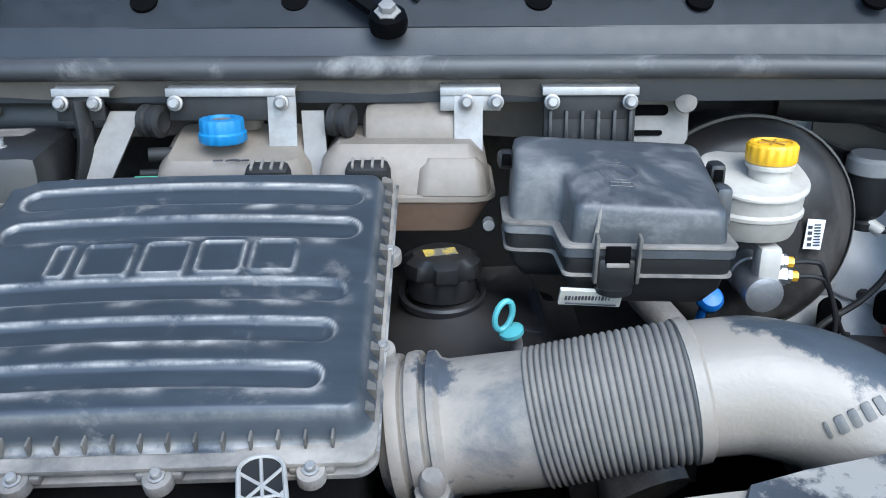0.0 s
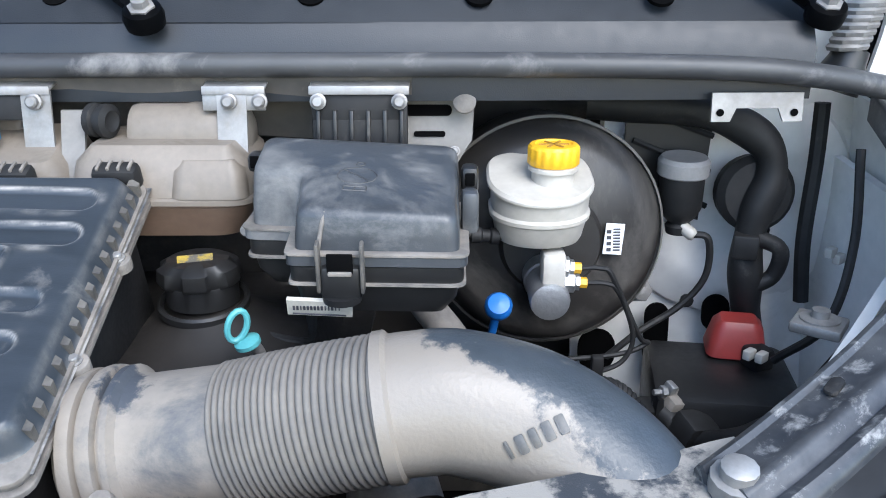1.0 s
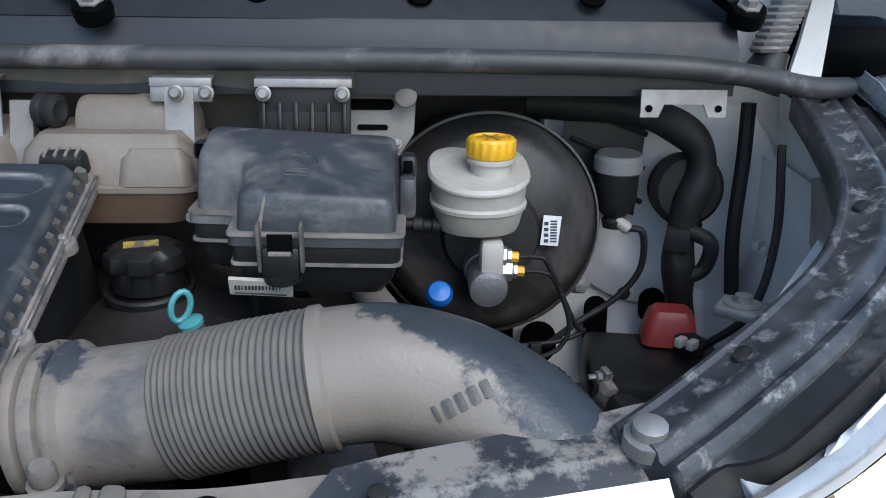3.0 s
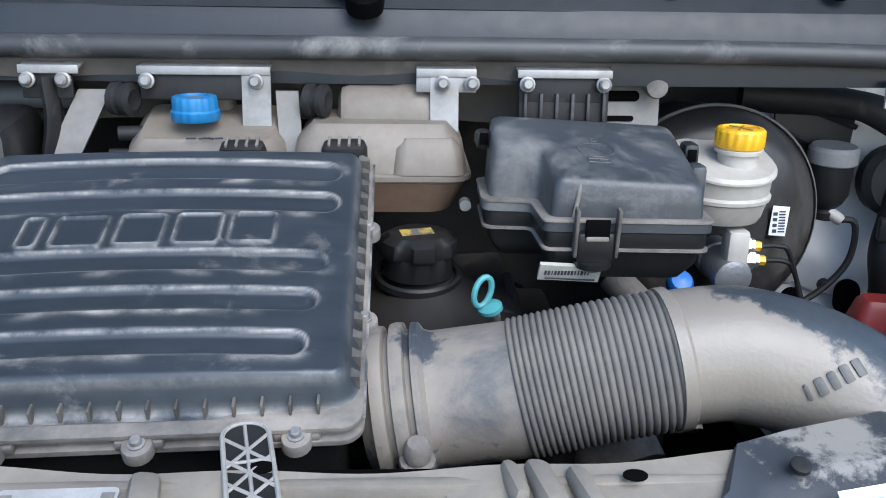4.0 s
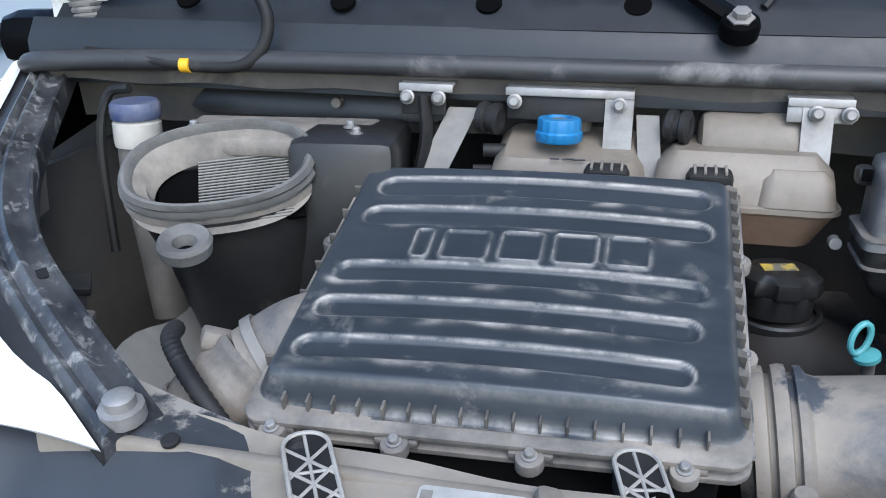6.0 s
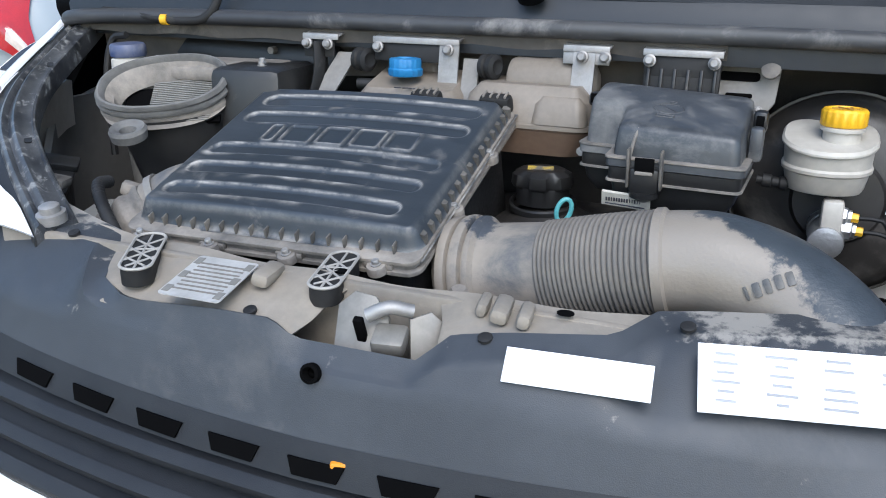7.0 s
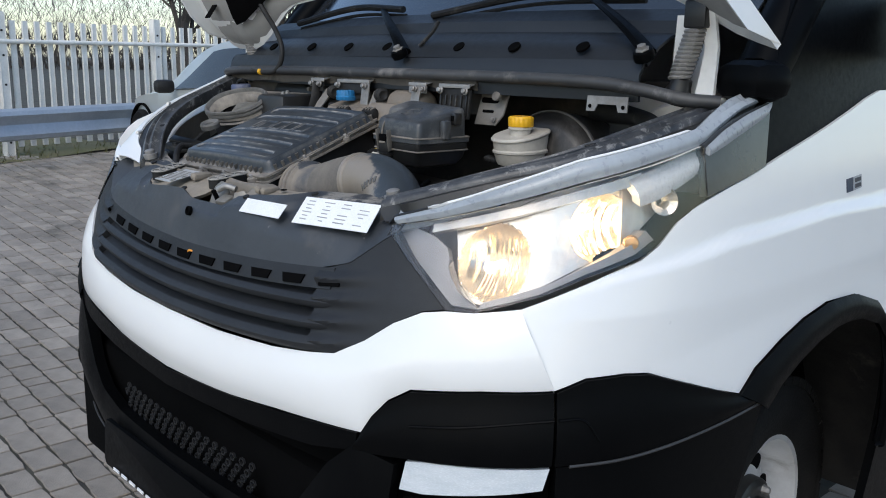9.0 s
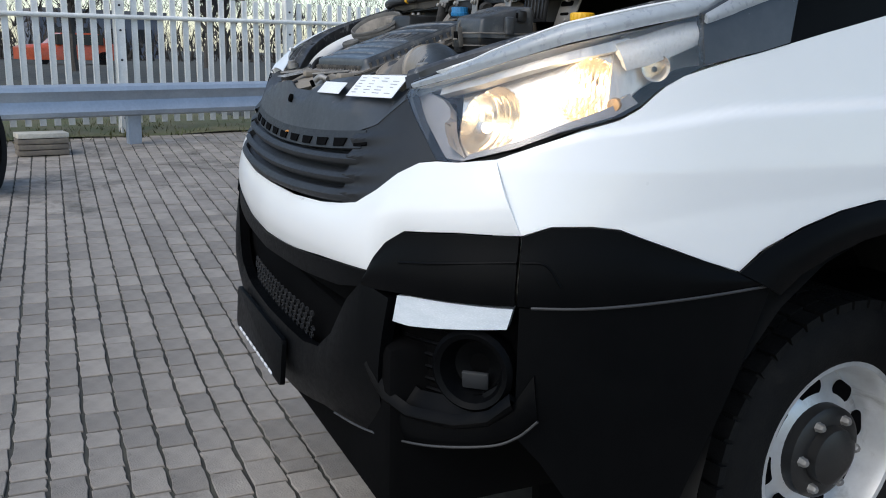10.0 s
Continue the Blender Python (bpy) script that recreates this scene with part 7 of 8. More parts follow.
jet = thing("washer_hose", (-.60, .97, 1.43), "grey washer hose looping up to the raised bonnet", "hose")
bm = mesh()
tube(bm, [(-.74, .96, 1.435), (-.66, .945, 1.432), (-.58, .945, 1.425), (-.52, .945, 1.43), (-.495, .95, 1.46), (-.50, .955, 1.50), (-.55, .965, 1.55), (-.62, .975, 1.60), (-.70, .96, 1.70)], .0075, 10)
part("hose_run", bm, RUBBER, jet)
bm = mesh()
rod(bm, (-.602, .943, 1.426), (-.590, .943, 1.426), .0090)
part("yellow_band", bm, YELCAP, jet)

elb = thing("air_hose_elbow", (-.39, .64, 1.15), "dusty beige air hose elbow with two steel clamps", "hose")
bm = mesh()
tube(bm, [(-.31, .675, 1.225), (-.345, .660, 1.218), (-.380, .640, 1.198)], lambda t: .046 - .004 * t, 24)
part("pale_stub", bm, PIPEP, elb)
bm = mesh()
tube(bm, [(-.378, .641, 1.199), (-.41, .615, 1.170), (-.445, .595, 1.125), (-.46, .59, 1.05)], lambda t: .043 + .002 * math.sin(t * 40), 24, 14)
part("dark_bend", bm, DUSTP, elb)
for c, d in (((-.368, .647, 1.206), (-.7, -.4, -.42)), ((-.418, .609, 1.160), (-.6, -.4, -.75))):
    bm = mesh()
    lathe(bm, c, d, [(.0435, -.005), (.0462, -.005), (.0462, .005), (.0435, .005)], 28, caps=False)
    part("hose_clamp", bm, SLANT, elb, "dull steel hose clamp")
bm = mesh()
tube(bm, [(-.455, .640, 1.232), (-.44, .605, 1.236), (-.41, .578, 1.220), (-.37, .556, 1.192), (-.34, .55, 1.16)], .0075, 10, 14, rib=.0012)
part("ribbed_cable", bm, RUBBER, elb, "ribbed black cable sleeve")
bm = mesh()
box(bm, (-.415, .64, 1.225), (.03, .02, .018), (0, 20, 30), .004)
part("plug", bm, DUSTP, elb)

bm = mesh()
grid(bm, lambda a, b: (-.575 + .12 * a + .02 * b, .68 + .22 * b, 1.15 - .10 * a + .03 * b + .012 * math.sin(b * 7)), 8, 10, .006)
part("wing_apron", bm, surface("pale_wing_apron", (0.21, 0.21, 0.195), 0.6, second=(0.15, 0.147, 0.137), scale=5, dust=0.25, dust_col=(0.3, 0.28, 0.25)), van, "pale grey inner wing apron")
clips = thing("wing_clip", (-.60, .66, 1.2), "beige plastic clip on the inner wing", "clip", "clips on the inner wing")
bm = mesh()
box(bm, (-.595, .665, 1.215), (.06, .035, .014), (0, 10, 20), .004)
rod(bm, (-.595, .662, 1.22), (-.595, .66, 1.23), .006)
part("clip_body", bm, DUSTP, clips)
clips = thing("wing_clip", (-.54, .59, 1.16), "beige plastic clip on the inner wing", "clip", "clips on the inner wing")
bm = mesh()
box(bm, (-.535, .60, 1.165), (.04, .03, .02), (0, 10, 20), .004)
part("clip_body", bm, DUSTP, clips)
lamp_back = thing("lamp_back_cover", (-.64, .70, 1.15), "ribbed black headlight back cover", "cover")
bm = mesh()
for k in range(4):
    box(bm, (-.655 + k * .004, .725 - k * .018, 1.225 - k * .016), (.09, .03, .012), (20, 10, 35), .003)
box(bm, (-.67, .70, 1.15), (.10, .12, .12), (0, 0, 30), .02)
part("cover_body", bm, BLACKM, lamp_back)


# ---------------------------------------------------------------- yard
def gz(x):
    """The yard rises gently away from the van's far side."""
    return 0.057 * min(max(-1.0 - x, 0), 9.0)


bm = mesh()
xs = [-400, -60, -12, -10, -8, -6, -4, -2.5, -1.0, 0, 3, 8, 60, 400]
ys = [-400, -40, -8, 0, 8, 40, 400]
rows = [[bm.verts.new((x, y, gz(x) - .0075)) for y in ys] for x in xs]
for i in range(len(xs) - 1):
    for j in range(len(ys) - 1):
        bm.faces.new((rows[i][j], rows[i + 1][j], rows[i + 1][j + 1], rows[i][j + 1]))
ground = solo("ground", bm, JOINT, (0, 0, -0.02), "yard ground of dark sandy joints under block paving", "ground", kind="structure")

FD = Vector((-0.238, 0.971, 0)).normalized()
FN = Vector((FD.y, -FD.x, 0))
FO = Vector((-8.17, 2.44, 0))
FT = math.degrees(math.atan2(FD.y, FD.x))


def along(s, out, z):
    """A place s metres along the fence, out metres towards the yard, z above the ground there."""
    p = FO + FD * s + FN * out
    return Vector((p.x, p.y, z + .39 + (gz(p.x) - .39) * (1 if out > 0 else .5)))


bm = mesh()
grid(bm, lambda a, b: tuple(along(-25 + 55 * a, .30 + .10 * math.sin(a * 60) * (1 - b) - 5 * b, .012 + .03 * math.sin(b * 3) + .012 * math.sin(a * 190))), 160, 8)
verge = solo("verge", bm, GRASS, tuple(along(0, 0, 0)), "patchy winter grass verge under the fence", "grass", kind="structure")
rnd = random.Random(4)
vsg, fsg = [], []
for _ in range(5200):
    s, o = rnd.uniform(-9, 16), rnd.uniform(-1.2, .42)
    p = along(s, o, 0)
    h, w, a = rnd.uniform(.03, .09), rnd.uniform(.006, .012), rnd.uniform(0, 6.3)
    d = Vector((math.cos(a), math.sin(a), 0)) * w
    lean = Vector((rnd.uniform(-.05, .05), rnd.uniform(-.05, .05), h))
    n0 = len(vsg)
    vsg += [p - d, p + d, p + lean]
    fsg.append((n0, n0 + 1, n0 + 2))
me = bpy.data.meshes.new("grass_blades")
me.from_pydata(vsg, [], fsg)
me.materials.append(GRASS)
tagged(new("grass_blades", me), "short winter grass blades along the fence", "grass", kind="stuff")
bm = mesh()
grid(bm, lambda a, b: tuple(along(-60 + 140 * a, -6.5 - 4 * b, .02)), 4, 1)
solo("road", bm, surface("pale_asphalt", (0.34, 0.33, 0.31), 0.85, second=(0.28, 0.27, 0.26), scale=1.5), tuple(along(0, -8, 0)), "pale road behind the fence", "road", kind="structure")
bm = mesh()
grid(bm, lambda a, b: tuple(along(-100 + 240 * a, -4.9 - 90 * b, .012)), 4, 2)
solo("field", bm, surface("field_grass", (0.075, 0.075, 0.035), 0.95, second=(0.12, 0.105, 0.06), scale=.6), tuple(along(0, -30, 0)), "brown-green field beyond the road", "grass", kind="structure")

# picket fence
fence = thing("picket_fence", tuple(along(0, 0, 0)), "white painted picket fence with round rails along the yard", "fence")
for k in range(-6, 9):
    bm = mesh()
    box(bm, along(k * 1.95, 0, .73), (.085, .085, 1.5), (0, 0, FT), .008)
    post = part("post", bm, FENCEW, fence)
    for z in (.15, .45, .75, 1.05, 1.30):
        bm = mesh()
        q = along(k * 1.95, 0, z)
        rod(bm, q + FN * .040, q + FN * .052, .012, 8)
        part("post_bolt", bm, RUBBER, post)
for z in (.30, 1.23):
    bm = mesh()
    rod(bm, along(-12, .035, z), along(16, .035, z), .024, 10)
    part("fence_rail", bm, FENCEW, fence)
bm = mesh()
q = along(-12, 0, .75)
box(bm, q, (.050, .02, 1.30), (0, 0, FT), .005)
first = part("picket", bm, FENCEW, fence)
for k in range(1, 205):
    o = new("picket", first.data)
    o.parent = fence
    o.location = along(-12 + k * .138, 0, 0) - along(-12, 0, 0)

# guard rail
rail = thing("guard_rail", tuple(along(0, .75, 0)), "galvanised W-beam guard rail on steel posts", "guard rail")
bm = mesh()
PROFILE = [(.0, .0), (.035, .02), (.045, .06), (.02, .10), (.005, .155), (.02, .21), (.045, .25), (.035, .29), (.0, .31), (-.006, .31), (.0, .25), (-.02, .155), (.0, .06), (-.006, 0)]
loft(bm, [[along(s, .80 + a * 1.4, .28 + b) for a, b in PROFILE] for s in np.linspace(-12, 16, 16)])
part("beam", bm, GALV, rail)
for k in range(-4, 5):
    bm = mesh()
    box(bm, along(k * 3.6 - 2.1, .74, .28), (.12, .07, .58), (0, 0, FT), .005)
    part("rail_post", bm, GALV, rail)
# timber stack and a lone tyre by the rail
stack = thing("board_stack", (-6.45, -.25, gz(-6.45)), "low stack of weathered boards with a pale top", "boards")
for k in range(4):
    bm = mesh()
    box(bm, (-6.45, -.25, gz(-6.45) + .025 + k * .05), (.24, .42, .044), (0, 0, 8 + (k % 2) * 3), .004)
    part("board", bm, surface("weathered_board", (0.20, 0.17, 0.13), 0.85, second=(0.14, 0.12, 0.10), scale=12) if k == 0 else (bpy.data.materials["weathered_board"] if k < 3 else LABELY), stack)
bm = mesh()
lathe(bm, (-4.95, -.62, gz(-4.95) + .31), (.2, 1, 0), [(.18, -.08), (.25, -.10), (.31, -.08), (.31, .08), (.25, .10), (.18, .08)], 32, caps=False)
solo("spare_tyre", bm, TYRE, (-4.95, -.62, gz(-4.95)), "dark car tyre standing on the paving", "tyre")


CARRIM = surface("dull_alloy", (0.30, 0.31, 0.32), 0.4, metal=0.3, second=(0.24, 0.245, 0.25), scale=9)

# ---------------------------------------------------------------- parked car
car = thing("parked_car", (-5.2, 4.0, gz(-5.2)), "silver three-door hatchback with tall red tail lamps", "car")
CM = Matrix.Translation((-7.342, 4.258, gz(-6.55))) @ pose(0, 0, 0, 0, 2.6, -4.8) @ Matrix.Translation((-.18, 0, 0)) @ Matrix.Diagonal((1.042, 1, 1, 1))
AXLE = CM.to_3x3() @ Vector((0, 1, 0))
ST = [(0, .66, .56, .60, .60), (.12, .80, .66, .70, .70), (.5, .87, .77, .72, .81), (1.0, .885, .84, .74, .92), (1.15, .885, .86, .74, .97), (1.45, .885, .895, .70, 1.17), (1.78, .885, .93, .66, 1.33), (2.2, .885, .97, .63, 1.42), (2.9, .885, 1.03, .62, 1.45), (3.4, .88, 1.08, .61, 1.44), (3.72, .865, 1.11, .60, 1.40), (3.90, .85, 1.11, .60, 1.33), (4.06, .83, 1.07, .62, 1.14), (4.15, .80, .98, .66, 1.0), (4.25, .74, .6, .6, .7)]


ST_X = np.linspace(0, 4.25, 171)
ST_V = [np.interp(ST_X, [q[0] for q in ST], [q[k] for q in ST]) for k in range(1, 5)]
for row in ST_V:
    for _ in range(40):
        row[1:-1] = (row[:-2] + 2 * row[1:-1] + row[2:]) / 4


def station(x):
    """Half width, belt height, half roof width and roof height at x metres behind the car's nose."""
    return [float(np.interp(x, ST_X, row)) for row in ST_V]


def car_side(x, f):
    """Half width and height on the car's flank: f 0..1 sill to belt, 1..2 belt to roof."""
    w, zb, wr, zr = station(x)
    if f <= 1:
        z = .24 + (zb - .24) * f
        return w * (1 - .05 * (1 - f) - .03 * f ** 4), z
    t = f - 1
    return w * .97 + (wr - w * .97) * t, zb + (zr - .02 - zb) * t


bm = mesh()
rings = []
for k in range(61):
    x = 4.25 * k / 60
    w, zb, wr, zr = station(x)
    side = [car_side(x, f) for f in (0, .2, .5, .8, 1.0, 1.25, 1.5, 1.75, 2.0)]
    top = [(wr * .7, zr - .004), (wr * .3, zr)]
    half = side + top
    rings.append([CM @ Vector((x, -y, z)) for y, z in half] + [CM @ Vector((x, y, z)) for y, z in reversed(half)])
loft(bm, rings)
body = part("body", bm, SILVER, car, sharp=50)


def flank(x0, x1, f0, f1, out, name, mat, label="", taper0=0.0, taper1=0.0):
    for sgn in (-1, 1):
        b = mesh()

        def fn(a, c):
            f = f0 + (f1 - f0) * c
            x = (x0 + taper0 * c) + (x1 + taper1 * c - x0 - taper0 * c) * a
            y, z = car_side(x, f)
            return CM @ Vector((x, sgn * (y + out), z))

        grid(b, fn, 14, 5, .01 * sgn)
        part(name, b, mat, car, label)


flank(1.50, 2.56, 1.04, 1.82, .008, "side_window", CARGLASS, "dark side window", .50, .10)
flank(2.62, 3.68, 1.04, 1.76, .008, "rear_side_window", CARGLASS, "dark rear side window", .12, -.14)
for sgn in (-1, 1):
    def lamp(a, c, lo=0.0, hi=1.0, proud=0.0):
        e = max(0, 1 - c / .12) ** 2 * .05
        xf = float(np.interp(c, (0, .25, 1), (3.80, 3.79, 3.87))) + e
        xr = float(np.interp(c, (0, .2, .35, .6, 1), (4.09, 4.13, 4.08, 4.0, 3.93))) - e
        x = xf + (xr - xf) * (lo + (hi - lo) * a)
        y, z = car_side(x, .86 + 1.04 * c)
        return CM @ Vector((x, sgn * (y + .012 + proud + .028 * math.sin(math.pi * (.1 + .8 * a))), z))
    bm = mesh()
    grid(bm, lamp, 12, 24, .01 * sgn)
    tail = part("tail_lamp", bm, REDLENS, car, "tall red tail lamp", sharp=80)
    bm = mesh()
    grid(bm, lambda a, c: lamp(a, .07 + .14 * c, .45, .95, .006), 8, 6, .008 * sgn)
    part("reverse_lamp", bm, CLEARLENS, tail, "pale reversing lamp", sharp=80)
flank(.95, 3.2, .02, .10, .02, "sill_strip", SILVER)
bm = mesh()
grid(bm, lambda a, c: CM @ Vector((1.32 + .80 * c, -.60 + 1.20 * a, 1.02 + .345 * c + .012)), 8, 6, .01)
part("car_windscreen", bm, CARGLASS, car)
bm = mesh()
grid(bm, lambda a, c: CM @ Vector((4.16 - .48 * c + .01, -.52 + 1.04 * a, 1.02 + .30 * c)), 8, 6, -.01)
part("tailgate_glass", bm, CARGLASS, car, "dark glass tailgate")
for sgn in (-1, 1):
    bm = mesh()
    box(bm, CM @ Vector((1.55, sgn * .98, .95)), (.12, .18, .12), (0, 0, 0), .04)
    part("car_mirror", bm, RUBBER, car)
bm = mesh()
box(bm, CM @ Vector((2.30, -.885, .83)), (.20, .03, .035), (0, 0, 0), .012)
part("door_handle", bm, SILVER, car)
# Near-black line on the flank, the door gap's shade as colour.
bm = mesh()
tube(bm, [CM @ Vector((2.50, -(car_side(2.5, f)[0] + .001), car_side(2.5, f)[1])) for f in (.1, .5, .95)], .004, 5, 3)
part("door_gap", bm, DARKIN, car)
for x in (.68, 3.30):
    for sgn in (-1, 1):
        bm = mesh()
        c = CM @ Vector((x, sgn * .80, .325))
        lathe(bm, c, AXLE * sgn, [(.22, -.10), (.30, -.105), (.325, -.08), (.325, .08), (.30, .105), (.235, .10)], 36, caps=False)
        w = part("car_wheel", bm, TYRE, car, "dark car tyre")
        bm = mesh()
        lathe(bm, c, AXLE * sgn, [(.235, .10), (.225, .095), (.215, .05), (.20, .02), (0, .02)], 32, caps=False)
        part("wheel_well", bm, DARKIN, w)
        bm = mesh()
        for k in range(10):
            a = 2 * math.pi * (k // 2) / 5 + .3
            d = CM.to_3x3() @ Vector((math.cos(a), 0, math.sin(a)))
            e = CM.to_3x3() @ Vector((math.cos(a + (.17 if k % 2 else -.17)), 0, math.sin(a + (.17 if k % 2 else -.17))))
            rod(bm, c + AXLE * sgn * .085 + d * .04, c + AXLE * sgn * .092 + e * .215, .017, 6, .014)
        lathe(bm, c, AXLE * sgn, [(.205, .085), (.228, .092), (.232, .100), (.222, .104), (.208, .096)], 36, caps=False)
        lathe(bm, c, AXLE * sgn, [(.06, .07), (.06, .10), (.03, .105), (0, .105)], 16)
        part("alloy_rim", bm, CARRIM, w, "silver five-spoke alloy rim")
        bm = mesh()
        lathe(bm, CM @ Vector((x, sgn * .70, .34)), AXLE * sgn, [(.37, .0), (.375, .182), (.36, .184), (.35, .0)], 36, caps=False)
        part("arch_gap", bm, DARKIN, car)


# ---------------------------------------------------------------- distance
def tree(at, h, seed):
    r0 = random.Random(seed)
    root = thing("bare_tree", at, "leafless winter tree with fine twigs behind the fence", "tree", "roadside trees")
    bt, bb = mesh(), mesh()

    def limb(b, p, d, r, n, depth):
        pts = [p]
        for _ in range(n):
            d = (d + Vector((r0.uniform(-.28, .28), r0.uniform(-.28, .28), r0.uniform(-.05, .18)))).normalized()
            pts.append(pts[-1] + d * h * .085 * (.80 ** depth))
        tube(b, pts, lambda t: max(r * (1 - .65 * t), .006), 6 if depth < 2 else 3, 2 if depth < 2 else 1, smooth=depth < 2)
        if depth < 4:
            for q in pts[1 if depth else 2:]:
                for _ in range(2):
                    e = (d + Vector((r0.uniform(-1, 1), r0.uniform(-1, 1), r0.uniform(-.25, .7)))).normalized()
                    limb(bb, q, e, r * .48, 3, depth + 1)

    limb(bt, Vector(at), Vector((0, 0, 1)), h * .022, 6, 0)
    part("trunk", bt, BARK, root)
    part("crown", bb, BARK, root, "thin bare twigs")
    return root


TREES = [tree(tuple(along(7, -5.5, -.05)), 7.0, 3), tree(tuple(along(14, -12, -.05)), 9.0, 5), tree(tuple(along(-1, -14, -.05)), 8.5, 8)]
for k, (s, o, sc, turn) in enumerate(((3, -20, 1.1, 40), (10, -26, 1.2, 110), (20, -15, 1.0, 200), (26, -26, 1.2, 260), (-7, -22, 1.1, 300), (-14, -15, .95, 20), (33, -18, 1.1, 80), (-22, -24, 1.2, 150), (15, -36, 1.3, 320), (0, -38, 1.3, 10))):
    copy_thing(TREES[k % 3], Matrix.Translation(along(s, o, -.05)) @ pose(0, 0, 0, 0, 0, turn))
# hedge line far behind
r1 = random.Random(12)
vsh, fsh = [], []
for _ in range(9000):
    s, o = r1.uniform(-45, 75), -46 + r1.uniform(-2, 2)
    p = along(s, o, 0) + Vector((0, 0, r1.uniform(0, 1) ** 1.4 * (2.2 + math.sin(s * .31) * .8 + math.sin(s * .83) * .5)))
    a, h, w = r1.uniform(0, 6.3), r1.uniform(.3, .9), r1.uniform(.03, .12)
    d = Vector((math.cos(a) * w, math.sin(a) * w, 0))
    n0 = len(vsh)
    vsh += [p - d, p + d, p + Vector((r1.uniform(-.3, .3), r1.uniform(-.3, .3), h))]
    fsh.append((n0, n0 + 1, n0 + 2))
me = bpy.data.meshes.new("hedge")
me.from_pydata(vsh, [], fsh)
me.materials.append(BARK)
tagged(new("hedge", me), "dark tangle of bare hedge twigs far off", "hedge", kind="stuff")
vsh, fsh = [], []
for _ in range(24000):
    s, o = r1.uniform(-70, 110), -78 + r1.uniform(-8, 8)
    top = 8.5 + 1.6 * math.sin(s * .21) + 1.1 * math.sin(s * .67 + 1) + .8 * math.sin(s * 1.9)
    p = along(s, o, 0) + Vector((0, 0, r1.uniform(0, 1) ** .8 * top))
    a, h, w = r1.uniform(0, 6.3), r1.uniform(.5, 1.8), r1.uniform(.015, .05)
    d = Vector((math.cos(a) * w, math.sin(a) * w, 0))
    n0 = len(vsh)
    vsh += [p - d, p + d, p + Vector((r1.uniform(-1.2, 1.2), r1.uniform(-1.2, 1.2), h))]
    fsh.append((n0, n0 + 1, n0 + 2))
# Twigs greyed: distance haze is put into their colour.
me = bpy.data.meshes.new("far_woods")
me.from_pydata(vsh, [], fsh)
me.materials.append(surface("hazed_twigs", (0.17, 0.16, 0.15), 0.9, second=(0.11, 0.105, 0.10), scale=.5))
tagged(new("far_woods", me), "leafless woods on the horizon with haze in their grey-brown", "woods", kind="stuff")
# far shed and parked vehicles beyond the road
shed = thing("far_building", tuple(along(16, -62, 0)), "low dark blue building far behind the trees", "building")
bm = mesh()
box(bm, along(16, -62, 1.6), (9, 5, 3.2), (0, 0, FT), .05)
part("wall", bm, surface("navy_cladding", (0.10, 0.115, 0.15), 0.6, second=(0.12, 0.13, 0.16), scale=1), shed)
bm = mesh()
box(bm, along(16, -62, 3.35), (9.4, 5.4, .3), (0, 0, FT), .05)
part("roof", bm, surface("grey_roof", (0.16, 0.16, 0.17), 0.8), shed)
for k in range(4):
    bm = mesh()
    box(bm, along(13 + k * 2, -59.4, 1.7), (1.1, .06, 1.0), (0, 0, FT), .02)
    part("window", bm, CARGLASS, shed)


def far_car(s, o, paint, label):
    t = thing("far_car", tuple(along(s, o, 0)), label, "car", "cars beyond the road")
    base = along(s, o, 0)
    b = mesh()
    loft(b, [[base + FD * x + FN * y + Vector((0, 0, z)) for y, z in ((-w, .25), (-w, .75), (-w * .75, h), (w * .75, h), (w, .75), (w, .25))] for x, w, h in ((-2.1, .7, .78), (-1.9, .85, .85), (-.9, .87, .95), (-.4, .85, 1.40), (1.1, .85, 1.42), (1.7, .85, 1.0), (2.1, .75, .8))])
    part("body", b, paint, t)
    b = mesh()
    box(b, base + FN * .80 + Vector((0, 0, 1.12)) + FD * .3, (1.9, .12, .34), (0, 0, FT), .05)
    part("window", b, CARGLASS, t)
    for x in (-1.3, 1.3):
        b = mesh()
        lathe(b, base + FD * x + FN * .75 + Vector((0, 0, .31)), FN, [(.2, -.1), (.31, -.08), (.31, .1), (.0, .1)], 18)
        part("wheel", b, TYRE, t)


far_car(-6, -30, WHITE, "white car parked beyond the road")
far_car(-12, -30, WHITE, "white car parked beyond the road")
far_car(6, -32, surface("orange_red_paint", (0.55, 0.09, 0.03), 0.35, coat=.5), "orange-red car parked beyond the road")
far_car(-19, -31, SILVER, "silver car parked beyond the road")


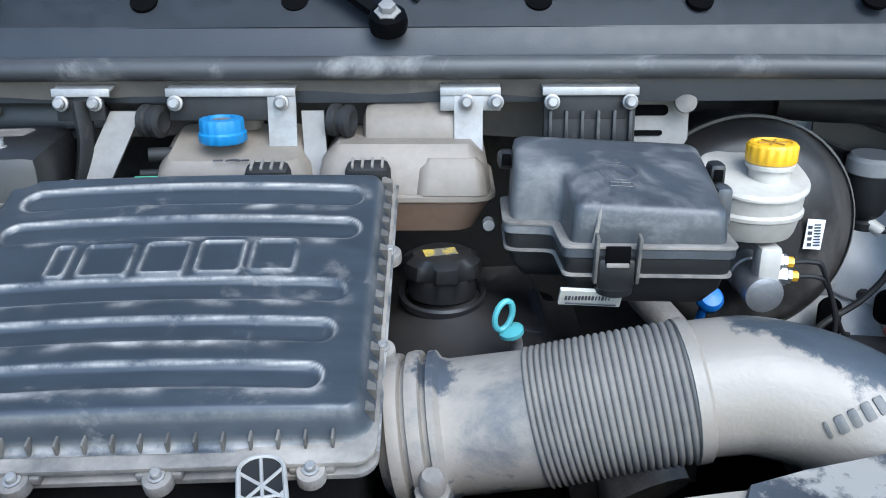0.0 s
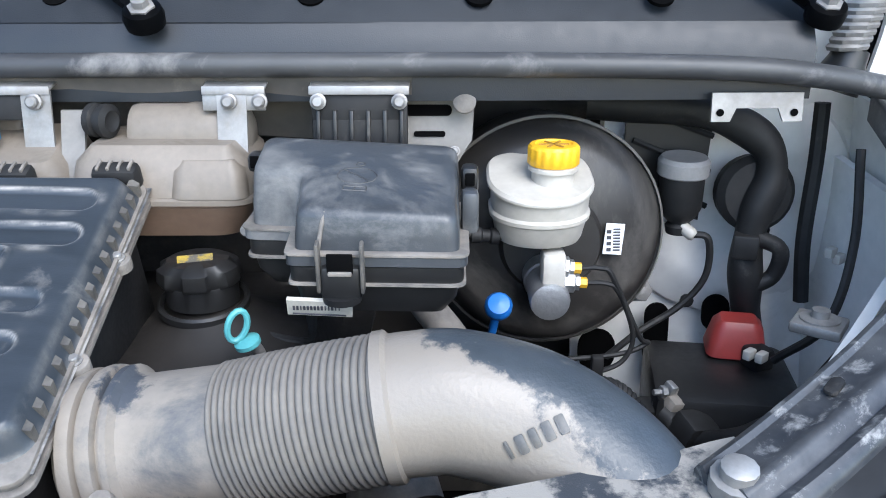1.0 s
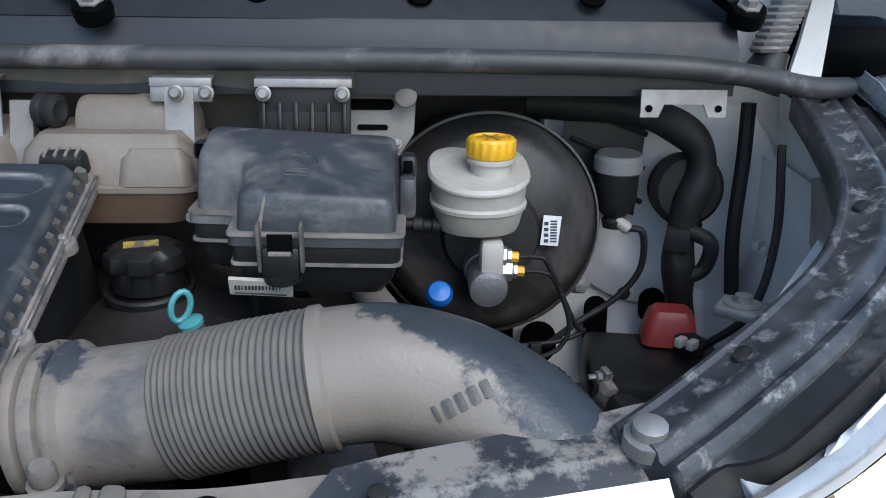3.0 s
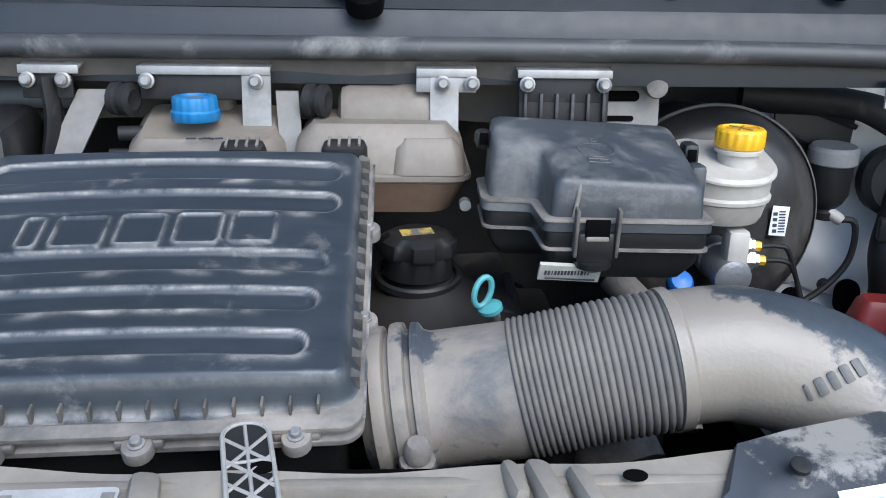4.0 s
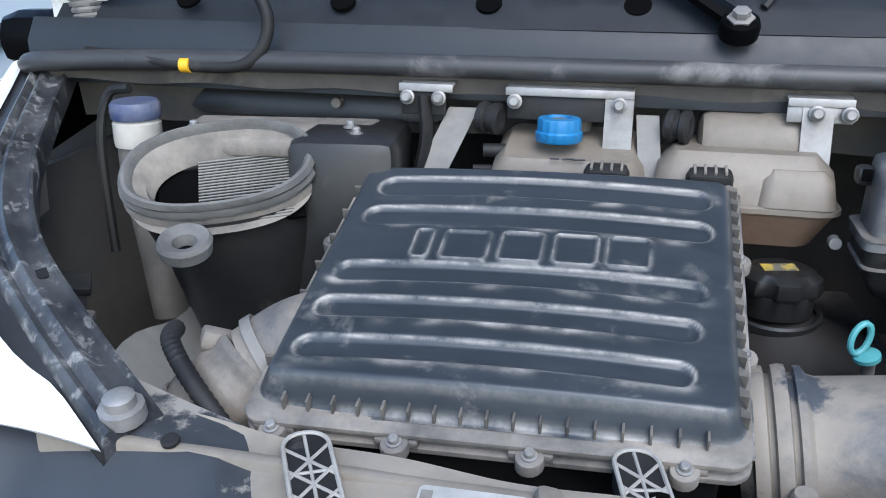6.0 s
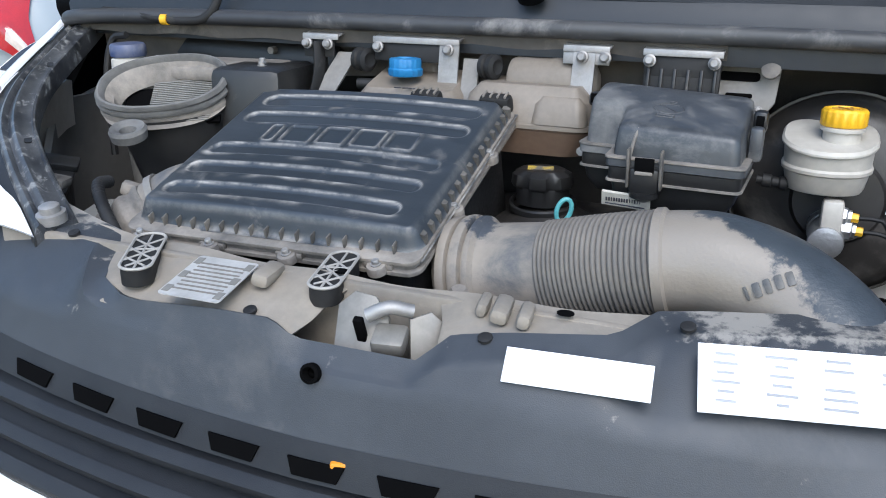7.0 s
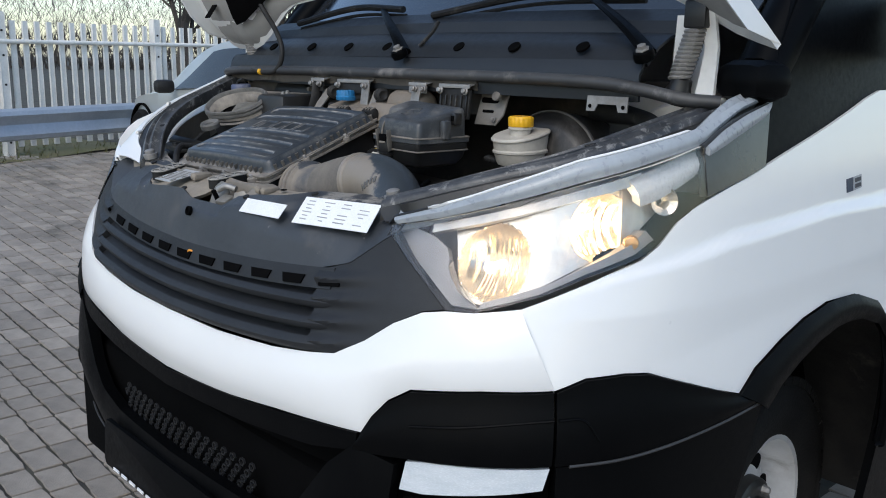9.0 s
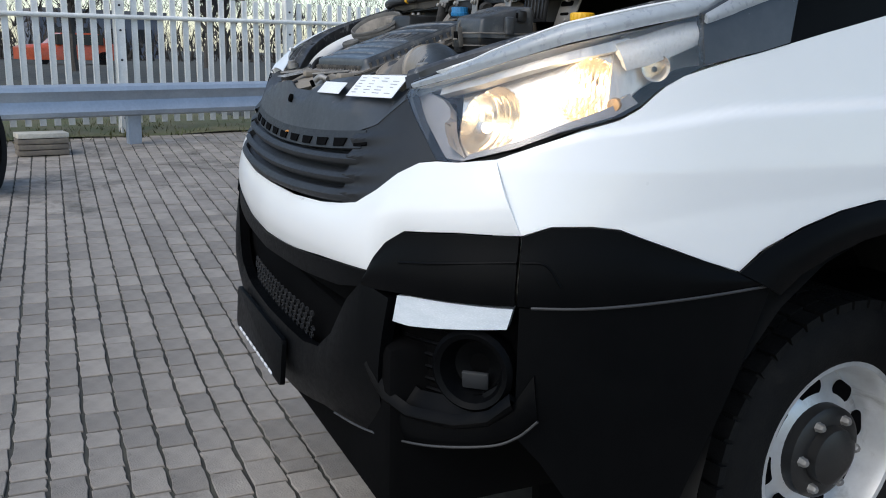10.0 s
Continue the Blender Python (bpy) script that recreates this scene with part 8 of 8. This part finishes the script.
# ---------------------------------------------------------------- paving, piece by piece
def paver_mesh(length, seed):
    r = random.Random(seed)
    lx, ly = length / 2 - .0042, .055 - .0046
    pts = []
    for k in range(4):
        pts.append((-lx + 2 * lx * k / 4, -ly + r.uniform(-.0036, .0040)))
    pts.append((lx + r.uniform(-.002, .002), -ly * .9)), pts.append((lx + r.uniform(-.003, .001), 0))
    for k in range(4):
        pts.append((lx - 2 * lx * k / 4, ly + r.uniform(-.0040, .0036)))
    pts.append((-lx + r.uniform(-.002, .002), ly * .9)), pts.append((-lx + r.uniform(-.001, .003), 0))
    n = len(pts)
    vv = [(x * .975, y * .962, 0) for x, y in pts] + [(x, y, -.0025) for x, y in pts] + [(x, y, -.03) for x, y in pts]
    ff = [tuple(range(n))]
    for i in range(n):
        j = (i + 1) % n
        ff += [(n + i, n + j, j, i), (2 * n + i, 2 * n + j, n + j, n + i)]
    return vv, ff


LENGTHS = (.165, .165, .165, .082, .125)
SHAPES = [[paver_mesh(ln, 10 * a + b) for b in range(4)] for a, ln in enumerate(LENGTHS)]
DATA = []
for a in range(len(LENGTHS)):
    DATA.append([])
    for vv, ff in SHAPES[a]:
        me = bpy.data.meshes.new("paver")
        me.from_pydata(vv, [], ff)
        me.materials.append(PAVER)
        DATA[a].append(me)
r2 = random.Random(21)
vsp, fsp = [], []
count = 0
tilt = math.degrees(math.atan(.057))
for c in range(-58, 62):
    y = .05 + c * .110
    x = -9.2 + r2.uniform(0, .16)
    while x < 5.5:
        a = r2.choices(range(5), (6, 6, 6, 1, 2))[0]
        ln = LENGTHS[a]
        cx = x + ln / 2
        x += ln
        if cx < -7.6 - .245 * (y - .2) - .0 or (abs(cx) < .62 and y > .75):
            continue
        b = r2.randrange(4)
        z = gz(cx) + r2.uniform(-.002, .002)
        near = -3.75 < cx < -.35 and -.40 < y < 1.02 - .0
        if near and count < 300:
            o = new("paver", DATA[a][b])
            o.parent = ground
            o.location = (cx, y, z + .02)
            o.rotation_euler = (radians(r2.uniform(-.6, .6)), radians(tilt if cx < -1 else 0) + radians(r2.uniform(-.6, .6)), radians(r2.uniform(-.8, .8)))
            count += 1
        else:
            n0 = len(vsp)
            vv, ff = SHAPES[a][b]
            sl = -.057 if cx < -1 else 0
            vsp += [(cx + p[0], y + p[1], z + p[2] + sl * p[0]) for p in vv]
            fsp += [tuple(n0 + i for i in f) for f in ff]
me = bpy.data.meshes.new("paving")
me.from_pydata(vsp, [], fsp)
PAVER_S = surface("concrete_paver_field", (0.34, 0.298, 0.252), 0.66, second=(0.225, 0.198, 0.168), scale=7, mix=0.5, spread=0.2, dust=0.30, dust_col=(0.085, 0.080, 0.066), dust_scale=2.2, bump=0.35, bump_scale=160, jitter=0.20, island=True)
me.materials.append(PAVER_S)
tagged(new("paving", me), "grey concrete paving blocks in straight rows", "paving", kind="stuff")
